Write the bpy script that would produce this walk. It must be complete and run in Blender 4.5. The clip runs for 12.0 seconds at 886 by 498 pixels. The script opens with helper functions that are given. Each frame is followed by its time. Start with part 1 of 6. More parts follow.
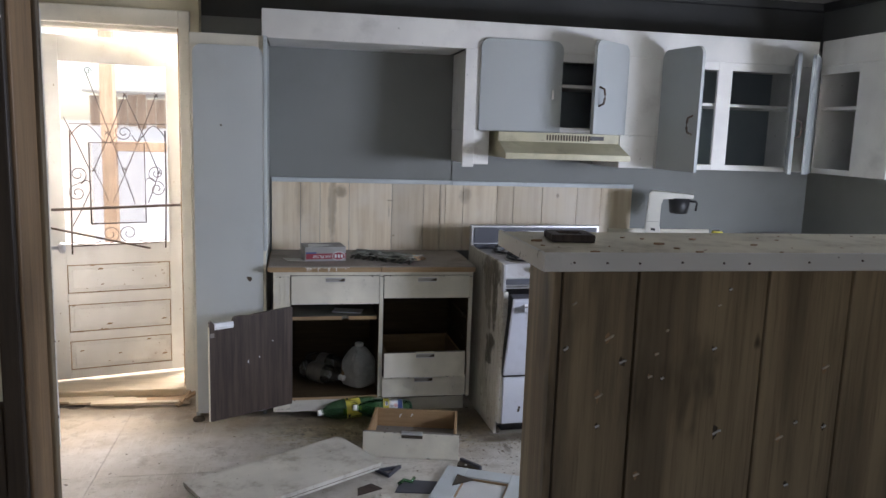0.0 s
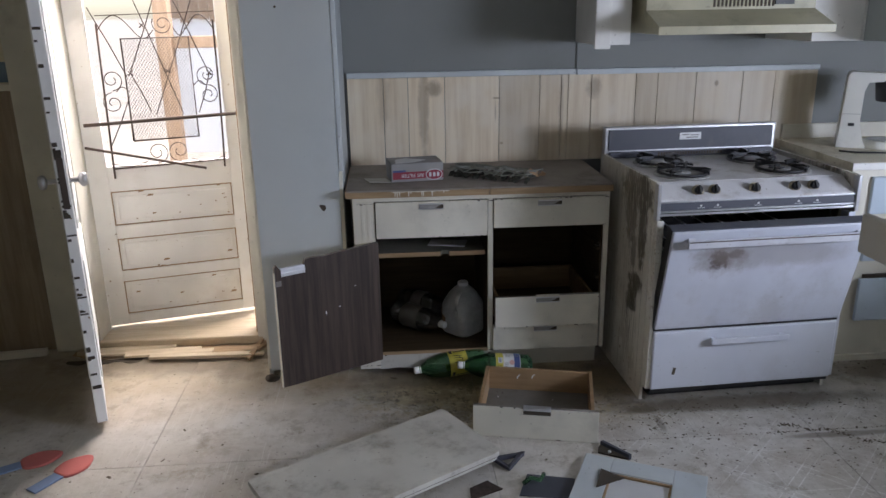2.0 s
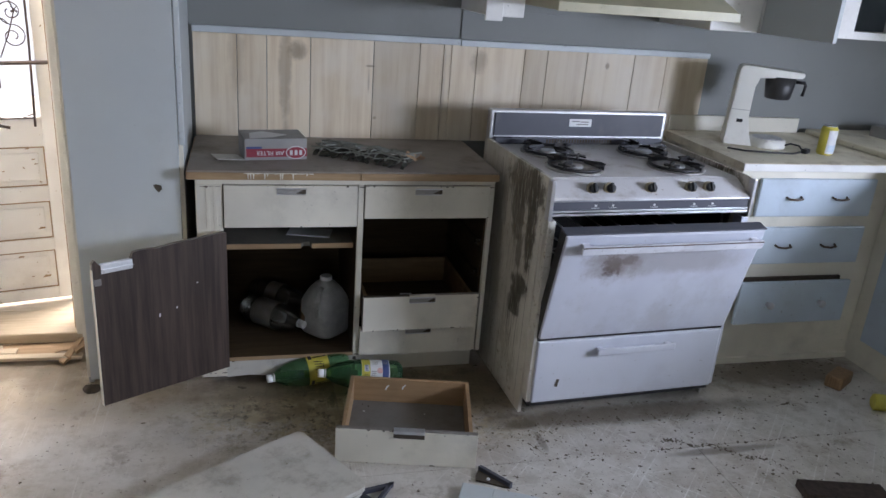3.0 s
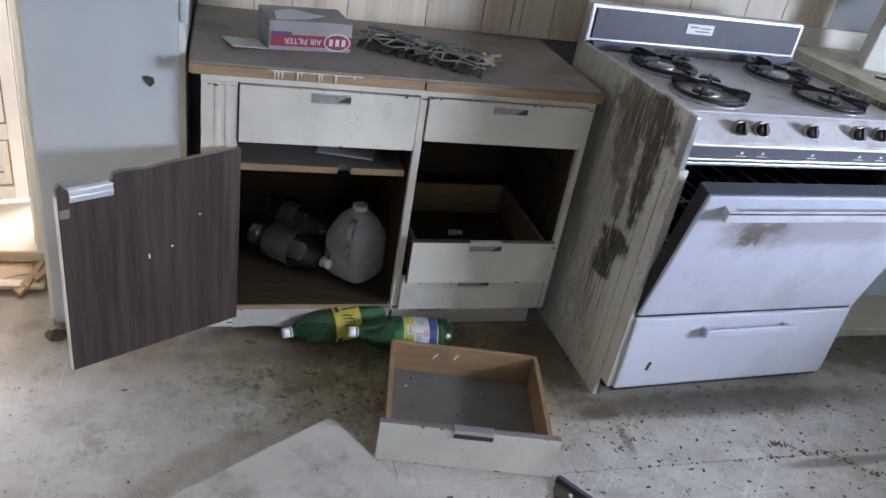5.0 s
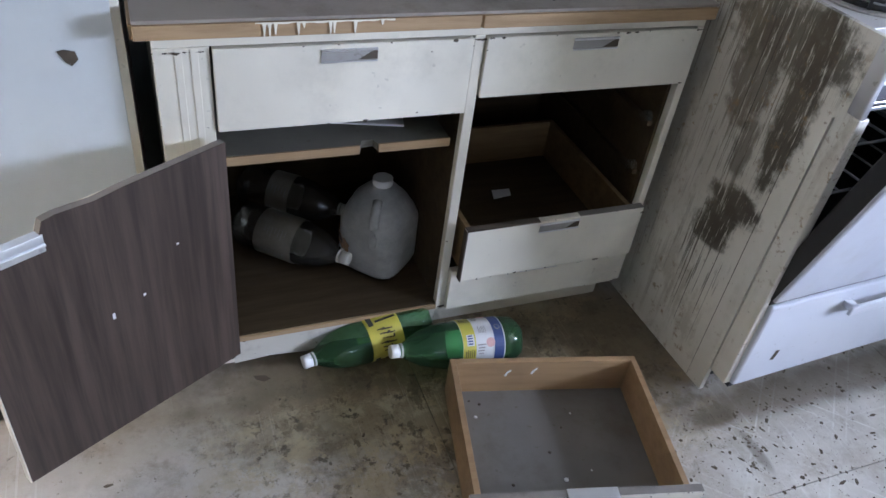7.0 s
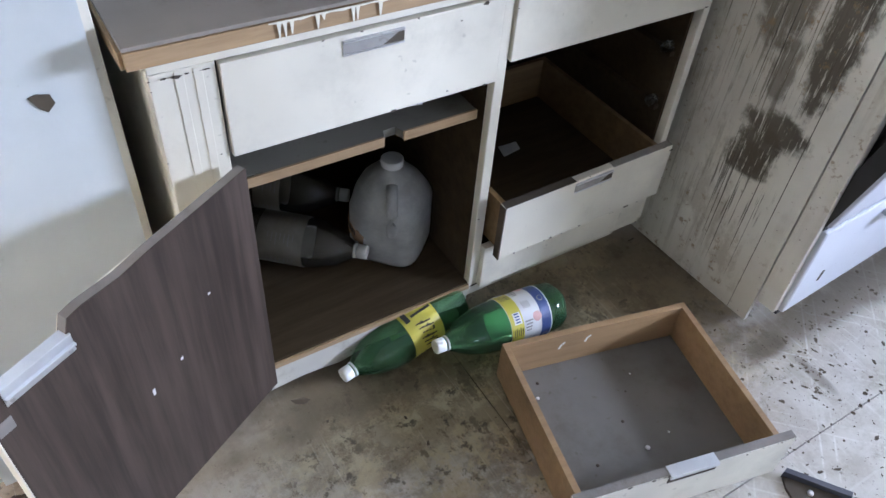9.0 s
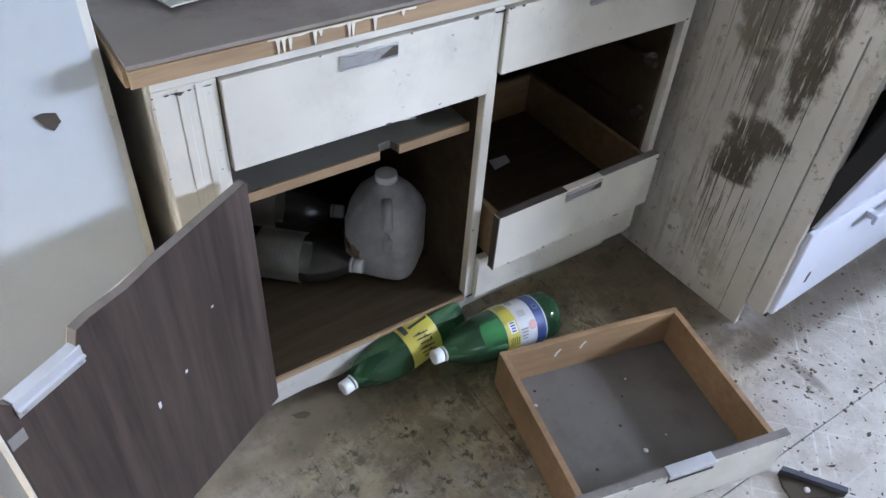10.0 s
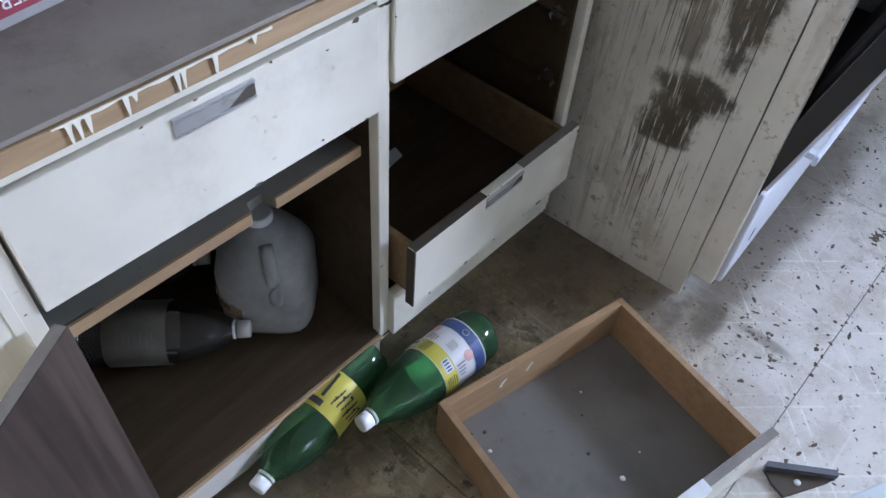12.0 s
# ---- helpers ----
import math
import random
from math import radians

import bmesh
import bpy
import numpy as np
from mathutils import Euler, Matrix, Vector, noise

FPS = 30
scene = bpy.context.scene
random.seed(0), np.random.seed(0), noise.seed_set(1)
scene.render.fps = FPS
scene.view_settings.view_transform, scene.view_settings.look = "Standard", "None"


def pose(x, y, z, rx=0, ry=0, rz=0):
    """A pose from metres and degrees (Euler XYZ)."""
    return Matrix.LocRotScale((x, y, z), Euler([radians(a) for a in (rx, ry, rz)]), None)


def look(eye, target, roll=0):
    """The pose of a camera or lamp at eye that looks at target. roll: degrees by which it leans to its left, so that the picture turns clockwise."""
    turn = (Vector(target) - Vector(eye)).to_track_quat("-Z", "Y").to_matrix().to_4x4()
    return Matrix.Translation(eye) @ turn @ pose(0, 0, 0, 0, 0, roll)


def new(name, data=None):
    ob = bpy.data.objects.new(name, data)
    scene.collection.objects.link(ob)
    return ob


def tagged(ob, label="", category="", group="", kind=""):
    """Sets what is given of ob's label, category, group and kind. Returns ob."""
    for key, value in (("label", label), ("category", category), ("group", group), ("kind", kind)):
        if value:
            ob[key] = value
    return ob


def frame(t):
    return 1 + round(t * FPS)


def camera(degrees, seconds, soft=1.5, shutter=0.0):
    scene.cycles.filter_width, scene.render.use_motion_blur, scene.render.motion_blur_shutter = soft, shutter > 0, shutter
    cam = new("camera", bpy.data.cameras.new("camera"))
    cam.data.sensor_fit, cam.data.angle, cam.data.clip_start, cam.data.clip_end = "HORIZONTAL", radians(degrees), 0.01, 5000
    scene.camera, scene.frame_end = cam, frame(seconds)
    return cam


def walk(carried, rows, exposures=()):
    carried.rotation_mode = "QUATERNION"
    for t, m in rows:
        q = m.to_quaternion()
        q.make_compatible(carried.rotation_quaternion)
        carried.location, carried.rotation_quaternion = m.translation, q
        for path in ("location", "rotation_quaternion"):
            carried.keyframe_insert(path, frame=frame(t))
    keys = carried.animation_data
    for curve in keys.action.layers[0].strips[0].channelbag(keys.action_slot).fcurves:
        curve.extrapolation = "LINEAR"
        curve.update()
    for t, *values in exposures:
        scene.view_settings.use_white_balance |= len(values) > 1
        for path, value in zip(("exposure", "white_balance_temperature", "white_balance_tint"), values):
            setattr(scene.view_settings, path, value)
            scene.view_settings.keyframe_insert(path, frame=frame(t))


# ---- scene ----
cam = camera(60.6, 12.0)
PATH = [
    (0, (0.035, -0.048, 1.548), (0.412, 1.891, 1.239), 1.9),
    (0.5, (0.034, 0.16, 1.521), (0.177, 2.11, 1.097), 5.4),
    (1, (-0.034, 0.391, 1.537), (0.127, 2.335, 1.095), 3.1),
    (1.5, (-0.047, 0.598, 1.537), (0.166, 2.533, 1.081), 0.7),
    (2, (0.066, 0.896, 1.508), (0.2, 2.801, 0.912), -0.9),
    (2.5, (0.153, 1.11, 1.517), (0.506, 2.986, 0.923), 1.8),
    (3, (0.082, 1.316, 1.514), (0.58, 3.126, 0.824), 4.5),
    (3.5, (0.023, 1.44, 1.512), (0.492, 3.227, 0.744), 7.2),
    (3.7, (-0.004, 1.507, 1.514), (0.457, 3.285, 0.723), 6.4),
    (5.5, (-0.072, 2.214, 1.387), (0.571, 3.773, 0.312), 13.2),
    (6, (-0.132, 2.377, 1.386), (0.634, 3.812, 0.223), 12.7),
    (6.5, (-0.104, 2.558, 1.341), (0.624, 3.993, 0.154), 10.1),
    (8.3, (-0.126, 2.963, 1.314), (0.57, 4.18, -0.113), 6.1),
    (8.5, (-0.166, 2.988, 1.314), (0.551, 4.183, -0.12), 5.2),
    (9, (-0.234, 3.015, 1.314), (0.589, 4.182, -0.086), 5.2),
    (9.5, (-0.255, 3.011, 1.316), (0.596, 4.192, -0.056), 4.9),
    (10, (-0.267, 2.994, 1.314), (0.605, 4.18, -0.04), 4.4),
    (10.5, (-0.287, 2.986, 1.327), (0.611, 4.221, 0.035), 4.0),
    (11, (-0.276, 3.021, 1.33), (0.677, 4.191, 0.018), 4.9),
    (11.5, (-0.203, 3.165, 1.302), (0.777, 4.262, -0.054), 3.8),
    (12, (-0.086, 3.327, 1.247), (0.948, 4.16, -0.249), 4.9),
]
walk(cam, [(t, look(eye, target, roll)) for t, eye, target, roll in PATH], [(0, 1.18, 6500, 19), (1.0, 0.85, 6430, 19), (1.5, 0.84, 6400, 19), (2.5, 1.08, 6330, 19), (3.7, 1.50, 6230, 19), (5.5, 1.80, 6000, 19), (6.5, 1.90, 5900, 19), (8.5, 2.48, 5900, 19), (10, 2.36, 5850, 19), (12, 2.30, 5700, 19)])

# ---- light ----
world = bpy.data.worlds.new("sky")
scene.world = world
world.use_nodes = True
wn = world.node_tree
sky = wn.nodes.new("ShaderNodeTexSky")
sky.sky_type, sky.sun_disc = "NISHITA", False
sky.sun_elevation, sky.sun_rotation = radians(51), radians(263)
wn.nodes["Background"].inputs["Strength"].default_value = 0.15
wn.links.new(sky.outputs[0], wn.nodes["Background"].inputs[0])
sun = new("sun", bpy.data.lights.new("sun", "SUN"))
sun.data.energy, sun.data.angle, sun.data.color = 4.0, radians(0.5), (1.0, 0.95, 0.87)
sun.matrix_basis = look((-8, -1, 10), (0, 0, 0))


def window_light(name, m, w, h, watts, colour, spread=180):
    lamp = new(name, bpy.data.lights.new(name, "AREA"))
    lamp.data.shape, lamp.data.size, lamp.data.size_y = "RECTANGLE", w, h
    lamp.data.energy, lamp.data.color = watts, colour
    lamp.data.spread = radians(spread)
    lamp.matrix_basis = m
    return lamp


window_light("sink_window_light", look((3.40, 1.87, 1.33), (0.9, 3.35, 0.10)), 0.86, 0.52, 35, (0.74, 0.85, 1.0), 168)
# fill lamp added behind the camera to brighten the half wall and partition
window_light("room_fill_light", look((-0.2, -2.28, 1.55), (0.1, 1.0, 1.2)), 1.3, 1.2, 4.0, (0.90, 0.93, 1.0))
window_light("doorway_light", look((-0.140, 5.7, 2.75), (-0.9, 3.7, 0.4)), 1.6, 1.1, 150, (1.0, 0.94, 0.86))


# ---- materials ----
def nodes_of(name):
    m = bpy.data.materials.new(name)
    m.use_nodes = True
    t = m.node_tree
    return m, t, t.nodes["Principled BSDF"]


def noise_node(t, scale, detail=5, rough=0.6, stretch=(1, 1, 1), coord="Object", turn=0.0):
    tc = t.nodes.new("ShaderNodeTexCoord")
    mp = t.nodes.new("ShaderNodeMapping")
    mp.inputs["Scale"].default_value = stretch
    mp.inputs["Rotation"].default_value = (0, 0, radians(turn))
    t.links.new(tc.outputs[coord], mp.inputs[0])
    n = t.nodes.new("ShaderNodeTexNoise")
    n.inputs["Scale"].default_value, n.inputs["Detail"].default_value, n.inputs["Roughness"].default_value = scale, detail, rough
    t.links.new(mp.outputs[0], n.inputs["Vector"])
    return n.outputs["Fac"]


def ramp(t, fac, lo, hi):
    r = t.nodes.new("ShaderNodeMapRange")
    r.interpolation_type = "SMOOTHSTEP"
    r.inputs["From Min"].default_value, r.inputs["From Max"].default_value = lo, hi
    t.links.new(fac, r.inputs["Value"])
    return r.outputs[0]


def mix(t, fac, a, b, kind="MIX"):
    m = t.nodes.new("ShaderNodeMix")
    m.data_type, m.blend_type = "RGBA", kind
    for sock, v in ((m.inputs[0], fac), (m.inputs[6], a), (m.inputs[7], b)):
        if isinstance(v, bpy.types.NodeSocket):
            t.links.new(v, sock)
        else:
            sock.default_value = v if isinstance(v, (int, float)) else (*v, 1)
    return m.outputs[2]


def times(t, a, k):
    m = t.nodes.new("ShaderNodeMath")
    m.operation = "MULTIPLY"
    t.links.new(a, m.inputs[0])
    if isinstance(k, bpy.types.NodeSocket):
        t.links.new(k, m.inputs[1])
    else:
        m.inputs[1].default_value = k
    return m.outputs[0]


def relief(t, bsdf, height, strength=0.3, dist=0.002):
    b = t.nodes.new("ShaderNodeBump")
    b.inputs["Strength"].default_value, b.inputs["Distance"].default_value = strength, dist
    t.links.new(height, b.inputs["Height"])
    t.links.new(b.outputs[0], bsdf.inputs["Normal"])


def paint(name, colour, dirt=(0.10, 0.085, 0.06), amount=0.45, scale=3.0, rough=0.55, spots=0.5, metal=0.0, tone=0.12, vertical=1.0, bump=0.25, lo=0.50, hi=0.78):
    """Old paint: a slow change of tone, smudges of dirt and small dark specks."""
    m, t, b = nodes_of(name)
    st = (1, 1, vertical)
    base = mix(t, ramp(t, noise_node(t, scale * 0.6, 3), 0.3, 0.7), tuple(c * (1 - tone) for c in colour), tuple(min(1, c * (1 + tone)) for c in colour))
    smudge = times(t, ramp(t, noise_node(t, scale, 8, 0.7, st), lo, hi), amount)
    base = mix(t, smudge, base, dirt)
    if spots:
        base = mix(t, times(t, ramp(t, noise_node(t, 55, 2, 0.5), 0.70, 0.76), spots), base, dirt)
    t.links.new(base, b.inputs["Base Color"])
    b.inputs["Metallic"].default_value = metal
    r = t.nodes.new("ShaderNodeMapRange")
    r.inputs["To Min"].default_value, r.inputs["To Max"].default_value = rough - 0.08, min(1, rough + 0.2)
    t.links.new(noise_node(t, scale * 2, 6), r.inputs["Value"])
    t.links.new(r.outputs[0], b.inputs["Roughness"])
    relief(t, b, noise_node(t, 70, 6), bump, 0.0015)
    return m


def wood(name, colour, dark, grain=(9, 9, 0.8), rough=0.55, amount=0.6, dirt=0.3, vary=0.0, bump=0.3, shine=0.5):
    """Wood with its grain along the axis of the smallest stretch."""
    m, t, b = nodes_of(name)
    g = ramp(t, noise_node(t, 9, 9, 0.65, grain), 0.32, 0.72)
    g2 = ramp(t, noise_node(t, 2.2, 3, 0.5, grain), 0.35, 0.7)
    c = mix(t, times(t, g, amount), colour, dark)
    c = mix(t, times(t, g2, amount * 0.6), c, dark)
    c = mix(t, times(t, ramp(t, noise_node(t, 3.5, 7, 0.7), 0.52, 0.8), dirt), c, (0.07, 0.06, 0.045))
    if vary:
        info = t.nodes.new("ShaderNodeObjectInfo")
        h = t.nodes.new("ShaderNodeHueSaturation")
        r = t.nodes.new("ShaderNodeMapRange")
        r.inputs["To Min"].default_value, r.inputs["To Max"].default_value = 1 - vary, 1 + vary
        t.links.new(info.outputs["Random"], r.inputs["Value"])
        t.links.new(r.outputs[0], h.inputs["Value"])
        t.links.new(c, h.inputs["Color"])
        c = h.outputs[0]
    t.links.new(c, b.inputs["Base Color"])
    b.inputs["Roughness"].default_value = rough
    b.inputs["Specular IOR Level"].default_value = shine
    relief(t, b, g, bump, 0.001)
    return m


def plain(name, colour, rough=0.5, metal=0.0, transmission=0.0, ior=1.45, alpha=1.0):
    m, t, b = nodes_of(name)
    b.inputs["Base Color"].default_value = (*colour, 1)
    b.inputs["Metallic"].default_value, b.inputs["Transmission Weight"].default_value = metal, transmission
    b.inputs["IOR"].default_value, b.inputs["Alpha"].default_value = ior, alpha
    r = t.nodes.new("ShaderNodeMapRange")
    r.inputs["To Min"].default_value, r.inputs["To Max"].default_value = max(0.02, rough - 0.08), min(1, rough + 0.12)
    t.links.new(noise_node(t, 30, 5), r.inputs["Value"])
    t.links.new(r.outputs[0], b.inputs["Roughness"])
    return m


CREAM = paint("cream_paint", (0.71, 0.675, 0.575), amount=0.26, scale=3.5, spots=0.22, rough=0.5)
WHITE = paint("white_paint", (0.72, 0.71, 0.68), amount=0.25, spots=0.6, rough=0.5)
DOORWHITE = paint("old_door_paint", (0.85, 0.84, 0.80), dirt=(0.30, 0.20, 0.10), amount=0.22, spots=0.9, rough=0.55)
BLUEGREY = paint("blue_grey_paint", (0.37, 0.395, 0.395), amount=0.15, scale=1.2, spots=0.15, rough=0.5, tone=0.06)
WALLGREY = paint("grey_wall_paint", (0.22, 0.228, 0.222), amount=0.15, scale=1.5, spots=0.1, rough=0.7, tone=0.07)
DARKGREY = paint("dark_wall_paint", (0.06, 0.06, 0.058), amount=0.2, spots=0.0, rough=0.8)
LIGHTBLUE = paint("light_blue_paint", (0.49, 0.57, 0.645), amount=0.25, spots=0.3, rough=0.5)
TRIMBLUE = paint("pale_blue_trim_paint", (0.53, 0.57, 0.585), amount=0.25, spots=0.3)
YELLOWWALL = paint("cream_wallpaper", (0.64, 0.58, 0.42), amount=0.3, scale=2, spots=0.0, rough=0.8)
CUPBACK = paint("cupboard_back_paint", (0.22, 0.265, 0.29), amount=0.2, spots=0.0, rough=0.6)
# the blue-grey paint, lightened for the door light falling on the closet
CLOSETLIT = paint("closet_paint_lit", (0.52, 0.56, 0.575), amount=0.15, scale=1.2, spots=0.12, rough=0.42, tone=0.06)
CEILING = paint("ceiling_paint", (0.50, 0.49, 0.455), amount=0.2, scale=1.5, spots=0.0, rough=0.85)
BORDER = paint("wallpaper_border", (0.16, 0.22, 0.27), dirt=(0.5, 0.5, 0.42), amount=0.6, scale=14, spots=0, rough=0.8)
ENAMEL = paint("white_enamel", (0.565, 0.585, 0.645), dirt=(0.16, 0.12, 0.08), amount=0.18, scale=3, spots=0.25, rough=0.28, tone=0.04, bump=0.05)
COUNTER = paint("dusty_brown_laminate", (0.27, 0.235, 0.205), dirt=(0.11, 0.09, 0.07), amount=0.6, scale=5, lo=0.45, hi=0.7, spots=0.3, rough=0.62)
BARTOP = paint("dirty_bar_top", (0.70, 0.65, 0.52), dirt=(0.22, 0.15, 0.07), amount=0.55, scale=6, spots=0.8, rough=0.55, lo=0.46, hi=0.70)
CHROME = paint("dull_chrome", (0.62, 0.62, 0.64), amount=0.35, scale=8, spots=0.3, rough=0.28, metal=1.0)
ALU = paint("aluminium", (0.75, 0.76, 0.78), amount=0.2, scale=8, spots=0.2, rough=0.35, metal=0.9)
GRATE = paint("crusted_grate_iron", (0.045, 0.045, 0.047), dirt=(0.16, 0.13, 0.10), amount=0.5, scale=18, spots=0, rough=0.38, metal=0.55)
BLACK = paint("black_enamel", (0.018, 0.018, 0.019), dirt=(0.12, 0.10, 0.08), amount=0.4, scale=7, spots=0, rough=0.4)
DARKSTRIP = paint("charcoal_panel", (0.065, 0.068, 0.085), dirt=(0.16, 0.15, 0.14), amount=0.4, scale=6, spots=0, rough=0.45)
IRON = paint("rusty_iron", (0.10, 0.075, 0.06), dirt=(0.22, 0.09, 0.04), amount=0.7, scale=9, spots=0, rough=0.7, metal=0.4)
WALNUT = wood("walnut_laminate", (0.082, 0.058, 0.046), (0.022, 0.015, 0.012), grain=(7, 7, 0.30), rough=0.5, amount=0.75, dirt=0.10, bump=0.1, shine=0.32)
CASING = wood("brown_wood_casing", (0.36, 0.225, 0.115), (0.12, 0.072, 0.036), grain=(12, 12, 0.5), rough=0.5, dirt=0.3)
PINE = wood("pale_pine_plank", (0.70, 0.635, 0.52), (0.38, 0.28, 0.175), grain=(8, 8, 0.5), rough=0.6, amount=0.5, dirt=0.35, vary=0.2)
PLY = wood("drawer_plywood", (0.39, 0.25, 0.13), (0.20, 0.12, 0.055), grain=(0.7, 7, 7), rough=0.55, amount=0.4, dirt=0.4)
RAWWOOD = wood("raw_wood", (0.40, 0.27, 0.15), (0.22, 0.14, 0.07), grain=(0.8, 8, 8), rough=0.7, dirt=0.3)
PALEPANEL = wood("pale_wood_panelling", (0.38, 0.30, 0.21), (0.20, 0.145, 0.09), grain=(6, 6, 0.45), rough=0.6, dirt=0.3)
# raw wood made paler, the sunlight at the doorstep put into its colour
SUNLITWOOD = wood("sunlit_pale_wood", (0.62, 0.52, 0.37), (0.36, 0.27, 0.16), grain=(0.8, 8, 8), rough=0.6, amount=0.5, dirt=0.3)
# darker, somewhat dirtier plywood for the drawers still in their cabinets
PLYDARK = wood("darker_drawer_plywood", (0.25, 0.165, 0.082), (0.12, 0.075, 0.035), grain=(0.7, 7, 7), rough=0.65, amount=0.5, dirt=0.5, shine=0.2)
# brown taken darker to carry the shade inside the cabinet
INSIDE = wood("shaded_brown_cabinet_inside", (0.066, 0.045, 0.024), (0.030, 0.020, 0.011), grain=(0.6, 6, 6), rough=0.75, dirt=0.35, shine=0.12)
FENCE = wood("weathered_fence", (0.42, 0.31, 0.22), (0.24, 0.16, 0.10), grain=(7, 7, 0.6), rough=0.8, vary=0.15)
BROKEN = paint("particle_board", (0.22, 0.20, 0.18), amount=0.6, scale=20, spots=0.8, rough=0.9, bump=0.8)
DRAWERFLOOR = paint("grey_drawer_bottom", (0.155, 0.145, 0.130), amount=0.75, lo=0.44, hi=0.72, scale=6, spots=0.6, rough=0.5)
SLABWHITE = paint("dirty_white_board", (0.56, 0.54, 0.48), dirt=(0.15, 0.115, 0.075), amount=0.65, scale=5, lo=0.46, hi=0.70, spots=0.9, rough=0.6)
CAPWHITE = plain("white_cap_plastic", (0.78, 0.78, 0.76), 0.4)
OFFWHITEPLASTIC = paint("off_white_plastic", (0.72, 0.71, 0.66), amount=0.3, spots=0.3, rough=0.4)
DULLMETAL = paint("dull_grey_metal", (0.34, 0.33, 0.315), amount=0.4, scale=14, spots=0.3, rough=0.5, metal=0.4)
BOWLMETAL = paint("stained_bowl_metal", (0.50, 0.49, 0.48), dirt=(0.10, 0.07, 0.05), amount=0.75, scale=14, spots=0.5, rough=0.35, metal=0.7, lo=0.45, hi=0.65)
BRASS = paint("tarnished_knob_metal", (0.42, 0.37, 0.28), amount=0.4, scale=12, spots=0.3, rough=0.35, metal=0.85)
BARGREY = paint("worn_grey_bar", (0.58, 0.585, 0.62), dirt=(0.15, 0.11, 0.10), amount=0.5, scale=9, spots=0.6, rough=0.4, vertical=4.0)
COOKTOP = paint("dirty_cooktop_enamel", (0.60, 0.59, 0.60), dirt=(0.20, 0.145, 0.09), amount=0.6, scale=7, lo=0.48, hi=0.72, spots=0.9, rough=0.36, tone=0.06)
HOODCREAM = paint("greasy_cream_enamel", (0.44, 0.41, 0.28), amount=0.45, scale=5, spots=0.4, rough=0.4)
YELLOWLABEL = paint("yellow_label", (0.56, 0.49, 0.07), dirt=(0.22, 0.24, 0.10), amount=0.4, scale=16, spots=0.2, rough=0.4)
BLUELABEL = paint("navy_label", (0.05, 0.08, 0.22), amount=0.2, spots=0, rough=0.4)
PALELABEL = paint("pale_label", (0.66, 0.66, 0.66), amount=0.3, spots=0.1, rough=0.45)
REDLABEL = paint("red_print", (0.28, 0.035, 0.055), amount=0.2, spots=0, rough=0.5)
BOXGREY = paint("dusty_grey_carton", (0.30, 0.29, 0.28), dirt=(0.5, 0.42, 0.38), amount=0.4, scale=9, spots=0, rough=0.7)
NETGREEN = paint("grey_green_fabric", (0.055, 0.055, 0.045), amount=0.5, scale=18, spots=0.4, rough=0.9)
NETCORD = paint("pale_cord", (0.25, 0.255, 0.225), amount=0.3, spots=0, rough=0.9)
LEAFDRY = paint("dry_leaf", (0.36, 0.23, 0.13), amount=0.4, scale=20, spots=0, rough=0.8)
CRUMB = paint("brown_crumbs", (0.115, 0.092, 0.064), dirt=(0.04, 0.03, 0.02), amount=0.7, scale=9, spots=0, rough=0.95)
# for dark debris, and for sheets that stand for shade in gaps and slots
SOILSHADE = paint("dark_debris_and_gap_shade", (0.07, 0.055, 0.04), amount=0.5, scale=20, spots=0, rough=0.95)
REDFELT = paint("faded_red_foam", (0.52, 0.14, 0.12), amount=0.25, spots=0.3, rough=0.9)
BLUEFELT = paint("faded_blue_foam", (0.22, 0.29, 0.44), amount=0.25, spots=0.3, rough=0.9)
GROUND = paint("dry_ground", (0.45, 0.40, 0.32), amount=0.4, scale=2, rough=0.95)
PORCH = paint("concrete_porch", (0.46, 0.44, 0.40), amount=0.4, scale=3, rough=0.9)


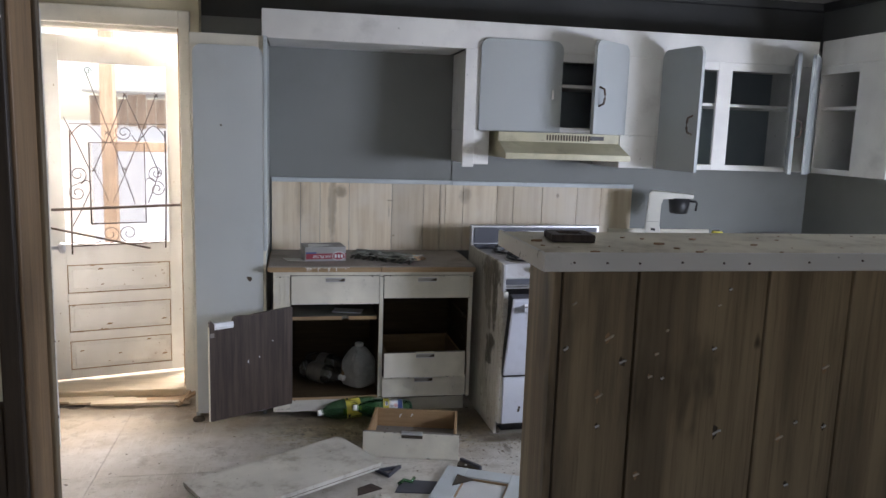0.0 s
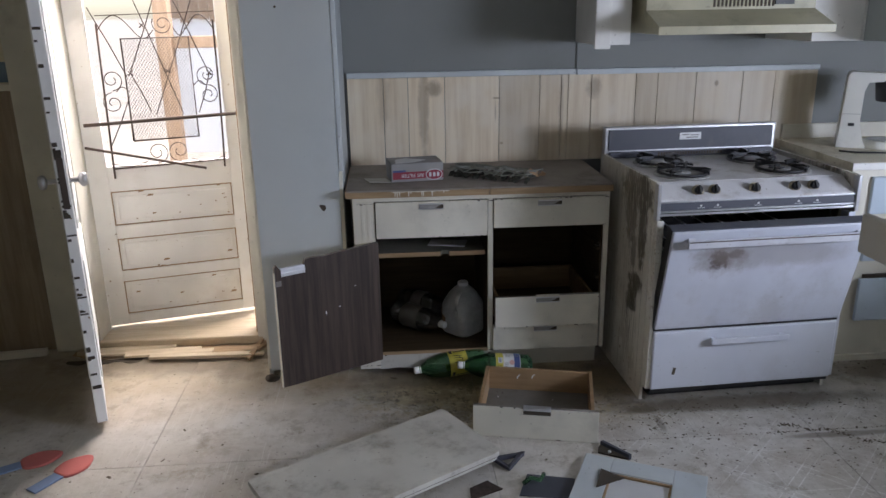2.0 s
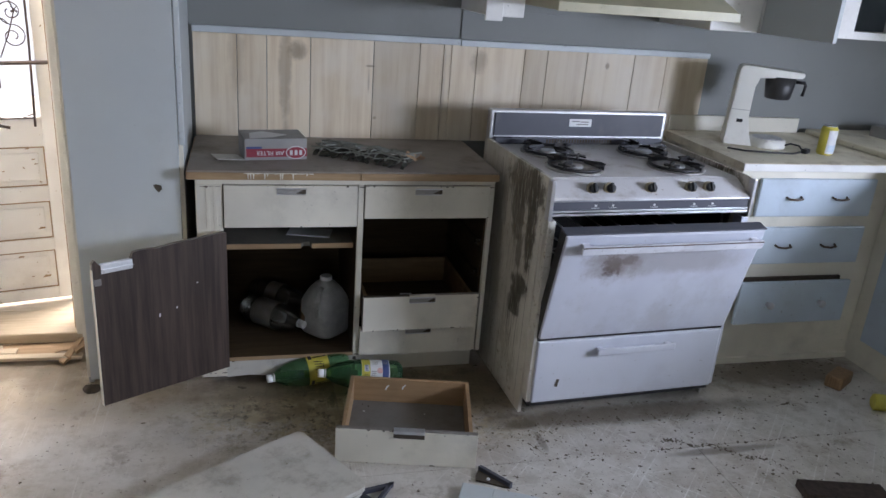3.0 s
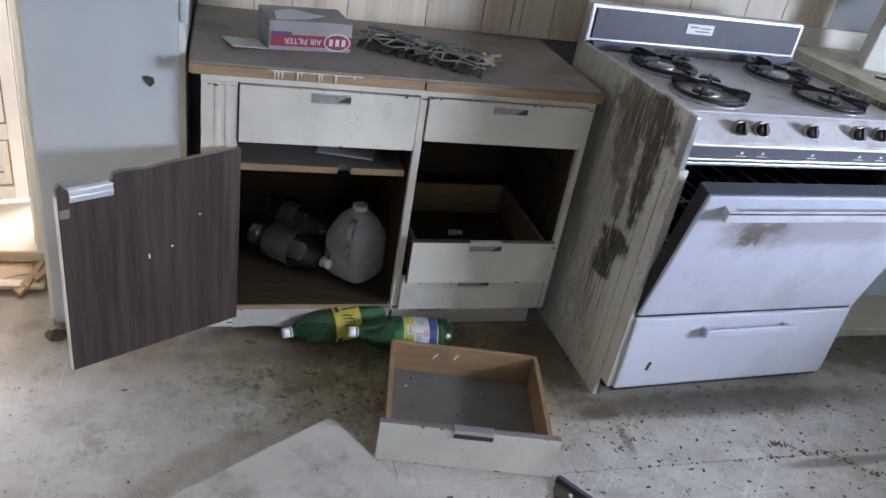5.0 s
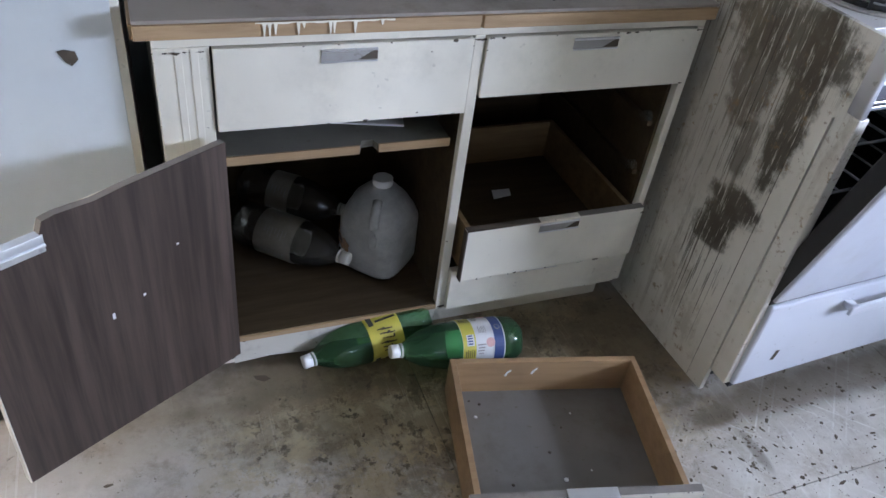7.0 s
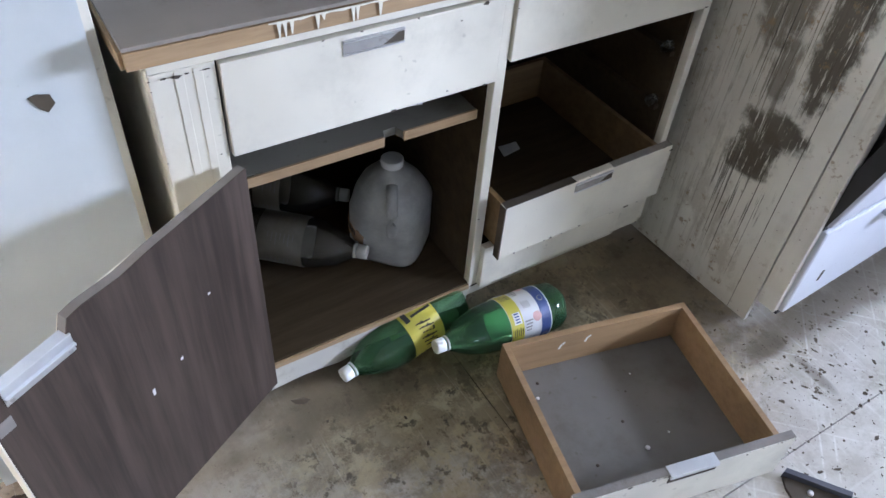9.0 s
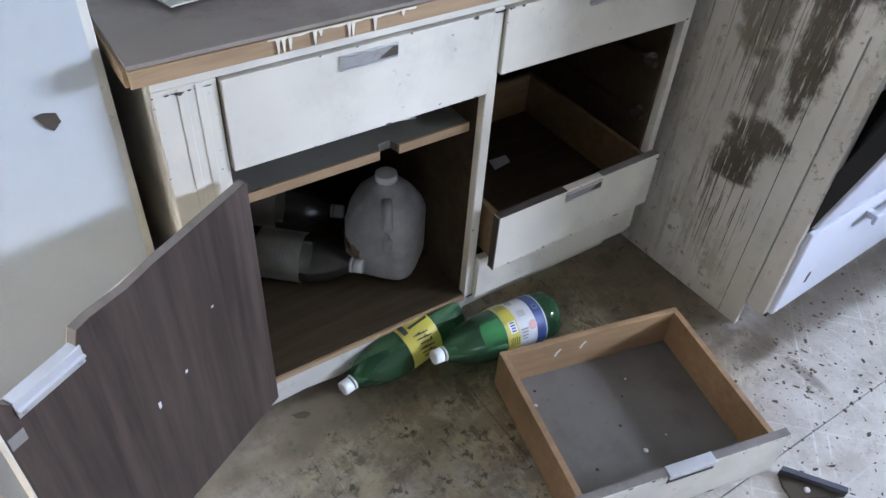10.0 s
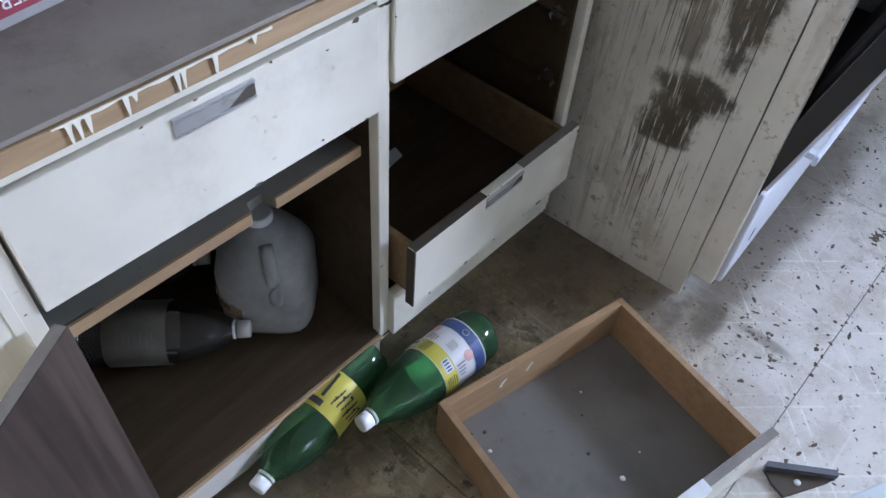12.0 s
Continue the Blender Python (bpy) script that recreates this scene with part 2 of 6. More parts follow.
def film_plastic(name, tint, body, k_body, rough=0.06, ior=1.45):
    """Thin see-through plastic: tinted clear film, a little haze and a glossy skin."""
    m, t, b = nodes_of(name)
    t.nodes.remove(b)
    out = t.nodes["Material Output"]
    clear = t.nodes.new("ShaderNodeBsdfTransparent")
    clear.inputs[0].default_value = (*tint, 1)
    haze = t.nodes.new("ShaderNodeBsdfTranslucent")
    haze.inputs[0].default_value = (*body, 1)
    front = t.nodes.new("ShaderNodeBsdfDiffuse")
    front.inputs[0].default_value = (*body, 1)
    gloss = t.nodes.new("ShaderNodeBsdfGlossy")
    gloss.inputs["Roughness"].default_value = rough
    fr = t.nodes.new("ShaderNodeFresnel")
    fr.inputs[0].default_value = ior
    a, c, d = (t.nodes.new("ShaderNodeMixShader") for _ in range(3))
    a.inputs[0].default_value = 0.5
    t.links.new(haze.outputs[0], a.inputs[1])
    t.links.new(front.outputs[0], a.inputs[2])
    dust = t.nodes.new("ShaderNodeMapRange")
    dust.inputs["To Min"].default_value, dust.inputs["To Max"].default_value = k_body * 0.5, k_body * 1.5
    t.links.new(noise_node(t, 22, 6, 0.65), dust.inputs["Value"])
    t.links.new(dust.outputs[0], c.inputs[0])
    t.links.new(clear.outputs[0], c.inputs[1])
    t.links.new(a.outputs[0], c.inputs[2])
    t.links.new(fr.outputs[0], d.inputs[0])
    t.links.new(c.outputs[0], d.inputs[1])
    t.links.new(gloss.outputs[0], d.inputs[2])
    bump = t.nodes.new("ShaderNodeBump")
    bump.inputs["Strength"].default_value, bump.inputs["Distance"].default_value = 0.5, 0.004
    t.links.new(noise_node(t, 28, 3), bump.inputs["Height"])
    t.links.new(bump.outputs[0], gloss.inputs["Normal"])
    t.links.new(bump.outputs[0], fr.inputs["Normal"])
    t.links.new(d.outputs[0], out.inputs[0])
    return m


GREENPET = film_plastic("green_bottle_plastic", (0.62, 0.91, 0.65), (0.17, 0.45, 0.22), 0.20, 0.10)
CLEARPET = film_plastic("clear_bottle_plastic", (0.94, 0.95, 0.94), (0.7, 0.68, 0.62), 0.08, 0.10)
FROSTED = film_plastic("frosted_label", (0.9, 0.88, 0.84), (0.76, 0.70, 0.58), 0.34, 0.35)


MILKY = film_plastic("milky_jug_plastic", (0.82, 0.83, 0.81), (0.88, 0.88, 0.85), 0.76, 0.30)


def blot(t, cx, cy, rx, ry, axes=("Y", "Z"), ragged=1.2, scale=9.0, soft=0.5):
    """A patch of its own shape round a place of the surface: 1 inside, 0 outside."""
    tc = t.nodes.new("ShaderNodeTexCoord")
    sp = t.nodes.new("ShaderNodeSeparateXYZ")
    t.links.new(tc.outputs["Object"], sp.inputs[0])
    total = None
    for axis, c, r in ((axes[0], cx, rx), (axes[1], cy, ry)):
        d = t.nodes.new("ShaderNodeMath")
        d.operation = "SUBTRACT"
        t.links.new(sp.outputs[axis], d.inputs[0])
        d.inputs[1].default_value = c
        q = times(t, d.outputs[0], 1 / r)
        q = times(t, q, q)
        if total is None:
            total = q
        else:
            ad = t.nodes.new("ShaderNodeMath")
            t.links.new(total, ad.inputs[0])
            t.links.new(q, ad.inputs[1])
            total = ad.outputs[0]
    n = times(t, noise_node(t, scale, 7, 0.65), 2 * ragged)
    ad = t.nodes.new("ShaderNodeMath")
    t.links.new(total, ad.inputs[0])
    t.links.new(n, ad.inputs[1])
    return ramp(t, ad.outputs[0], 1 + ragged + soft * 0.5, 1 + ragged - soft * 0.5)


def scorched_enamel():
    m, t, b = nodes_of("scorched_white_enamel")
    base = mix(t, ramp(t, noise_node(t, 2, 4), 0.3, 0.7), (0.47, 0.485, 0.545), (0.57, 0.59, 0.65))
    base = mix(t, times(t, blot(t, 0.21, 0.310, 0.10, 0.06, ("X", "Z"), 2.4, 22, 2.2), 0.6), base, (0.22, 0.17, 0.15))
    base = mix(t, times(t, blot(t, 0.20, 0.305, 0.038, 0.040, ("X", "Z"), 2.6, 46, 1.8), 0.9), base, (0.085, 0.055, 0.045))
    base = mix(t, times(t, blot(t, 0.26, 0.330, 0.03, 0.02, ("X", "Z"), 1.6, 30, 1.2), 0.8), base, (0.10, 0.07, 0.06))
    base = mix(t, times(t, blot(t, 0.42, 0.325, 0.28, 0.055, ("X", "Z"), 1.5, 9, 1.6), 0.5), base, (0.22, 0.19, 0.17))
    base = mix(t, times(t, ramp(t, noise_node(t, 3.5, 8, 0.7), 0.48, 0.68), 0.35), base, (0.30, 0.28, 0.27))
    base = mix(t, times(t, ramp(t, noise_node(t, 50, 2, 0.5), 0.70, 0.76), 0.3), base, (0.2, 0.15, 0.1))
    t.links.new(base, b.inputs["Base Color"])
    b.inputs["Roughness"].default_value = 0.3
    return m


def stained_side():
    """The stove's side: cream enamel with thin greasy drips, two dark patches and rust."""
    m, t, b = nodes_of("greasy_stove_side")
    base = mix(t, ramp(t, noise_node(t, 2.5, 5), 0.3, 0.7), (0.60, 0.575, 0.505), (0.74, 0.72, 0.66))
    grime = (0.060, 0.049, 0.031)
    haze = times(t, ramp(t, noise_node(t, 60, 5, 0.65, (1, 1, 0.04)), 0.48, 0.66), ramp(t, noise_node(t, 3.2, 5, 0.6), 0.44, 0.62))
    base = mix(t, times(t, haze, 0.45), base, (0.26, 0.22, 0.165))
    drips = ramp(t, noise_node(t, 150, 4, 0.6, (1, 1, 0.03)), 0.54, 0.60)
    for cy, cz, ry, rz, k in ((0.14, 0.31, 0.075, 0.10, 0.75), (0.18, 0.66, 0.11, 0.20, 0.6), (0.10, 0.62, 0.05, 0.10, 0.8), (0.20, 0.82, 0.22, 0.10, 0.6), (0.34, 0.34, 0.14, 0.20, 0.3)):
        base = mix(t, times(t, times(t, blot(t, cy, cz, ry, rz, ragged=1.0, scale=16, soft=0.8), drips), k), base, grime)
    edge = ramp(t, noise_node(t, 120, 6, 0.7, (1, 1, 0.10)), 0.36, 0.47)
    for cy, cz, ry, rz, k in ((0.118, 0.462, 0.072, 0.040, 0.96), (0.140, 0.415, 0.046, 0.060, 0.96), (0.150, 0.372, 0.055, 0.042, 0.96), (0.078, 0.72, 0.042, 0.20, 0.95), (0.15, 0.83, 0.16, 0.075, 0.9), (0.20, 0.72, 0.055, 0.11, 0.8), (0.155, 0.59, 0.026, 0.08, 0.7)):
        base = mix(t, times(t, times(t, blot(t, cy, cz, ry, rz, ragged=1.5, scale=22, soft=0.9), edge), k), base, grime)
    base = mix(t, times(t, blot(t, 0.36, 0.66, 0.26, 0.34, ragged=1.6, scale=6, soft=1.8), 0.34), base, (0.20, 0.165, 0.115))
    base = mix(t, times(t, ramp(t, noise_node(t, 7, 9, 0.76, (1, 1, 0.5)), 0.52, 0.64), 0.40), base, (0.22, 0.18, 0.12))
    # single long runs
    for cy, cz, rz, k in ((0.050, 0.42, 0.46, 0.9), (0.105, 0.27, 0.12, 0.95), (0.150, 0.24, 0.16, 0.9), (0.172, 0.28, 0.17, 0.95), (0.182, 0.30, 0.15, 0.8), (0.194, 0.32, 0.12, 0.75), (0.175, 0.68, 0.20, 0.95), (0.200, 0.70, 0.22, 0.85),
                          (0.262, 0.76, 0.22, 0.6), (0.312, 0.78, 0.20, 0.85), (0.36, 0.80, 0.16, 0.6), (0.09, 0.20, 0.12, 0.5)):
        base = mix(t, times(t, blot(t, cy, cz, 0.0011, rz, ragged=1.1, scale=40, soft=0.8), k), base, (0.045, 0.035, 0.023))
    rust = times(t, ramp(t, noise_node(t, 34, 5, 0.7), 0.56, 0.66), ramp(t, noise_node(t, 5, 3), 0.44, 0.56))
    base = mix(t, times(t, rust, 0.75), base, (0.24, 0.155, 0.07))
    base = mix(t, times(t, ramp(t, noise_node(t, 70, 3), 0.66, 0.72), 0.6), base, (0.14, 0.10, 0.06))
    t.links.new(base, b.inputs["Base Color"])
    b.inputs["Roughness"].default_value = 0.42
    relief(t, b, noise_node(t, 60, 5), 0.2, 0.001)
    return m


def across(t, kx, ky):
    """kx * x + ky * y of the surface, a little wavering."""
    tc = t.nodes.new("ShaderNodeTexCoord")
    d = t.nodes.new("ShaderNodeVectorMath")
    d.operation = "DOT_PRODUCT"
    t.links.new(tc.outputs["Object"], d.inputs[0])
    d.inputs[1].default_value = (kx, ky, 0)
    return d.outputs["Value"]


def stripe(t, value, period, at, width):
    """1 on thin lines that repeat along value, 0 between them."""
    w = t.nodes.new("ShaderNodeMath")
    w.operation = "PINGPONG"
    sh = t.nodes.new("ShaderNodeMath")
    sh.operation = "SUBTRACT"
    t.links.new(value, sh.inputs[0])
    sh.inputs[1].default_value = at
    t.links.new(sh.outputs[0], w.inputs[0])
    w.inputs[1].default_value = period / 2
    return ramp(t, w.outputs[0], width, width * 0.35)


def floor_material():
    """Worn sheet flooring: warm grey white with an embossed pale line pattern, brown stains, grime and scuffs, and
    shade by the cabinet put into the colour.
    """
    m, t, b = nodes_of("stained_floor_panel")
    base = mix(t, ramp(t, noise_node(t, 1.4, 5, 0.6), 0.32, 0.66), (0.47, 0.430, 0.37), (0.655, 0.625, 0.58))
    base = mix(t, times(t, ramp(t, noise_node(t, 11, 9, 0.78), 0.44, 0.62), 0.42), base, (0.33, 0.295, 0.235))
    base = mix(t, times(t, blot(t, -0.95, 4.05, 0.75, 0.40, ("X", "Y"), 1.3, 3, 1.8), 0.55), base, (0.42, 0.31, 0.17))
    # embossed pattern: pairs of slanting lines and single straight ones, worn away in places
    kept = times(t, ramp(t, noise_node(t, 2.6, 5, 0.6), 0.36, 0.56), blot(t, 1.55, 3.05, 0.85, 0.60, ("X", "Y"), 1.0, 3, 1.4))
    broken = ramp(t, noise_node(t, 38, 4, 0.7), 0.38, 0.52)
    for kx, ky, period, at, width, k in ((1, -1, 0.240, -2.342, 0.0042, 0.8), (1, -1, 0.240, -2.300, 0.0042, 0.7), (1, 1, 0.240, 4.274, 0.0042, 0.75), (1, 1, 0.240, 4.234, 0.0042, 0.65), (1, 0, 0.240, 0.856, 0.0034, 0.45), (0, 1, 0.240, 3.17, 0.0034, 0.45)):
        line = times(t, stripe(t, across(t, kx, ky), period, at, width), times(t, kept, broken))
        base = mix(t, times(t, line, k), base, (0.78, 0.765, 0.73))
    for turn, k in ((38, 0.3), (-42, 0.3), (80, 0.25)):
        line = ramp(t, noise_node(t, 4, 2, 0.4, (42, 0.9, 1), turn=turn), 0.65, 0.69)
        base = mix(t, times(t, times(t, line, ramp(t, noise_node(t, 3.1, 3, 0.5), 0.42, 0.58)), k), base, (0.74, 0.72, 0.68))
    # olive-brown grime, darkened as well for the shade at the cabinet's foot
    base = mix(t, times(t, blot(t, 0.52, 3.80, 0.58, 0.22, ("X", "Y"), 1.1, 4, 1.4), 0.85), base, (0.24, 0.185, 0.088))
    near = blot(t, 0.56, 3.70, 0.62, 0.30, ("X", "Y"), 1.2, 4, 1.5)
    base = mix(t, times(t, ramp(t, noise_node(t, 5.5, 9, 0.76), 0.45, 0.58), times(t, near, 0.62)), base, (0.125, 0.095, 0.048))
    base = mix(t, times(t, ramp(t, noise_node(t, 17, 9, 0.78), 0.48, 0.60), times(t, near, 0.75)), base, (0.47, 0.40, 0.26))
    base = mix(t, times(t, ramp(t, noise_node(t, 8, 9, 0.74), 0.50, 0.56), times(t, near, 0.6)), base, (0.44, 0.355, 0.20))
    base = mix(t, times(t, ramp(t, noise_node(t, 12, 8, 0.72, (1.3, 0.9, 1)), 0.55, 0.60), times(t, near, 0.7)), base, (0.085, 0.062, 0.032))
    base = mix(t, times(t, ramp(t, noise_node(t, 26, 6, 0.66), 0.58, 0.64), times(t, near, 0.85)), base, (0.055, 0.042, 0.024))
    base = mix(t, times(t, ramp(t, noise_node(t, 4, 2, 0.4, (46, 1.1, 1), turn=50), 0.66, 0.70), times(t, near, 0.25)), base, (0.62, 0.57, 0.47))
    base = mix(t, times(t, ramp(t, noise_node(t, 4, 2, 0.4, (46, 1.1, 1), turn=-35), 0.66, 0.70), times(t, near, 0.22)), base, (0.60, 0.55, 0.45))
    base = mix(t, times(t, ramp(t, noise_node(t, 2.4, 8, 0.7), 0.50, 0.68), 0.46), base, (0.25, 0.185, 0.11))
    base = mix(t, times(t, ramp(t, noise_node(t, 7, 9, 0.75), 0.54, 0.65), 0.45), base, (0.19, 0.145, 0.09))
    # dark brown bands along the cabinet and stove feet, and smaller spots
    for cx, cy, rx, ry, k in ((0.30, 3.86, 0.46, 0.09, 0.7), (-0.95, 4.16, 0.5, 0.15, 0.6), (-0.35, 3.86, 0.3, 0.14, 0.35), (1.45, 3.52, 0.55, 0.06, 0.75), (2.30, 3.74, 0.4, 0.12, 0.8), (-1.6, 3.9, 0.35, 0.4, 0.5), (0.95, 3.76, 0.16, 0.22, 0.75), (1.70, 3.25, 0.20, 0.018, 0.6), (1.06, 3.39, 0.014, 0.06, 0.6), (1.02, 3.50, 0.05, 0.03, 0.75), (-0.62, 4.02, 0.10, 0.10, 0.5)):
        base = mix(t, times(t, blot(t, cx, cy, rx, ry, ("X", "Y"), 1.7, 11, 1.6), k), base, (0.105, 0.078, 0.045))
    base = mix(t, times(t, ramp(t, noise_node(t, 46, 5, 0.7), 0.62, 0.67), 0.65), base, (0.10, 0.075, 0.048))
    t.links.new(base, b.inputs["Base Color"])
    r = t.nodes.new("ShaderNodeMapRange")
    r.inputs["To Min"].default_value, r.inputs["To Max"].default_value = 0.28, 0.72
    t.links.new(noise_node(t, 4, 6), r.inputs["Value"])
    t.links.new(r.outputs[0], b.inputs["Roughness"])
    relief(t, b, noise_node(t, 30, 8, 0.7), 0.35, 0.003)
    return m


def rustic_material(name, light, mid, dark, vary):
    """Printed rustic panelling: long wavering grain, dark heart streaks and a few knots, a tone for each board."""
    m, t, b = nodes_of(name)
    fine = noise_node(t, 6, 8, 0.68, (16, 16, 0.55))
    broad = noise_node(t, 2.1, 5, 0.6, (6.5, 6.5, 0.42))
    flame = noise_node(t, 2.6, 4, 0.55, (3.4, 3.4, 0.8))
    c = mix(t, ramp(t, broad, 0.34, 0.64), light, mid)
    c = mix(t, times(t, ramp(t, fine, 0.44, 0.74), 0.45), c, dark)
    c = mix(t, times(t, ramp(t, flame, 0.54, 0.72), 0.8), c, dark)
    c = mix(t, times(t, ramp(t, noise_node(t, 22, 2, 0.4, (1, 1, 0.5)), 0.72, 0.80), 0.8), c, (dark[0] * 0.4, dark[1] * 0.4, dark[2] * 0.4))
    c = mix(t, times(t, ramp(t, noise_node(t, 2.7, 7, 0.7), 0.50, 0.76), 0.25), c, (0.20, 0.175, 0.14))
    info = t.nodes.new("ShaderNodeObjectInfo")
    h = t.nodes.new("ShaderNodeHueSaturation")
    r = t.nodes.new("ShaderNodeMapRange")
    r.inputs["To Min"].default_value, r.inputs["To Max"].default_value = 1 - vary, 1 + vary
    t.links.new(info.outputs["Random"], r.inputs["Value"])
    t.links.new(r.outputs[0], h.inputs["Value"])
    t.links.new(c, h.inputs["Color"])
    t.links.new(h.outputs[0], b.inputs["Base Color"])
    b.inputs["Roughness"].default_value, b.inputs["Specular IOR Level"].default_value = 0.5, 0.35
    relief(t, b, fine, 0.25, 0.001)
    return m


def pine_material():
    """Whitewashed pine: broad grain, a tone for each plank, brown blotches and knots."""
    m, t, b = nodes_of("whitewashed_pine")
    g = ramp(t, noise_node(t, 5, 7, 0.6, (7, 7, 0.35)), 0.36, 0.70)
    c = mix(t, times(t, g, 0.45), (0.76, 0.655, 0.495), (0.47, 0.335, 0.195))
    c = mix(t, times(t, ramp(t, noise_node(t, 2.6, 4, 0.6), 0.42, 0.68), 0.55), c, (0.78, 0.725, 0.63))
    for x, z, rx, rz, k in ((0.285, 1.175, 0.035, 0.035, 0.75), (1.03, 1.16, 0.035, 0.045, 0.6), (0.235, 1.06, 0.022, 0.20, 0.55), (1.62, 1.17, 0.010, 0.014, 0.8), (0.575, 1.125, 0.018, 0.004, 0.7), (0.57, 1.06, 0.004, 0.05, 0.5), (0.60, 0.915, 0.008, 0.006, 0.6), (0.05, 1.13, 0.03, 0.12, 0.25), (0.88, 1.05, 0.012, 0.16, 0.35)):
        c = mix(t, times(t, blot(t, x, z, rx, rz, ("X", "Z"), 1.7, 12, 1.7), k * 0.85), c, (0.185, 0.125, 0.07))
    info = t.nodes.new("ShaderNodeObjectInfo")
    h = t.nodes.new("ShaderNodeHueSaturation")
    r = t.nodes.new("ShaderNodeMapRange")
    r.inputs["To Min"].default_value, r.inputs["To Max"].default_value = 0.76, 1.12
    t.links.new(info.outputs["Random"], r.inputs["Value"])
    t.links.new(r.outputs[0], h.inputs["Value"])
    t.links.new(c, h.inputs["Color"])
    t.links.new(h.outputs[0], b.inputs["Base Color"])
    b.inputs["Roughness"].default_value = 0.6
    relief(t, b, g, 0.25, 0.001)
    return m


PANELWOOD = rustic_material("rustic_wood_panelling", (0.35, 0.265, 0.160), (0.18, 0.134, 0.083), (0.046, 0.034, 0.023), 0.14)
# dark stained wood, taken near black for the shade on the partition
STAINSHADE = rustic_material("shade_dark_stained_panelling", (0.060, 0.042, 0.028), (0.040, 0.028, 0.019), (0.012, 0.009, 0.007), 0.1)
DUSTYSHELF = paint("dusty_shelf_top", (0.150, 0.142, 0.115), dirt=(0.05, 0.04, 0.028), amount=0.6, scale=7, spots=0.3, rough=0.85)
WASHED = pine_material()
STOVESIDE = stained_side()
SCORCHED = scorched_enamel()
FLOORMAT = floor_material()


# ---- mesh helpers ----
def bm_new():
    return bmesh.new()


def bx(bm, x0, x1, y0, y1, z0, z1, bev=0.0, m=None):
    """A box, with its edges rounded by bev."""
    mat = Matrix.Translation(((x0 + x1) / 2, (y0 + y1) / 2, (z0 + z1) / 2)) @ Matrix.Diagonal((x1 - x0, y1 - y0, z1 - z0, 1))
    vs = bmesh.ops.create_cube(bm, size=1, matrix=(m @ mat) if m else mat)["verts"]
    if bev:
        es = list({e for v in vs for e in v.link_edges})
        bmesh.ops.bevel(bm, geom=es, offset=bev, segments=2, affect="EDGES", profile=0.5)
    return bm


def box(x0, x1, y0, y1, z0, z1, bev=0.0):
    return bx(bm_new(), x0, x1, y0, y1, z0, z1, bev)


def cyl(bm, p0, p1, r0, r1=None, seg=16):
    p0, p1 = Vector(p0), Vector(p1)
    d = p1 - p0
    m = Matrix.Translation((p0 + p1) / 2) @ d.to_track_quat("Z", "Y").to_matrix().to_4x4()
    bmesh.ops.create_cone(bm, cap_ends=True, segments=seg, radius1=r0, radius2=r0 if r1 is None else r1, depth=d.length, matrix=m)
    return bm


def lathe(bm, profile, seg=28, m=None, squash=None, ends=True):
    """A turned shape from (radius, height) pairs; squash(angle, r, z) may reshape it."""
    rings = []
    for r, z in profile:
        ring = []
        for i in range(seg):
            a = 2 * math.pi * i / seg
            v = Vector((r * math.cos(a), r * math.sin(a), z))
            if squash:
                v = squash(a, r, z)
            ring.append(bm.verts.new(m @ v if m else v))
        rings.append(ring)
    for a, b in zip(rings, rings[1:]):
        for i in range(seg):
            f = bm.faces.new((a[i], a[(i + 1) % seg], b[(i + 1) % seg], b[i]))
            f.smooth = True
    for ring, flip in ((rings[0], True), (rings[-1], False)) if ends else ():
        bm.faces.new(list(reversed(ring)) if flip else ring)
    return bm


def tube(bm, pts, r, seg=6):
    """A bent rod along pts."""
    pts = [Vector(p) for p in pts]
    rings = []
    for i, p in enumerate(pts):
        d = (pts[min(i + 1, len(pts) - 1)] - pts[max(i - 1, 0)]).normalized()
        q = d.to_track_quat("Z", "Y")
        rings.append([bm.verts.new(p + q @ Vector((r * math.cos(2 * math.pi * k / seg), r * math.sin(2 * math.pi * k / seg), 0))) for k in range(seg)])
    for a, b in zip(rings, rings[1:]):
        for k in range(seg):
            bm.faces.new((a[k], a[(k + 1) % seg], b[(k + 1) % seg], b[k])).smooth = True
    bm.faces.new(list(reversed(rings[0])))
    bm.faces.new(rings[-1])
    return bm


def slab(bm, outline, z0, z1, m=None):
    """An upright prism over an outline in x and y."""
    lo = [bm.verts.new(m @ Vector((x, y, z0)) if m else (x, y, z0)) for x, y in outline]
    hi = [bm.verts.new(m @ Vector((x, y, z1)) if m else (x, y, z1)) for x, y in outline]
    n = len(outline)
    bm.faces.new(list(reversed(lo)))
    bm.faces.new(hi)
    for i in range(n):
        bm.faces.new((lo[i], lo[(i + 1) % n], hi[(i + 1) % n], hi[i]))
    return bm


UPRIGHT = Matrix(((1, 0, 0, 0), (0, 0, -1, 0), (0, 1, 0, 0), (0, 0, 0, 1)))  # an outline's y becomes z, its height -y


def round_door(bm, w, h, t, r, low_r=0.0):
    """A door leaf in the x-z plane, x 0..w, y -t..0, with rounded upper corners."""
    pts = []
    for cx, cz, a0, rr in ((w, 0, 270, low_r), (w, h, 0, r), (0, h, 90, r), (0, 0, 180, low_r)):
        if rr == 0:
            pts.append((cx, cz))
            continue
        ox, oz = (cx - rr if cx else rr), (cz - rr if cz else rr)
        for k in range(7):
            a = radians(a0 + 15 * k)
            pts.append((ox + rr * math.cos(a), oz + rr * math.sin(a)))
    slab(bm, pts, 0, t, UPRIGHT)
    return bm


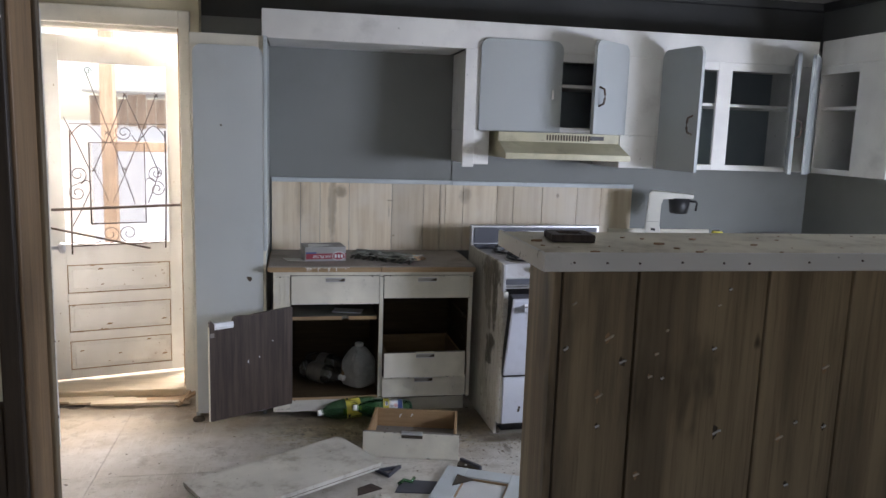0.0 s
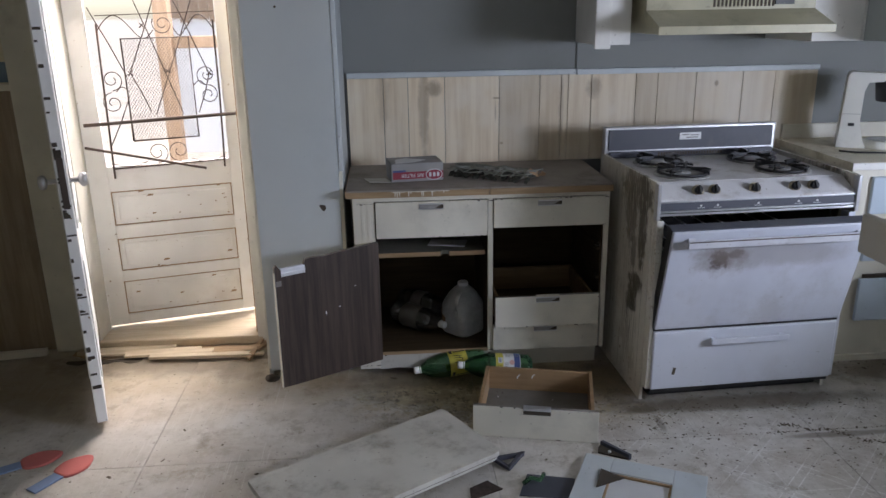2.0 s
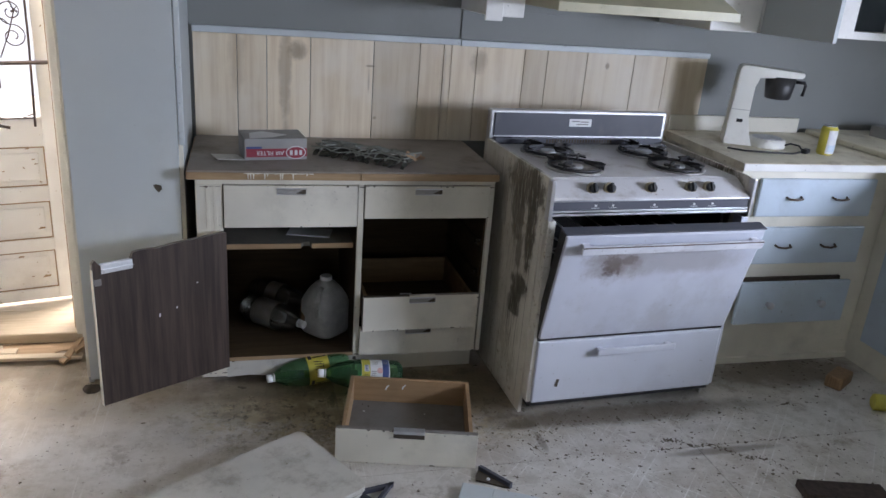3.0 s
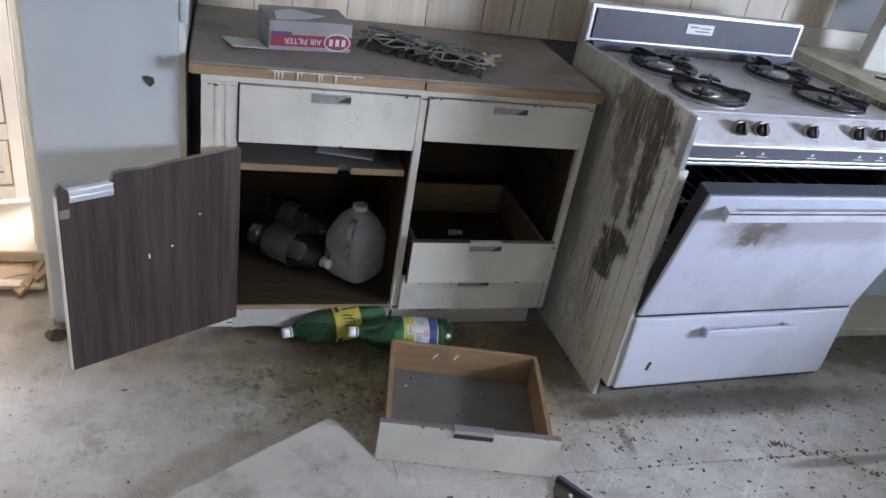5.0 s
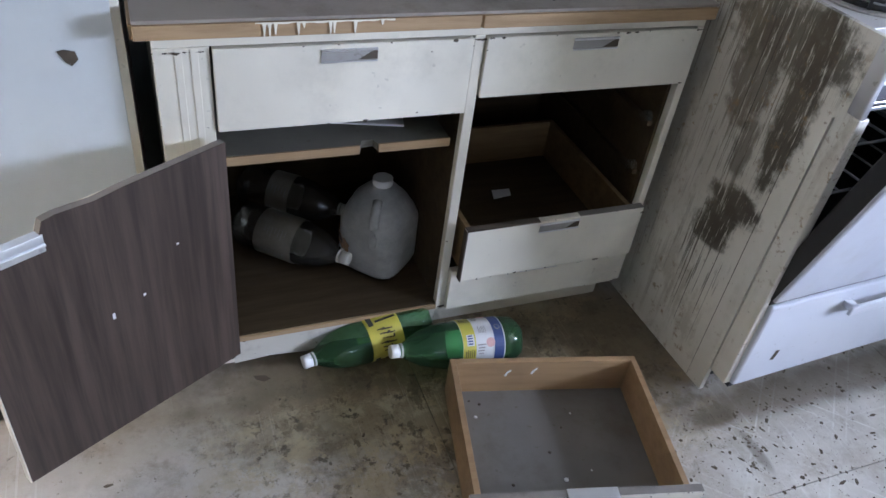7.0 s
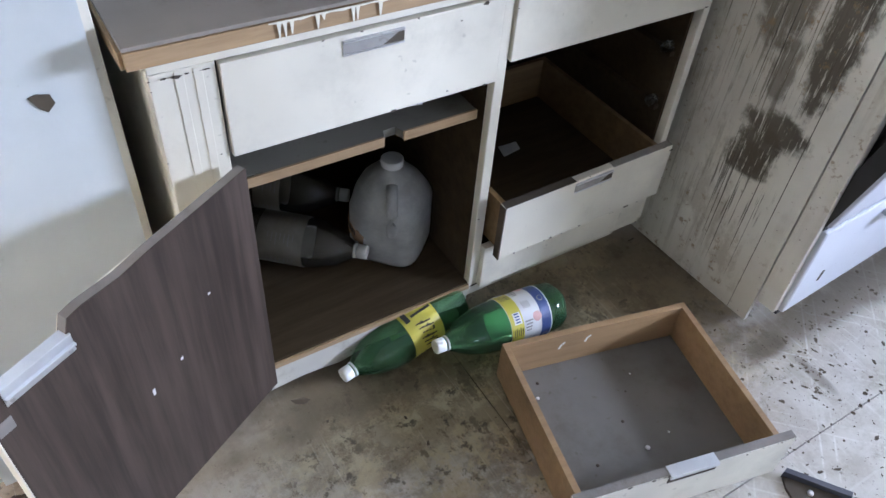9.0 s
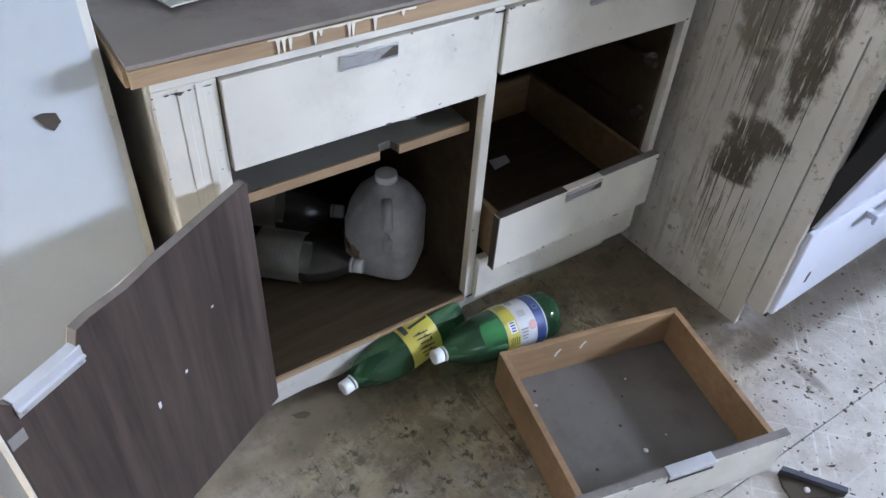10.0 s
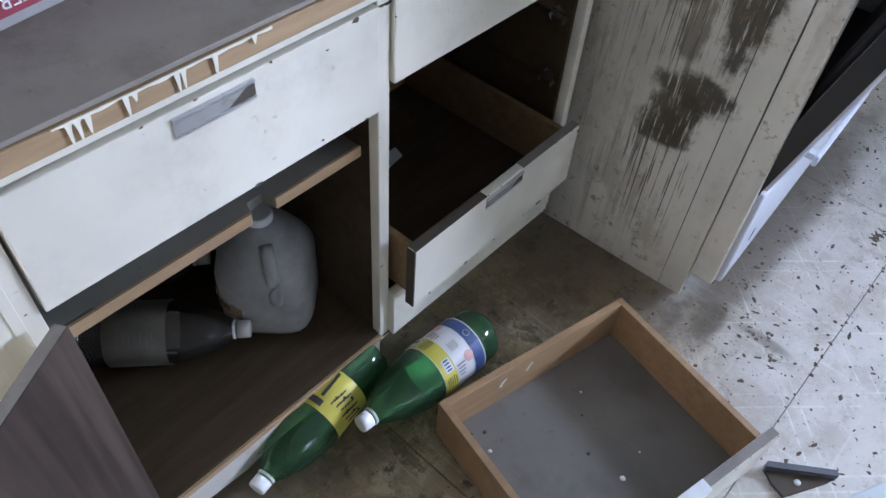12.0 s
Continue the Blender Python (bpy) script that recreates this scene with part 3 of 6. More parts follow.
def part(name, bm, material, parent, label="", m=None):
    """Links bm as one mesh under a thing or a part."""
    me = bpy.data.meshes.new(name)
    bmesh.ops.recalc_face_normals(bm, faces=bm.faces)
    bm.to_mesh(me)
    bm.free()
    me.materials.append(material)
    ob = new(name, me)
    ob.parent = parent
    if m:
        ob.matrix_basis = m
    return tagged(ob, label)


def thing(name, m, label, category, group="", kind=""):
    ob = new(name)
    ob.empty_display_size = 0.1
    ob.matrix_basis = m if isinstance(m, Matrix) else Matrix.Translation(m)
    return tagged(ob, label, category, group, kind)


def whole(name, bm, material, label, category, m=None, group="", kind=""):
    return tagged(part(name, bm, material, None, "", m), label, category, group, kind)


def wall(name, bm, material, label):
    return whole(name, bm, material, label, "wall", kind="structure")


# ---- the setting ----
wall("wall_back", box(-0.50, 3.47, 4.45, 4.57, -0.1, 2.13), WALLGREY, "blue-grey painted kitchen wall behind the worktops")
wall("wall_back_top", box(-0.50, 3.47, 4.452, 4.57, 2.13, 2.42), DARKGREY, "dark grey band of wall above the cupboards")
b = box(-2.42, -1.33, 4.34, 4.46, -0.1, 1.235)
b = wall("wall_door_low", b, PALEPANEL, "wood-panelled lower wall beside the outer door")
b = bm_new()
bx(b, -2.42, -1.33, 4.342, 4.46, 1.235, 2.42)
bx(b, -1.33, -0.59, 4.342, 4.46, 2.05, 2.42)
bx(b, -0.59, -0.49, 4.342, 4.46, -0.1, 2.42)
wall("wall_door", b, YELLOWWALL, "cream papered wall round the outer door")
whole("border_trim", box(-2.42, -1.53, 4.336, 4.342, 1.25, 1.335), BORDER, "blue patterned wallpaper border above the chair rail", "trim", kind="structure")
whole("chair_rail", box(-2.42, -1.53, 4.318, 4.342, 1.215, 1.245, 0.004), CREAM, "cream wooden chair rail on the papered wall", "trim", kind="structure")
wall("wall_left", box(-2.54, -2.42, -2.3, 4.46, -0.1, 2.42), YELLOWWALL, "cream papered side wall")
b = bm_new()
bx(b, 3.35, 3.47, -2.3, 1.40, -0.1, 2.42)
bx(b, 3.35, 3.47, 2.34, 4.45, -0.1, 2.42)
bx(b, 3.35, 3.47, 1.40, 2.34, -0.1, 1.02)
bx(b, 3.35, 3.47, 1.40, 2.34, 1.66, 2.42)
wall("wall_right", b, WALLGREY, "blue-grey kitchen wall with a window opening over the sink run")
b = bm_new()
bx(b, -2.42, -0.86, -2.42, -2.30, -0.1, 2.42)
bx(b, 0.46, 3.47, -2.42, -2.30, -0.1, 2.42)
bx(b, -0.86, 0.46, -2.42, -2.30, -0.1, 0.93)
bx(b, -0.86, 0.46, -2.42, -2.30, 2.17, 2.42)
wall("wall_front", b, YELLOWWALL, "cream wall with a window opening in the next room")
whole("ceiling", box(-2.54, 3.47, -2.42, 4.57, 2.42, 2.52), CEILING, "stained off-white ceiling", "ceiling", kind="structure")
b = bm_new()
bx(b, -0.49, 3.35, 4.40, 4.452, 2.37, 2.42, 0.008)
bx(b, 3.30, 3.35, 1.30, 4.40, 2.37, 2.42, 0.008)
whole("crown_trim", b, DARKGREY, "dark crown moulding along the ceiling", "trim", kind="structure")


def window_frame(name, m, w, h, label):
    """A two-light window frame in the x-z plane, centred."""
    win = thing(name, m, label, "window", kind="structure")
    b = bm_new()
    for s in (-1, 1):
        bx(b, s * w / 2 - 0.025, s * w / 2 + 0.025, -0.03, 0.03, -h / 2, h / 2, 0.004)
    bx(b, -w / 2 + 0.025, w / 2 - 0.025, -0.03, 0.03, h / 2 - 0.05, h / 2, 0.004)
    bx(b, -w / 2 + 0.025, w / 2 - 0.025, -0.03, 0.03, -h / 2, -h / 2 + 0.05, 0.004)
    part("window_frame", b, WHITE, win)
    return win


window_frame("window_1", pose(3.44, 1.87, 1.34, 0, 0, 90), 0.94, 0.64, "white wooden kitchen window over the sink run")
# unseen window, made up to go with the fill lamp
window_frame("window_2", pose(-0.2, -2.37, 1.55), 1.32, 1.24, "white wooden window of the next room, unseen, added for fill light")

# partition beside the way in
wall("wall_partition_top", box(-2.42, -0.402, 1.18, 1.27, 1.11, 2.42), YELLOWWALL, "worn cream wall surface beside the opening")
wall("wall_partition_low", box(-2.42, -0.402, 1.182, 1.268, -0.1, 1.11), STAINSHADE, "dark wood-panelled lower part of the partition")
whole("partition_rail", box(-2.42, -0.404, 1.152, 1.18, 0.965, 1.112, 0.004), STAINSHADE, "dark brown broad rail on the partition", "trim", kind="structure")
whole("casing_trim", box(-0.402, -0.374, 1.148, 1.166, 0.0, 2.42, 0.004), STAINSHADE, "dark stained casing strip beside the opening", "trim", kind="structure")
whole("jamb_trim", box(-0.402, -0.370, 1.166, 1.264, 0.0, 2.42, 0.003), CASING, "brown wooden jamb of the opening into the kitchen", "trim", kind="structure")
whole("stop_trim", box(-0.402, -0.364, 1.264, 1.284, 0.0, 2.42, 0.003), PANELWOOD, "darker brown edge strip of the jamb", "trim", kind="structure")
outlet = thing("outlet_box", (-0.51, 1.18, 1.165), "open rusted outlet box without its cover plate", "outlet")
part("back_plate", box(-0.038, 0.038, -0.006, 0.0, -0.05, 0.05, 0.002), BLACK, outlet)
part("bracket", box(0.012, 0.036, -0.011, -0.006, -0.045, 0.045, 0.003), IRON, outlet)
part("screw_head", cyl(bm_new(), (0.024, -0.016, 0.0), (0.024, -0.010, 0.0), 0.012), CHROME, outlet)

# half wall with its bar top
half = thing("half_wall", (0.0, 0.0, 0.0), "dark wood-panelled half wall between the rooms, scarred and pinned", "half wall", kind="structure")
part("core", box(0.493, 3.35, 1.214, 1.336, 0.0, 1.319), INSIDE, half)
edges = [0.494, 0.639, 0.900, 1.077, 1.30, 1.53, 1.78, 2.02, 2.28, 2.55, 2.80, 3.07, 3.35]
for a, c in zip(edges, edges[1:]):
    part("panel", box(a + 0.0025, c - 0.0025, 1.20, 1.214, 0.0, 1.319, 0.003), PANELWOOD, half)
part("end_panel", box(0.479, 0.493, 1.201, 1.345, 0.0, 1.319, 0.003), PANELWOOD, half, "faded end board")
part("corner_bead", box(0.4935, 0.4955, 1.206, 1.213, 0.0, 1.318), STAINSHADE, half)
part("back_board", box(0.493, 3.35, 1.3365, 1.345, 0.0, 1.319), CREAM, half)
bar = thing("bar_top", (0.0, 0.0, 1.32), "dirty cream bar top with nailed white edging on the half wall", "bar top")
part("board", box(0.452, 3.35, 1.170, 1.455, 0.0, 0.026, 0.003), BARTOP, bar)
part("front_edging", box(0.446, 3.35, 1.163, 1.170, -0.004, 0.029, 0.002), WHITE, bar)
part("end_edging", box(0.444, 0.451, 1.171, 1.460, -0.004, 0.029, 0.002), WHITE, bar)
rnd = random.Random(4)
nail = cyl(bm_new(), (0, 0, 0), (0, -0.003, 0), 0.0022, 0.0016, 6)
nail_me = part("nail", nail, IRON, bar, m=Matrix.Translation((0.50, 1.163, 0.012)))
for x in (0.56, 0.62, 0.70, 0.78, 0.83, 0.95, 1.06, 1.2, 1.34):
    o = new("nail", nail_me.data)
    o.parent, o.matrix_basis = bar, Matrix.Translation((x, 1.163, 0.010 + 0.006 * rnd.random()))

# floor
whole("floor", box(-2.54, 3.47, -2.42, 4.57, -0.14, -0.008), BROKEN, "bare subfloor under worn underlay panels", "floor", kind="structure")
floor_ob = bpy.data.objects["floor"]


# ---- outer door and what is outside ----
casing = thing("door_frame", (0, 0, 0), "chipped cream wooden frame of the outer door", "door frame", kind="structure")
part("left_casing", box(-1.53, -1.395, 4.300, 4.340, 0.0, 2.13, 0.005), CREAM, casing)
part("right_casing", box(-0.59, -0.535, 4.300, 4.340, 0.0, 2.13, 0.005), CREAM, casing)
part("head_casing", box(-1.395, -0.59, 4.302, 4.340, 2.04, 2.13, 0.005), CREAM, casing)
part("left_jamb", box(-1.395, -1.325, 4.310, 4.46, 0.04, 2.04, 0.003), CREAM, casing)
part("right_jamb", box(-0.602, -0.592, 4.342, 4.46, 0.04, 2.04, 0.002), RAWWOOD, casing)
part("head_jamb", box(-1.325, -0.602, 4.342, 4.46, 2.02, 2.04, 0.002), CREAM, casing)
part("threshold", box(-1.40, -0.56, 4.30, 4.52, 0.0, 0.045, 0.008), SUNLITWOOD, casing)
part("outer_sill", box(-1.40, -0.56, 4.524, 4.72, -0.02, 0.040, 0.008), SUNLITWOOD, casing)
rnd = random.Random(11)
for i in range(4):
    b = box(0, 0.36 + 0.2 * rnd.random(), 0, 0.035 + 0.02 * rnd.random(), 0, 0.014, 0.003)
    whole("wood_strip", b, SUNLITWOOD, "broken strip of raw wood lying by the doorstep", "wood scrap", pose(-1.42 + 0.12 * i, 4.245 - 0.035 * i, 0.002 + 0.004 * i, 0, 0, -4 + 8 * rnd.random()), "wood scraps")
rnd = random.Random(31)
for x0, x1, y0, depth, material, label in ((-1.44, -0.60, 4.298, 0.105, RAWWOOD, "bare brown floorboard showing along the doorstep"), (-1.44, -1.10, 4.190, 0.040, SOILSHADE, "dark rotten slot in the floor by the doorstep")):
    n = 26
    rim = [(x1, y0), (x0, y0)] + [(x0 + (x1 - x0) * k / n, y0 - depth * (0.72 + 0.28 * math.sin(k * 0.7 + x0) + 0.22 * rnd.random())) for k in range(n + 1)]
    b = slab(bm_new(), rim, 0.0, 0.0028 if material is RAWWOOD else 0.0018)
    whole("floorboard", b, material, label, "floorboard")
b = box(-0.26, 0.10, -0.02, 0.02, 0, 0.03, 0.004)
whole("baseboard_piece", b, CREAM, "loose cream piece of baseboard on the floor", "wood scrap", pose(-1.66, 4.26, 0.004, 0, 0, 8))
for i, (l, a) in enumerate(((0.17, 62), (0.13, 75), (0.10, 50))):
    b = bm_new()
    slab(b, [(0, 0), (l, 0.006), (l * 0.9, 0.02), (0.01, 0.028)], 0, 0.012)
    whole("splinter", b, RAWWOOD, "splintered scrap of wood leaning by the door frame", "wood scrap", pose(-0.60 + 0.02 * i, 4.10 + 0.02 * i, 0.006 + 0.012 * i, 0, -10, a), "wood scraps")

# the inner door stands open into the room
inner = thing("door_1", pose(-1.372, 4.300, 0.03, 0, 0, -68.6), "white wooden inner door standing wide open, its edge chipped", "door")
L = 0.80
b = bm_new()
bx(b, 0, L, 0.0, 0.038, 0, 1.98, 0.003)
part("leaf", b, DOORWHITE, inner)
for z0, z1 in ((0.14, 0.62), (0.74, 1.82)):
    for y0 in (-0.006, 0.038):
        part("raised_panel", box(0.10, L - 0.10, y0, y0 + 0.006, z0, z1, 0.003), DOORWHITE, inner)
part("lock_plate", box(L, L + 0.003, 0.009, 0.030, 0.84, 1.02, 0.001), IRON, inner, "rusted lock plate")
for s in (-1, 1):
    b = bm_new()
    y = 0.019 + s * 0.019
    cyl(b, (L - 0.06, y, 0.93), (L - 0.06, y + s * 0.035, 0.93), 0.009)
    lathe(b, [(0.010, 0.0), (0.024, 0.008), (0.027, 0.018), (0.022, 0.028), (0.008, 0.031)], 16, Matrix.Translation((L - 0.06, y + s * 0.03, 0.93)) @ pose(0, 0, 0, -90 * s))
    part("knob", b, CHROME, inner, "dull metal knob")
for z in (0.25, 1.68):
    b = bm_new()
    cyl(b, (-0.008, -0.006, z), (-0.008, -0.006, z + 0.09), 0.007, seg=10)
    bx(b, -0.008, 0.03, -0.003, 0.0, z, z + 0.09)
    part("hinge", b, IRON, inner)
rnd = random.Random(8)
for i in range(46):
    z = 0.08 + 1.88 * rnd.random()
    b = box(L, L + 0.0016, 0.004, 0.012 + 0.024 * rnd.random(), z, z + 0.006 + 0.014 * rnd.random() ** 2)
    part("chip", b, SOILSHADE, inner)

# the outer door hangs a little open to the outside
outer = thing("door_2", pose(-1.322, 4.450, 0.062, 0, 0, 15), "white panelled outer door with wrought-iron grille, slightly open", "door")
W, T = 0.71, 0.034
for x0, x1 in ((0, 0.085), (W - 0.075, W)):
    part("stile", box(x0, x1, 0, T, 0, 1.93, 0.003), DOORWHITE, outer)
for z0, z1 in ((0.0, 0.050), (0.220, 0.273), (0.435, 0.500), (0.665, 0.785), (1.79, 1.93)):
    part("rail", box(0.085, W - 0.075, 0.001, T - 0.001, z0, z1, 0.003), DOORWHITE, outer)
for z0, z1 in ((0.050, 0.220), (0.273, 0.435), (0.500, 0.665)):
    p = part("door_panel", bx(box(0.085, W - 0.075, 0.012, T - 0.010, z0, z1), 0.110, W - 0.100, 0.005, 0.012, z0 + 0.025, z1 - 0.025, 0.004), DOORWHITE, outer)
    # thin brown strips draw the shade that outlines each panel
    for x0, x1, a, c in ((0.085, W - 0.075, z1 - 0.006, z1), (0.085, W - 0.075, z0, z0 + 0.005), (0.085, 0.090, z0 + 0.005, z1 - 0.006), (W - 0.080, W - 0.075, z0 + 0.005, z1 - 0.006)):
        part("groove_shade", box(x0, x1, 0.007, 0.012, a, c, 0.001), RAWWOOD, p, "brown line round the panel, set in for its recess shade")
rnd = random.Random(5)
for i in range(26):
    x, z = 0.1 + 0.5 * rnd.random(), 0.03 + 0.68 * rnd.random() ** 1.4
    s = 0.006 + 0.02 * rnd.random() ** 2
    b = bm_new()
    slab(b, [(x, z), (x + s * 1.6, z + s * 0.1), (x + s * 1.9, z + s * 0.5), (x + s * 0.6, z + s * 0.6)], 0, 0.0012, Matrix.Translation((0, 0.0035, 0)) @ UPRIGHT)
    part("paint_chip", b, RAWWOOD, outer)
pane = part("pane", box(0.085, W - 0.075, 0.015, 0.018, 0.785, 1.79), plain("window_glass", (0.95, 0.96, 0.96), 0.03, transmission=1.0, ior=1.1), outer)
pane.visible_shadow = False


def scroll(cx, cz, r, turns, a0, way, y=-0.014):
    return [(cx + way * (r * (1 - 0.75 * k / 24)) * math.cos(a0 + turns * 2 * math.pi * k / 24), y, cz + (r * (1 - 0.75 * k / 24)) * math.sin(a0 + turns * 2 * math.pi * k / 24)) for k in range(25)]


def bar_between(parent, x0, z0, x1, z1, r=0.0028, y=-0.014, name="grille_bar"):
    """A bar of the grille with a slight bow."""
    return part(name, tube(bm_new(), [(x0, y, z0), ((x0 + x1) / 2 + 0.004, y - 0.002, (z0 + z1) / 2), (x1, y, z1)], r), IRON, parent)


def arch(x0, x1, z, rise, y=-0.014):
    return [(x0 + (x1 - x0) * k / 12, y, z + rise * math.sin(math.pi * k / 12)) for k in range(13)]


grille = part("grille", tube(bm_new(), [(0.116, -0.014, 0.73), (0.128, -0.014, 1.42)], 0.005), IRON, outer, "wrought-iron scroll grille")
for c in ((0.612, 0.75, 0.622, 1.43, 0.005), (0.118, 0.775, 0.612, 0.785, 0.0038), (0.128, 1.455, 0.632, 1.468, 0.0022)):
    bar_between(grille, *c)
# twisted bars that cross in diamonds, with spear tips
for c in ((0.216, 1.745, 0.452, 1.010), (0.414, 1.625, 0.583, 1.190), (0.578, 1.630, 0.332, 1.015), (0.414, 1.625, 0.242, 1.205), (0.583, 1.190, 0.521, 1.015), (0.242, 1.205, 0.312, 1.030), (0.100, 1.49, 0.226, 1.19), (0.226, 1.10, 0.120, 0.88)):
    bar_between(grille, *c)
for x, z in ((0.414, 1.625), (0.578, 1.630), (0.315, 1.412), (0.583, 1.195), (0.402, 1.21), (0.243, 1.205)):
    b = bm_new()
    for a in (45, 135):
        q = radians(a)
        cyl(b, (x - 0.015 * math.cos(q), -0.017, z - 0.015 * math.sin(q)), (x + 0.015 * math.cos(q), -0.017, z + 0.015 * math.sin(q)), 0.004, 0.0015, 6)
    part("barb", b, IRON, grille)
for cx, cz, r, tn, a0, way in ((0.316, 0.840, 0.052, 1.4, 4.6, 1), (0.413, 0.842, 0.052, 1.4, 4.6, -1), (0.160, 1.178, 0.048, 1.4, 4.7, 1), (0.155, 1.075, 0.048, 1.4, 1.6, 1),
                               (0.570, 1.186, 0.048, 1.4, 4.7, -1), (0.572, 1.095, 0.045, 1.4, 1.6, -1), (0.403, 1.415, 0.046, 1.5, 2.6, 1), (0.228, 1.745, 0.020, 1.3, 0, 1)):
    part("scroll", tube(bm_new(), scroll(cx, cz, r, tn, a0, way), 0.0025, 5), IRON, grille)
for pts in (arch(0.128, 0.275, 1.39, 0.065), arch(0.500, 0.622, 1.39, 0.065), arch(0.275, 0.360, 1.39, -0.035), arch(0.446, 0.500, 1.40, -0.035), arch(0.118, 0.268, 0.80, -0.018), arch(0.465, 0.612, 0.80, -0.018),
            arch(0.175, 0.225, 1.125, 0.02), arch(0.510, 0.560, 1.14, 0.02)):
    part("scroll", tube(bm_new(), pts, 0.0025, 5), IRON, grille)
GX0, GX1, GZ0, GZ1 = 0.220, 0.508, 0.900, 1.355
guard = part("guard_frame", tube(bm_new(), [(GX0, -0.018, GZ0), (GX1, -0.018, GZ0 + 0.004), (GX1, -0.018, GZ1 + 0.003), (GX0, -0.018, GZ1), (GX0, -0.018, GZ0)], 0.005), IRON, outer, "expanded-metal guard screen")
b = bm_new()
rise = GZ1 - GZ0
for i in range(-24, 24):
    for s in (1, -1):
        xa = GX0 + 0.0135 * i + (0.0 if s > 0 else 0.3)
        xb = xa + s * 0.7 * rise
        ends = [(GX0 - xa) / (xb - xa), (GX1 - xa) / (xb - xa)]
        t0, t1 = max(0, min(ends)), min(1, max(ends))
        if t1 - t0 > 0.03:
            tube(b, [(xa + (xb - xa) * t0, -0.018, GZ0 + rise * t0), (xa + (xb - xa) * t1, -0.018, GZ0 + rise * t1)], 0.0008, 3)
part("mesh", b, IRON, guard)
part("bolt_rod", tube(bm_new(), [(0.02, -0.045, 0.985), (0.70, -0.045, 1.005)], 0.008, 8), IRON, outer, "rusty sliding bolt rod")
part("closer_rod", tube(bm_new(), [(0.01, -0.04, 0.885), (0.525, -0.05, 0.755)], 0.006, 8), IRON, outer, "loose rusty closer rod")

# outside
whole("ground", box(-400, 400, 4.57, 700, -0.40, -0.20), GROUND, "pale dry ground outside the house", "ground", kind="structure")
whole("porch_floor", box(-3.2, 1.2, 4.57, 6.6, -0.20, -0.02, 0.01), PORCH, "bare concrete porch floor outside the door", "porch", kind="structure")
porch = thing("porch_frame", (-1.0, 6.4, -0.02), "weathered brown porch frame of posts and rails", "porch")
part("post", box(-0.48, -0.38, -0.05, 0.05, 0, 2.5, 0.005), FENCE, porch)
part("post", box(0.38, 0.45, -0.04, 0.04, 0, 1.45, 0.005), FENCE, porch)
part("rail", box(-0.38, 1.2, -0.03, 0.03, 1.32, 1.40, 0.005), FENCE, porch)
part("beam", box(-2.2, 2.2, -0.06, 0.06, 2.5, 2.66, 0.005), FENCE, porch)
shed = thing("shed", (-2.7, 11.0, -0.2), "white block added as blown-out background, with a weathered wooden fascia", "shed")
# white wall added so that the background burns out below the boards
part("wall", box(0, 1.05, 0, 2.0, 0, 1.70), plain("white_shed_paint", (0.85, 0.85, 0.83), 0.8), shed)
for i in range(9):
    part("fascia_board", box(0.12 * i, 0.12 * i + 0.112, -0.03, -0.004, 1.66 + 0.03 * math.sin(i * 2.3), 2.06 + 0.04 * math.sin(i * 1.7), 0.003), FENCE, shed)
part("roof", box(-0.1, 1.15, -0.05, 2.1, 2.10, 2.14, 0.01), PORCH, shed)


# ---- tall closet, recess and upper cupboards ----
closet = thing("tall_closet", (-0.49, 3.95, 0.0), "tall blue-grey broom closet with rounded door and a punched hole", "cupboard")
b = bm_new()
bx(b, 0.0, 0.018, 0.02, 0.50, 0.0, 1.98, 0.002)
bx(b, 0.347, 0.365, 0.02, 0.50, 0.0, 1.98, 0.002)
bx(b, 0.018, 0.347, 0.02, 0.50, 1.962, 1.98)
bx(b, 0.018, 0.347, 0.48, 0.50, 0.0, 1.962)
part("body", b, BLUEGREY, closet)
part("face_frame", box(0.0, 0.365, 0.006, 0.02, 0.03, 1.985, 0.002), CREAM, closet)
b = round_door(bm_new(), 0.337, 1.90, 0.018, 0.045)
part("closet_door", b, CLOSETLIT, closet, m=Matrix.Translation((0.014, 0.006, 0.03)))
part("edge_strip", box(0.353, 0.372, -0.010, 0.0055, 0.90, 1.985, 0.003), TRIMBLUE, closet)
b = bm_new()
slab(b, [(-0.012, 0.012), (-0.002, 0.015), (0.014, 0.011), (0.017, -0.002), (0.006, -0.013), (-0.003, -0.005)], 0, 0.0015, Matrix.Translation((0.277, -0.0125, 0.750)) @ UPRIGHT)
part("punched_hole", b, SOILSHADE, closet)
part("dot_hole", cyl(bm_new(), (0.147, -0.0135, 1.538), (0.147, -0.0115, 1.538), 0.005, seg=10), SOILSHADE, closet)
b = bm_new()
lathe(b, [(0.045, 0.0), (0.05, 0.012), (0.035, 0.03), (0.01, 0.036)], 12, None, lambda a, r, z: Vector((r * math.cos(a) * (1 + 0.25 * math.sin(3 * a)), 0.7 * r * math.sin(a) * (1 + 0.2 * math.cos(2 * a)), z * (1 + 0.2 * math.sin(5 * a)))))
whole("rag_scrap", b, SOILSHADE, "dark crumpled scrap at the foot of the closet", "rag", pose(-0.470, 3.905, 0.0) @ Matrix.Diagonal((0.6, 0.6, 0.7, 1)))

head = thing("cupboard_header", (-0.147, 4.03, 1.985), "white header board above the kitchen cupboards", "header", kind="structure")
part("board", box(0, 3.18, 0, 0.02, 0, 0.145, 0.003), WHITE, head)
part("top_board", box(0, 3.18, 0.02, 0.42, 0.125, 0.145), WHITE, head)
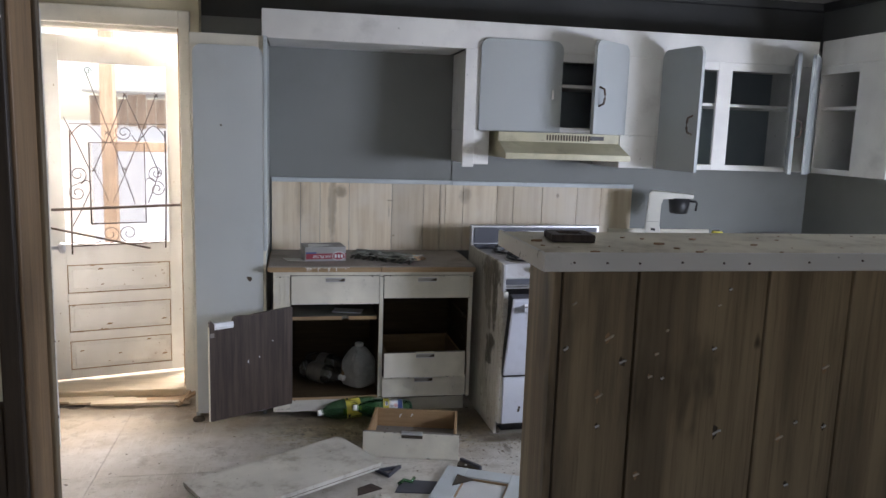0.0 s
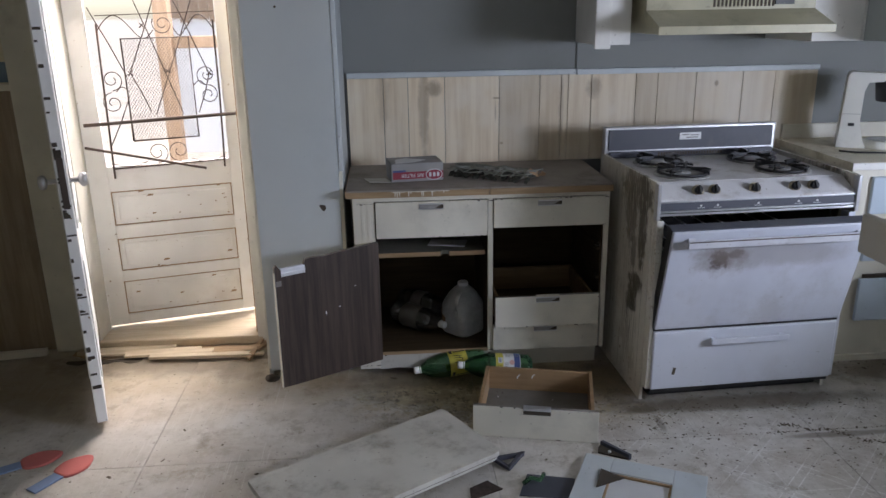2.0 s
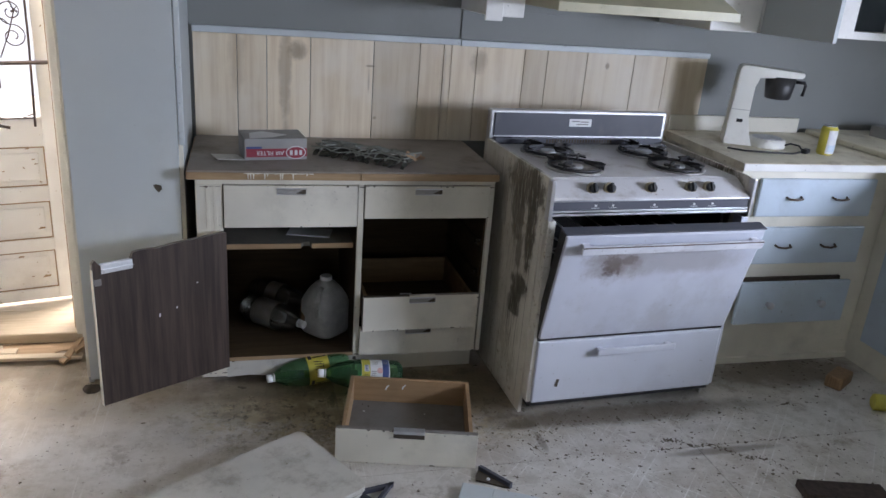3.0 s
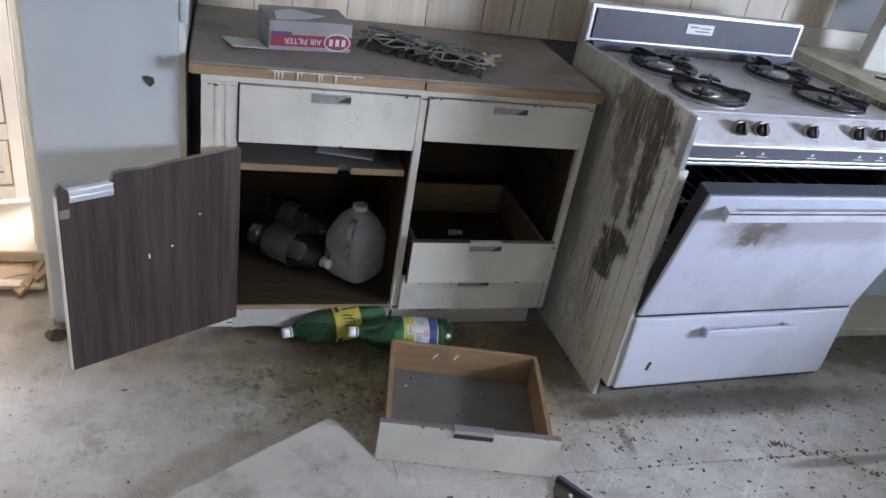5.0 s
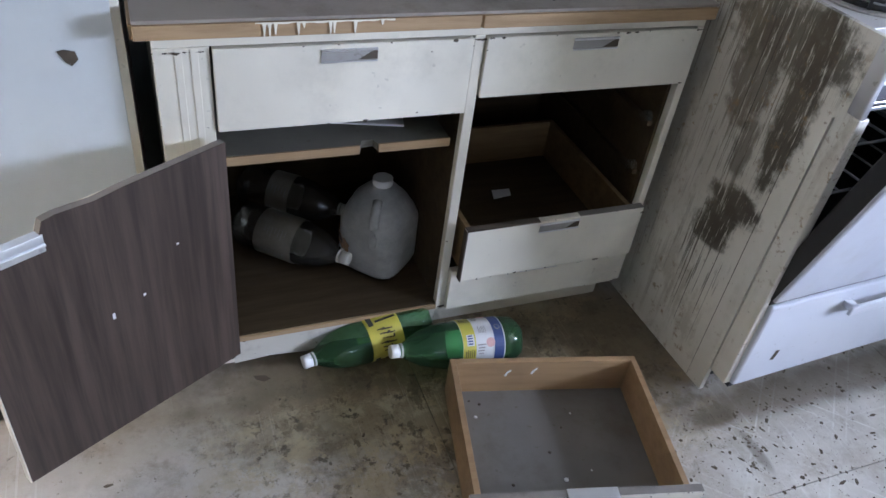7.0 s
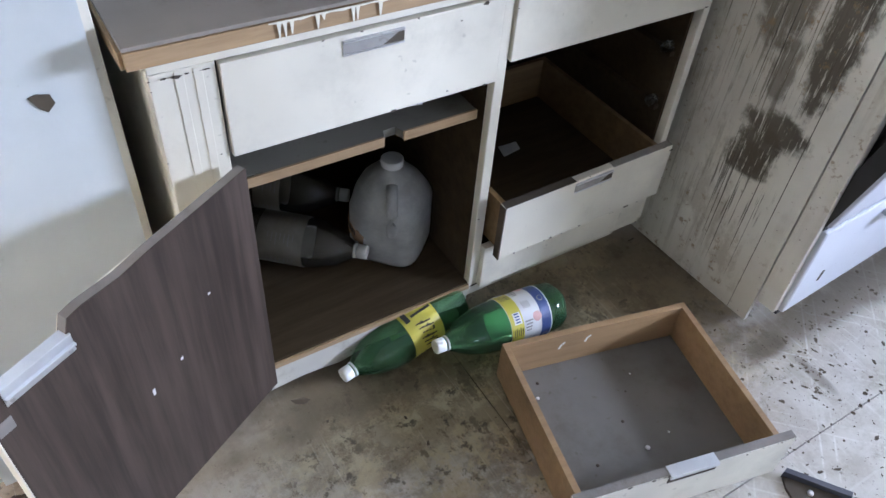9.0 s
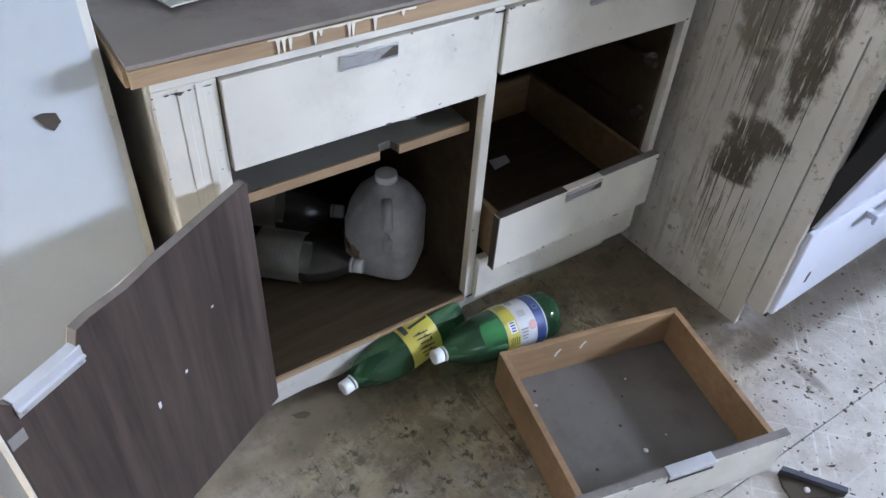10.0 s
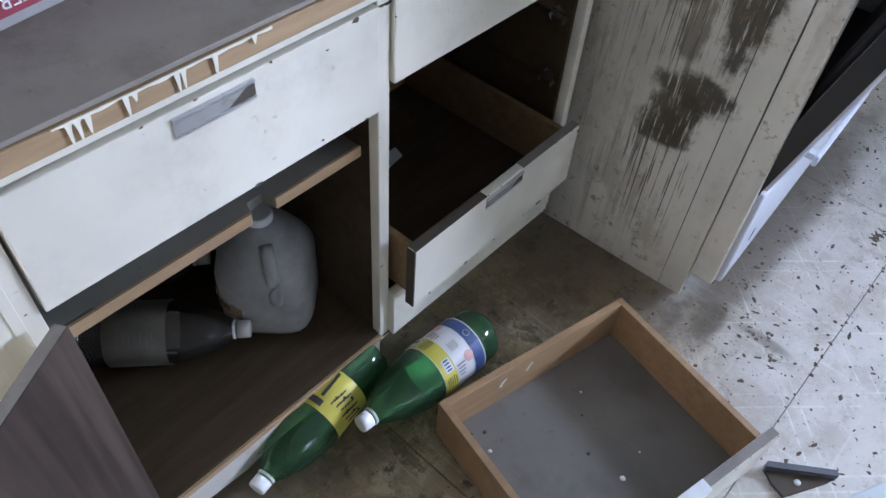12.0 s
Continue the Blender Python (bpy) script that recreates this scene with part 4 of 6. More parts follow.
part("recess_ceiling", box(0.03, 1.06, 0.02, 0.42, 0.0, 0.018), WHITE, head)

HANDLE_PTS = [(0, 0, 0), (0, -0.028, 0.012), (0, -0.034, 0.04), (0, -0.034, 0.06), (0, -0.028, 0.088), (0, 0, 0.10)]


def arch_handle(parent, x, y, z, m=None):
    b = tube(bm_new(), [(x + p[0], y + p[1], z + p[2]) for p in HANDLE_PTS], 0.006, 8)
    return part("handle", b, IRON, parent, "dark arched pull handle", m)


def cup_door(parent, x, z0, w, h, angle, hinge, handle=True, y=0.0):
    """A blue-grey rounded door; hinge -1 at its left edge, 1 at its right."""
    m = Matrix.Translation((x, y, z0)) @ pose(0, 0, 0, 0, 0, angle)
    b = round_door(bm_new(), w, h, 0.018, 0.05)
    if hinge > 0:
        bmesh.ops.translate(b, verts=b.verts, vec=(-w, 0, 0))
    d = part("cupboard_door", b, BLUEGREY, parent, "blue-grey door with rounded corners", m)
    if handle:
        hx = (w - 0.045) * (1 if hinge < 0 else -1)
        arch_handle(d, hx, -0.018, h * 0.30)
    for z in (0.10, h - 0.14):
        part("hinge", cyl(bm_new(), (0, 0.004, z), (0, 0.004, z + 0.045), 0.005, seg=8), CHROME, d)
    return d


def cupboard(name, m, w, d, h, openings, label, shelves=(0.5,), low=0.0, ends=True):
    """A wall cupboard, x 0..w, y 0..d, z 0..h, with a white face frame round its openings."""
    c = thing(name, m, label, "cupboard", "wall cupboards")
    b = bm_new()
    bx(b, 0, 0.018, 0.019, d, 0, h)
    bx(b, w - 0.018, w, 0.019, d, 0, h)
    bx(b, 0.018, w - 0.018, 0.019, d, 0.0, 0.018)
    bx(b, 0.018, w - 0.018, 0.019, d, h - 0.018, h)
    part("body", b, WHITE, c)
    part("back", box(0.018, w - 0.018, d - 0.01, d - 0.002, 0.018, h - 0.018), CUPBACK, c)
    for s in shelves:
        part("shelf", box(0.018, w - 0.018, 0.03, d - 0.012, s * h - 0.009, s * h + 0.009, 0.002), WHITE, c)
    b = bm_new()
    xs = [0.0]
    for x0, x1 in openings:
        bx(b, xs[-1], x0, 0, 0.019, 0, h, 0.002)
        xs.append(x1)
    bx(b, xs[-1], w, 0, 0.019, 0, h, 0.002)
    for x0, x1 in openings:
        bx(b, x0, x1, 0.001, 0.018, 0, 0.03)
        bx(b, x0, x1, 0.001, 0.018, h - 0.045, h)
    part("face_frame", b, WHITE, c)
    return c


c1 = cupboard("wall_cupboard", (0.935, 4.03, 1.555), 1.11, 0.415, 0.43, [(0.09, 0.50), (0.53, 0.885)], "white wall cupboard above the range hood, one door ajar", (0.60,))
cup_door(c1, 0.065, 0.0, 0.46, 0.49, 0, -1, False, -0.001)
cup_door(c1, 0.900, 0.0, 0.350, 0.49, 38, 1, True, -0.001)
part("finger_pull", box(0.468, 0.478, -0.030, -0.019, 0.18, 0.23, 0.002), OFFWHITEPLASTIC, c1, "small pale finger pull")
part("side_apron", box(0.0, 0.13, 0.003, 0.40, -0.185, -0.001, 0.003), WHITE, c1)
part("side_apron", box(0.895, 1.11, 0.003, 0.40, -0.185, -0.001, 0.003), WHITE, c1)
part("drop_stile", box(-0.02, 0.045, -0.012, 0.003, -0.20, 0.43, 0.003), WHITE, c1)
c2 = cupboard("wall_cupboard", (2.047, 4.03, 1.37), 0.985, 0.415, 0.615, [(0.03, 0.355), (0.445, 0.83)], "white wall cupboard with open blue-grey doors", (0.61,))
cup_door(c2, 0.024, 0.0, 0.35, 0.66, -82, -1, True, -0.001)
cup_door(c2, 0.832, 0.0, 0.36, 0.66, 58, 1, True, -0.001)
c3 = cupboard("wall_cupboard", Matrix.Translation((3.036, 4.03, 1.37)) @ pose(0, 0, 0, 0, 0, -90), 0.62, 0.31, 0.615, [(0.04, 0.35)], "white wall cupboard on the window wall, door open", (0.61,))
cup_door(c3, 0.035, 0.0, 0.32, 0.66, -42, -1, False, -0.001)
part("header_board", box(0.02, 0.62, 0.001, 0.019, 0.616, 0.76, 0.003), WHITE, c3)

hood = thing("range_hood", (1.10, 3.80, 1.415), "greasy cream range hood under the wall cupboard", "range hood")
b = bm_new()
pts = [(0.0, 0.0), (0.0, 0.028), (0.16, 0.088), (0.16, 0.138), (0.62, 0.138), (0.62, 0.0)]
v0 = [b.verts.new((0.0, y, z)) for y, z in pts]
v1 = [b.verts.new((0.690, y, z)) for y, z in pts]
b.faces.new(v0), b.faces.new(list(reversed(v1)))
for i in range(len(pts)):
    if i != 5:
        b.faces.new((v0[i], v0[(i + 1) % 6], v1[(i + 1) % 6], v1[i]))
sol = part("canopy", b, HOODCREAM, hood)
part("underside", box(0.01, 0.680, 0.01, 0.61, 0.012, 0.02), HOODCREAM, hood)
part("front_lip", box(-0.003, 0.693, -0.004, 0.004, -0.002, 0.03, 0.002), HOODCREAM, hood)
for i in range(16):
    x = 0.27 + 0.016 * i
    part("vent_slot", box(x, x + 0.008, 0.1575, 0.163, 0.098, 0.128), SOILSHADE, hood)
part("switch_plate", box(0.52, 0.60, 0.154, 0.1595, 0.104, 0.126, 0.002), BLACK, hood)

# backsplash of planks and its cap rail
splash = thing("backsplash", (0, 0, 0), "whitewashed pine plank backsplash with knots", "backsplash", kind="structure")
plank_marks = [0, 55, 93, 150, 235, 299, 333, 344, 381, 452, 487, 549, 625, 678, 748]
for a, c in zip(plank_marks, plank_marks[1:]):
    x0, x1 = -0.112 + a * 2.225 / 748, -0.112 + c * 2.225 / 748
    part("plank", box(x0 + 0.0012, x1 - 0.0012, 4.436, 4.449, 0.826, 1.225, 0.0015), WASHED, splash)
part("cap_rail", box(-0.112, 0.945, 4.424, 4.449, 1.226, 1.251, 0.003), TRIMBLUE, splash)
part("cap_rail", box(0.948, 2.113, 4.424, 4.449, 1.224, 1.249, 0.003), TRIMBLUE, splash)
part("wall_sheet", box(0.949, 2.113, 4.443, 4.4495, 1.250, 1.37), WALLGREY, splash)

# ---- base cabinet with the open door ----
cab = thing("base_cabinet", (0, 3.90, 0), "chipped cream base cabinet with an open door and pulled drawers", "cabinet")
b = bm_new()
bx(b, -0.088, -0.072, 0.02, 0.54, 0.03, 0.794)
part("side", b, CREAM, cab)
part("side", box(0.958, 0.974, 0.02, 0.54, 0.092, 0.794), CREAM, cab)
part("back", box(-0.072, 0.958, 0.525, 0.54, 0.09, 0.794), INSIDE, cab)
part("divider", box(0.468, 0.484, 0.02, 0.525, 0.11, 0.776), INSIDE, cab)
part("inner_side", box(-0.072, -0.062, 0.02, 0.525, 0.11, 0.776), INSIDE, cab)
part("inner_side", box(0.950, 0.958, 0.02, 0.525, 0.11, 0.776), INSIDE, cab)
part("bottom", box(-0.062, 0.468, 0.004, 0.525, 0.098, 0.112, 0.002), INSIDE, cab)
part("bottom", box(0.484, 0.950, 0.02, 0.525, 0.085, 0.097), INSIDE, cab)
part("left_stile", box(-0.088, 0.0, 0.0, 0.02, 0.035, 0.777, 0.002), CREAM, cab)
for x in (-0.055, -0.03):
    part("ridge", box(x, x + 0.012, -0.0015, 0.0, 0.04, 0.775, 0.0007), CREAM, cab)
part("middle_stile", box(0.466, 0.487, 0.0, 0.02, 0.09, 0.777, 0.002), CREAM, cab)
part("right_stile", box(0.957, 0.975, 0.0, 0.02, 0.092, 0.777, 0.002), CREAM, cab)
part("top_rail", box(-0.088, 0.975, 0.0, 0.02, 0.777, 0.795, 0.002), CREAM, cab)
b = bm_new()
slab(b, [(0.0, 0.03), (0.08, 0.036), (0.16, 0.028), (0.22, 0.045), (0.31, 0.04), (0.40, 0.05), (0.466, 0.042), (0.466, 0.097), (0.0, 0.097)], 0, 0.018, Matrix.Translation((0, 0.02, 0)) @ UPRIGHT)
part("bottom_rail", b, SLABWHITE, cab, "grimy bottom rail with a gnawed edge")
part("bottom_edge", box(0.0, 0.466, -0.003, 0.003, 0.098, 0.111, 0.001), RAWWOOD, cab)
part("toe_board", box(0.487, 0.945, 0.055, 0.07, 0.0, 0.084), CREAM, cab)
part("toe_side", box(0.945, 0.957, 0.056, 0.53, 0.0, 0.084), CREAM, cab)
b = bm_new()
slab(b, [(-0.06, 0.03), (0.05, 0.035), (0.06, 0.028), (0.27, 0.03), (0.275, 0.045), (0.30, 0.047), (0.305, 0.03), (0.455, 0.03), (0.455, 0.52), (-0.06, 0.52)], 0.532, 0.548)
part("shelf", b, DUSTYSHELF, cab, "dusty shelf board with a notched front")
b = bm_new()
bx(b, -0.06, 0.268, 0.025, 0.030, 0.530, 0.549, 0.001)
bx(b, 0.306, 0.456, 0.025, 0.030, 0.530, 0.549, 0.001)
part("shelf_edge", b, RAWWOOD, cab)


def pull(parent, x, y, z, w=0.10):
    """A recessed edge pull: a dull metal lip, a sloping plate and a dark slot at its end."""
    p = part("pull", bx(bm_new(), x - w / 2, x + w / 2, y - 0.004, y + 0.012, z - 0.004, z, 0.0008), CHROME, parent, "dull metal edge pull")
    # dark plate laid on for the shade in the slot; nothing is cut out
    part("finger_slot_shade", box(x + w * 0.12, x + w / 2, y - 0.0012, y, z - 0.021, z - 0.0045), SOILSHADE, p)
    b = slab(bm_new(), [(x - w / 2, z - 0.022), (x + w * 0.12, z - 0.022), (x + w * 0.42, z - 0.0045), (x - w / 2, z - 0.0045)], 0, 0.0012, Matrix.Translation((0, y - 0.0004, 0)) @ UPRIGHT)
    part("pull_plate", b, DULLMETAL, p)
    part("pull_lip", box(x - w / 2, x + w / 2, y - 0.003, y - 0.0012, z - 0.0245, z - 0.0215, 0.0006), CHROME, p)
    return p


def edge_chips(parent, x0, x1, y, z0, z1, n, seed, material=None):
    """Small knocks in the paint along a board's edges."""
    r = random.Random(seed)
    b = bm_new()
    for k in range(n):
        s = 0.0008 + 0.0034 * r.random() ** 4
        side = r.random()
        if side < 0.44:
            x, z = x0 + (x1 - x0) * r.random(), z1 - s * 0.4
        elif side < 0.86:
            x, z = x0 + (x1 - x0) * r.random(), z0 + s * 0.4
        elif side < 0.96:
            x, z = (x0 + s * 0.4 if r.random() < 0.5 else x1 - s * 0.4), z0 + (z1 - z0) * r.random()
        else:
            x, z = x0 + (x1 - x0) * r.random(), z0 + (z1 - z0) * r.random()
            s *= 0.5
        pts = [(x + s * (0.5 + r.random()) * math.cos(a) * 1.5, z + s * (0.4 + 0.6 * r.random()) * math.sin(a)) for a in (0.2, 1.4, 2.5, 3.6, 4.9)]
        slab(b, pts, 0, 0.0006, Matrix.Translation((0, y, 0)) @ UPRIGHT)
    return tagged(part("paint_chips", b, material or SOILSHADE, parent), kind="stuff")


def drawer_front(x0, x1, z0, z1, y, px):
    d = part("drawer_front", box(x0, x1, y, y + 0.017, z0, z1, 0.0015), CREAM, cab)
    pull(d, px, y, z1 - 0.008)
    edge_chips(d, x0, x1, y, z0, z1, 16, int(1000 * px))
    return d


drawer_front(0.004, 0.463, 0.622, 0.774, -0.006, 0.231)
drawer_front(0.490, 0.955, 0.652, 0.774, -0.006, 0.722)
drawer_front(0.488, 0.948, 0.100, 0.217, -0.012, 0.715)


def drawer_box(parent, w, d, h, t=0.012, floor_mat=None):
    """Sides, back and bottom behind a drawer front at y 0, x 0..w."""
    part("side", box(0.012, 0.012 + t, 0.0, d, 0.008, h, 0.001), PLYDARK, parent)
    part("side", box(w - 0.012 - t, w - 0.012, 0.0, d, 0.008, h, 0.001), PLYDARK, parent)
    part("back", box(0.012 + t, w - 0.012 - t, d - t, d, 0.008, h, 0.001), PLYDARK, parent)
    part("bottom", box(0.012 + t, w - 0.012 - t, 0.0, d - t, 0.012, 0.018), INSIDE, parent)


mid = part("open_drawer", box(0, 0.446, -0.017, 0, 0, 0.140, 0.002), CREAM, cab, "drawer pulled partly out", pose(0.489, -0.038, 0.223, 0, 0, 0.6))
drawer_box(mid, 0.446, 0.42, 0.125)
part("worn_edge", box(0.001, 0.175, -0.0176, 0.0, 0.1385, 0.1406), SOILSHADE, mid)
part("worn_edge", box(0.275, 0.445, -0.0172, 0.0, 0.1392, 0.1404), BROKEN, mid)
part("worn_edge", box(-0.0006, 0.0022, -0.0174, 0.0, 0.0, 0.1385), SOILSHADE, mid)
pull(mid, 0.225, -0.017, 0.134)
edge_chips(mid, 0.0, 0.446, -0.017, 0.0, 0.140, 30, 6)
edge_chips(cab, -0.088, 0.0, -0.0017, 0.05, 0.77, 40, 7)
edge_chips(cab, 0.466, 0.487, 0.0, 0.10, 0.77, 44, 8)
edge_chips(cab, 0.957, 0.975, 0.0, 0.02, 0.77, 34, 9)
edge_chips(cab, 0.0, 0.466, 0.0018, 0.05, 0.096, 24, 10)
# runners share the darkened inside brown, for the shade behind the drawers
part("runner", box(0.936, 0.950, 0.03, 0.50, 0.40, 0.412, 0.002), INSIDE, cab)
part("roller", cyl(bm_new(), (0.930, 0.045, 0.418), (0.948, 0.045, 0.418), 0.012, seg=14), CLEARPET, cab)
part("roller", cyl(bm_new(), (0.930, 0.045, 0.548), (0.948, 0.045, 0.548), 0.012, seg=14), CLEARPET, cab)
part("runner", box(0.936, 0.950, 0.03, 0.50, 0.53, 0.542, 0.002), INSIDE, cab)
part("side_strip", box(0.484, 0.489, 0.03, 0.52, 0.40, 0.41), INSIDE, cab)
b = bm_new()
slab(b, [(0, 0), (0.05, -0.01), (0.065, 0.012), (0.02, 0.03)], 0, 0.003)
whole("paper_scrap", b, PALELABEL, "pale scrap of paper in the open drawer", "paper", pose(0.68, 4.10, 0.244, 0, 0, 20))
# the dark door on its hinge
ang = math.degrees(math.atan2(3.652 - 3.872, -0.385 - 0.008))
dm = Matrix.Translation((0.006, -0.022, 0.092)) @ pose(0, 0, 0, 0, 0, ang)
b = bm_new()
out = [(0, 0), (0.449, 0), (0.449, 0.500), (0.440, 0.510), (0.425, 0.488), (0.332, 0.488), (0.322, 0.513), (0.30, 0.516), (0.24, 0.512), (0.19, 0.517), (0.10, 0.520), (0.0, 0.524)]
slab(b, out, 0.0, 0.0015, Matrix.Translation((0, 0.0095, 0)) @ UPRIGHT)
leaf = part("cabinet_door", b, WALNUT, cab, "open walnut-laminated door, white outside, its top edge broken", dm)
b = bm_new()
slab(b, out, 0.0, 0.014, Matrix.Translation((0, 0.008 , 0)) @ UPRIGHT)
part("door_core", b, BROKEN, leaf)
b = bm_new()
slab(b, [(0, 0), (0.449, 0), (0.449, 0.500), (0.440, 0.508), (0.425, 0.486), (0.332, 0.486), (0.322, 0.510), (0, 0.52)], 0.0, 0.002, Matrix.Translation((0, -0.0062, 0)) @ UPRIGHT)
part("outer_skin", b, CREAM, leaf)
part("edge_band", box(0.449, 0.4515, -0.008, 0.0095, 0.0, 0.478, 0.0008), CREAM, leaf)
b = bx(bm_new(), 0.326, 0.424, 0.0095, 0.0115, 0.462, 0.490, 0.0008)
bx(b, 0.326, 0.424, -0.004, 0.0125, 0.490, 0.493, 0.0008)
bx(b, 0.326, 0.424, 0.0115, 0.0165, 0.474, 0.478, 0.0008)
part("edge_plate", b, ALU, leaf, "aluminium edge plate")
for x, z in ((0.334, 0.468), (0.416, 0.468)):
    part("screw_head", cyl(bm_new(), (x, 0.0115, z), (x, 0.0135, z), 0.003, seg=10), CHROME, leaf)
part("catch_plate", box(0.425, 0.447, 0.0095, 0.0105, 0.425, 0.447, 0.0005), BROKEN, leaf)
for x, z, l in ((0.245, 0.268, 0.013), (0.185, 0.285, 0.006), (0.11, 0.36, 0.004)):
    part("scuff", bx(bm_new(), x, x + 0.005, 0.0095, 0.0100, z, z + l, 0.0002), PALELABEL, leaf)

top = thing("countertop", (0, 0, 0.795), "dusty brown laminate countertop with paint-dripped wooden edge", "countertop")
part("surface", box(-0.112, 0.985, 3.889, 4.436, 0.026, 0.032, 0.001), COUNTER, top)
part("core", box(-0.110, 0.470, 3.893, 4.436, 0.0, 0.026), RAWWOOD, top)
part("core", box(0.472, 0.983, 3.893, 4.436, 0.0, 0.026), RAWWOOD, top)
part("edge_band", box(-0.112, 0.468, 3.886, 3.893, 0.001, 0.0255, 0.0015), RAWWOOD, top)
part("edge_band", box(0.473, 0.985, 3.887, 3.893, 0.000, 0.0245, 0.0015), RAWWOOD, top)
part("edge_band", box(-0.117, -0.111, 3.893, 4.436, 0.001, 0.0255, 0.0015), RAWWOOD, top)
b = bm_new()
rim = [(0.305, 0.0262), (0.072, 0.0262)]
for k in range(160):
    x = 0.072 + 0.233 * k / 159
    run = max(l * math.exp(-((x - c) / 0.0019) ** 4) for c, l in ((0.086, 1.15), (0.0945, 1.15), (0.104, 1.05), (0.141, 1.2), (0.150, 0.45), (0.194, 1.2), (0.2005, 1.1), (0.236, 1.2), (0.283, 0.5)))
    rim.append((x, 0.0235 - 0.0185 * run + 0.0012 * math.sin(x * 150) * math.sin(x * 61)))
slab(b, rim, 0, 0.0014, Matrix.Translation((0, 3.8845, 0)) @ UPRIGHT)
part("paint_drip", b, CREAM, top, "white paint drips")


# ---- things on the worktop ----
filt = thing("filter_box", pose(0.075, 4.030, 0.827, 0, 0, 8), "dusty grey and red carton of an air filter, upside down", "box")
part("carton", box(0, 0.222, 0, 0.155, 0, 0.078, 0.003), BOXGREY, filt)
part("red_band", box(0.006, 0.222, -0.0012, 0, 0.012, 0.042), REDLABEL, filt)
part("blue_band", box(0.006, 0.060, -0.0014, 0, 0.042, 0.050), BLUELABEL, filt)
b = bm_new()
lathe(b, [(0.036, 0), (0.036, 0.0014)], 28, Matrix.Translation((0.182, -0.0012, 0.027)) @ pose(0, 0, 0, 90) @ Matrix.Diagonal((1, 0.66, 1, 1)))
part("oval_rim", b, PALELABEL, filt)
b = bm_new()
lathe(b, [(0.033, 0), (0.033, 0.0018)], 28, Matrix.Translation((0.182, -0.0014, 0.027)) @ pose(0, 0, 0, 90) @ Matrix.Diagonal((1, 0.62, 1, 1)))
oval = part("oval_mark", b, REDLABEL, filt)
for x in (0.165, 0.182, 0.199):
    part("mark_bar", box(x - 0.005, x + 0.005, -0.0042, -0.0033, 0.018, 0.036), PALELABEL, oval)


def words(text, size, m, material, parent, name="lettering"):
    cu = bpy.data.curves.new(name, "FONT")
    cu.body, cu.size, cu.extrude, cu.align_x, cu.align_y = text, size, 0.0004, "CENTER", "CENTER"
    tmp = bpy.data.objects.new(name, cu)
    scene.collection.objects.link(tmp)
    me = bpy.data.meshes.new_from_object(tmp.evaluated_get(bpy.context.evaluated_depsgraph_get()))
    bpy.data.objects.remove(tmp)
    me.materials.clear()
    me.materials.append(material)
    ob = new(name, me)
    ob.parent, ob.matrix_basis = parent, m
    return ob


words("AIR FILTER", 0.021, pose(0.090, -0.0018, 0.027, 90, 0, 0) @ pose(0, 0, 0, 0, 0, 180), PALELABEL, filt)
part("flap", box(-0.095, 0.0, 0.0, 0.085, 0.0, 0.002), SLABWHITE, filt, "opened pale carton flap", pose(0, 0.0, 0.0012, 0, 5, 10))
b = bm_new()
slab(b, [(0.02, 0.01), (0.10, 0.02), (0.16, 0.06), (0.08, 0.12), (0.03, 0.09)], 0.0785, 0.0795)
part("torn_patch", b, PALELABEL, filt)

mat_m = pose(0.335, 4.150, 0.8275, 0, 0, -33) @ Matrix.Diagonal((1.12, 1.2, 1.35, 1))
net = thing("camouflage_mat", mat_m, "crumpled grey-green netting bundle with pale cords", "netting")
b = bm_new()
gx, gy = 26, 12
grid = [[b.verts.new((0.33 * i / gx, 0.13 * j / gy * (1 - 0.25 * abs(i / gx - 0.5)) - 0.02 + 0.006 * math.sin(i * 1.9), 0.003 + 0.012 * abs(noise.noise((i * 0.5, j * 0.7, 2.0))) + 0.010 * math.sin(math.pi * j / gy))) for j in range(gy + 1)] for i in range(gx + 1)]
for i in range(gx):
    for j in range(gy):
        if noise.noise((i * 0.45, j * 0.5, 7.0)) > -0.12:
            b.faces.new((grid[i][j], grid[i + 1][j], grid[i + 1][j + 1], grid[i][j + 1]))
bmesh.ops.delete(b, geom=[v for v in b.verts if not v.link_faces], context="VERTS")
ext = bmesh.ops.extrude_face_region(b, geom=list(b.faces))
bmesh.ops.translate(b, verts=[v for v in ext["geom"] if isinstance(v, bmesh.types.BMVert)], vec=(0, 0, -0.003))
part("cloth", b, NETGREEN, net)


def cord_height(x, y):
    return 0.016 + 0.012 * abs(noise.noise((x * 26, y * 40, 2.0))) + 0.008 * math.sin(math.pi * min(1, max(0, (y + 0.02) / 0.13)))


for k in range(13):
    pts = []
    for q in range(8):
        x, y = 0.004 + 0.0255 * k + 0.010 * math.sin(q * 1.1 + 1.7 * k) + 0.006 * (q - 4) * math.sin(k), -0.024 + 0.019 * q
        pts.append((x, y, cord_height(x, y)))
    part("cord", tube(bm_new(), pts, 0.0019 + 0.0006 * (k % 3), 5), NETCORD, net)
for k in range(6):
    pts = []
    for q in range(14):
        x, y = -0.008 + 0.0265 * q, -0.018 + 0.024 * k + 0.008 * math.sin(q * 1.3 + 2.1 * k)
        pts.append((x, y, cord_height(x, y) + 0.002))
    part("cord", tube(bm_new(), pts, 0.0019 + 0.0006 * (k % 2), 5), NETCORD, net)


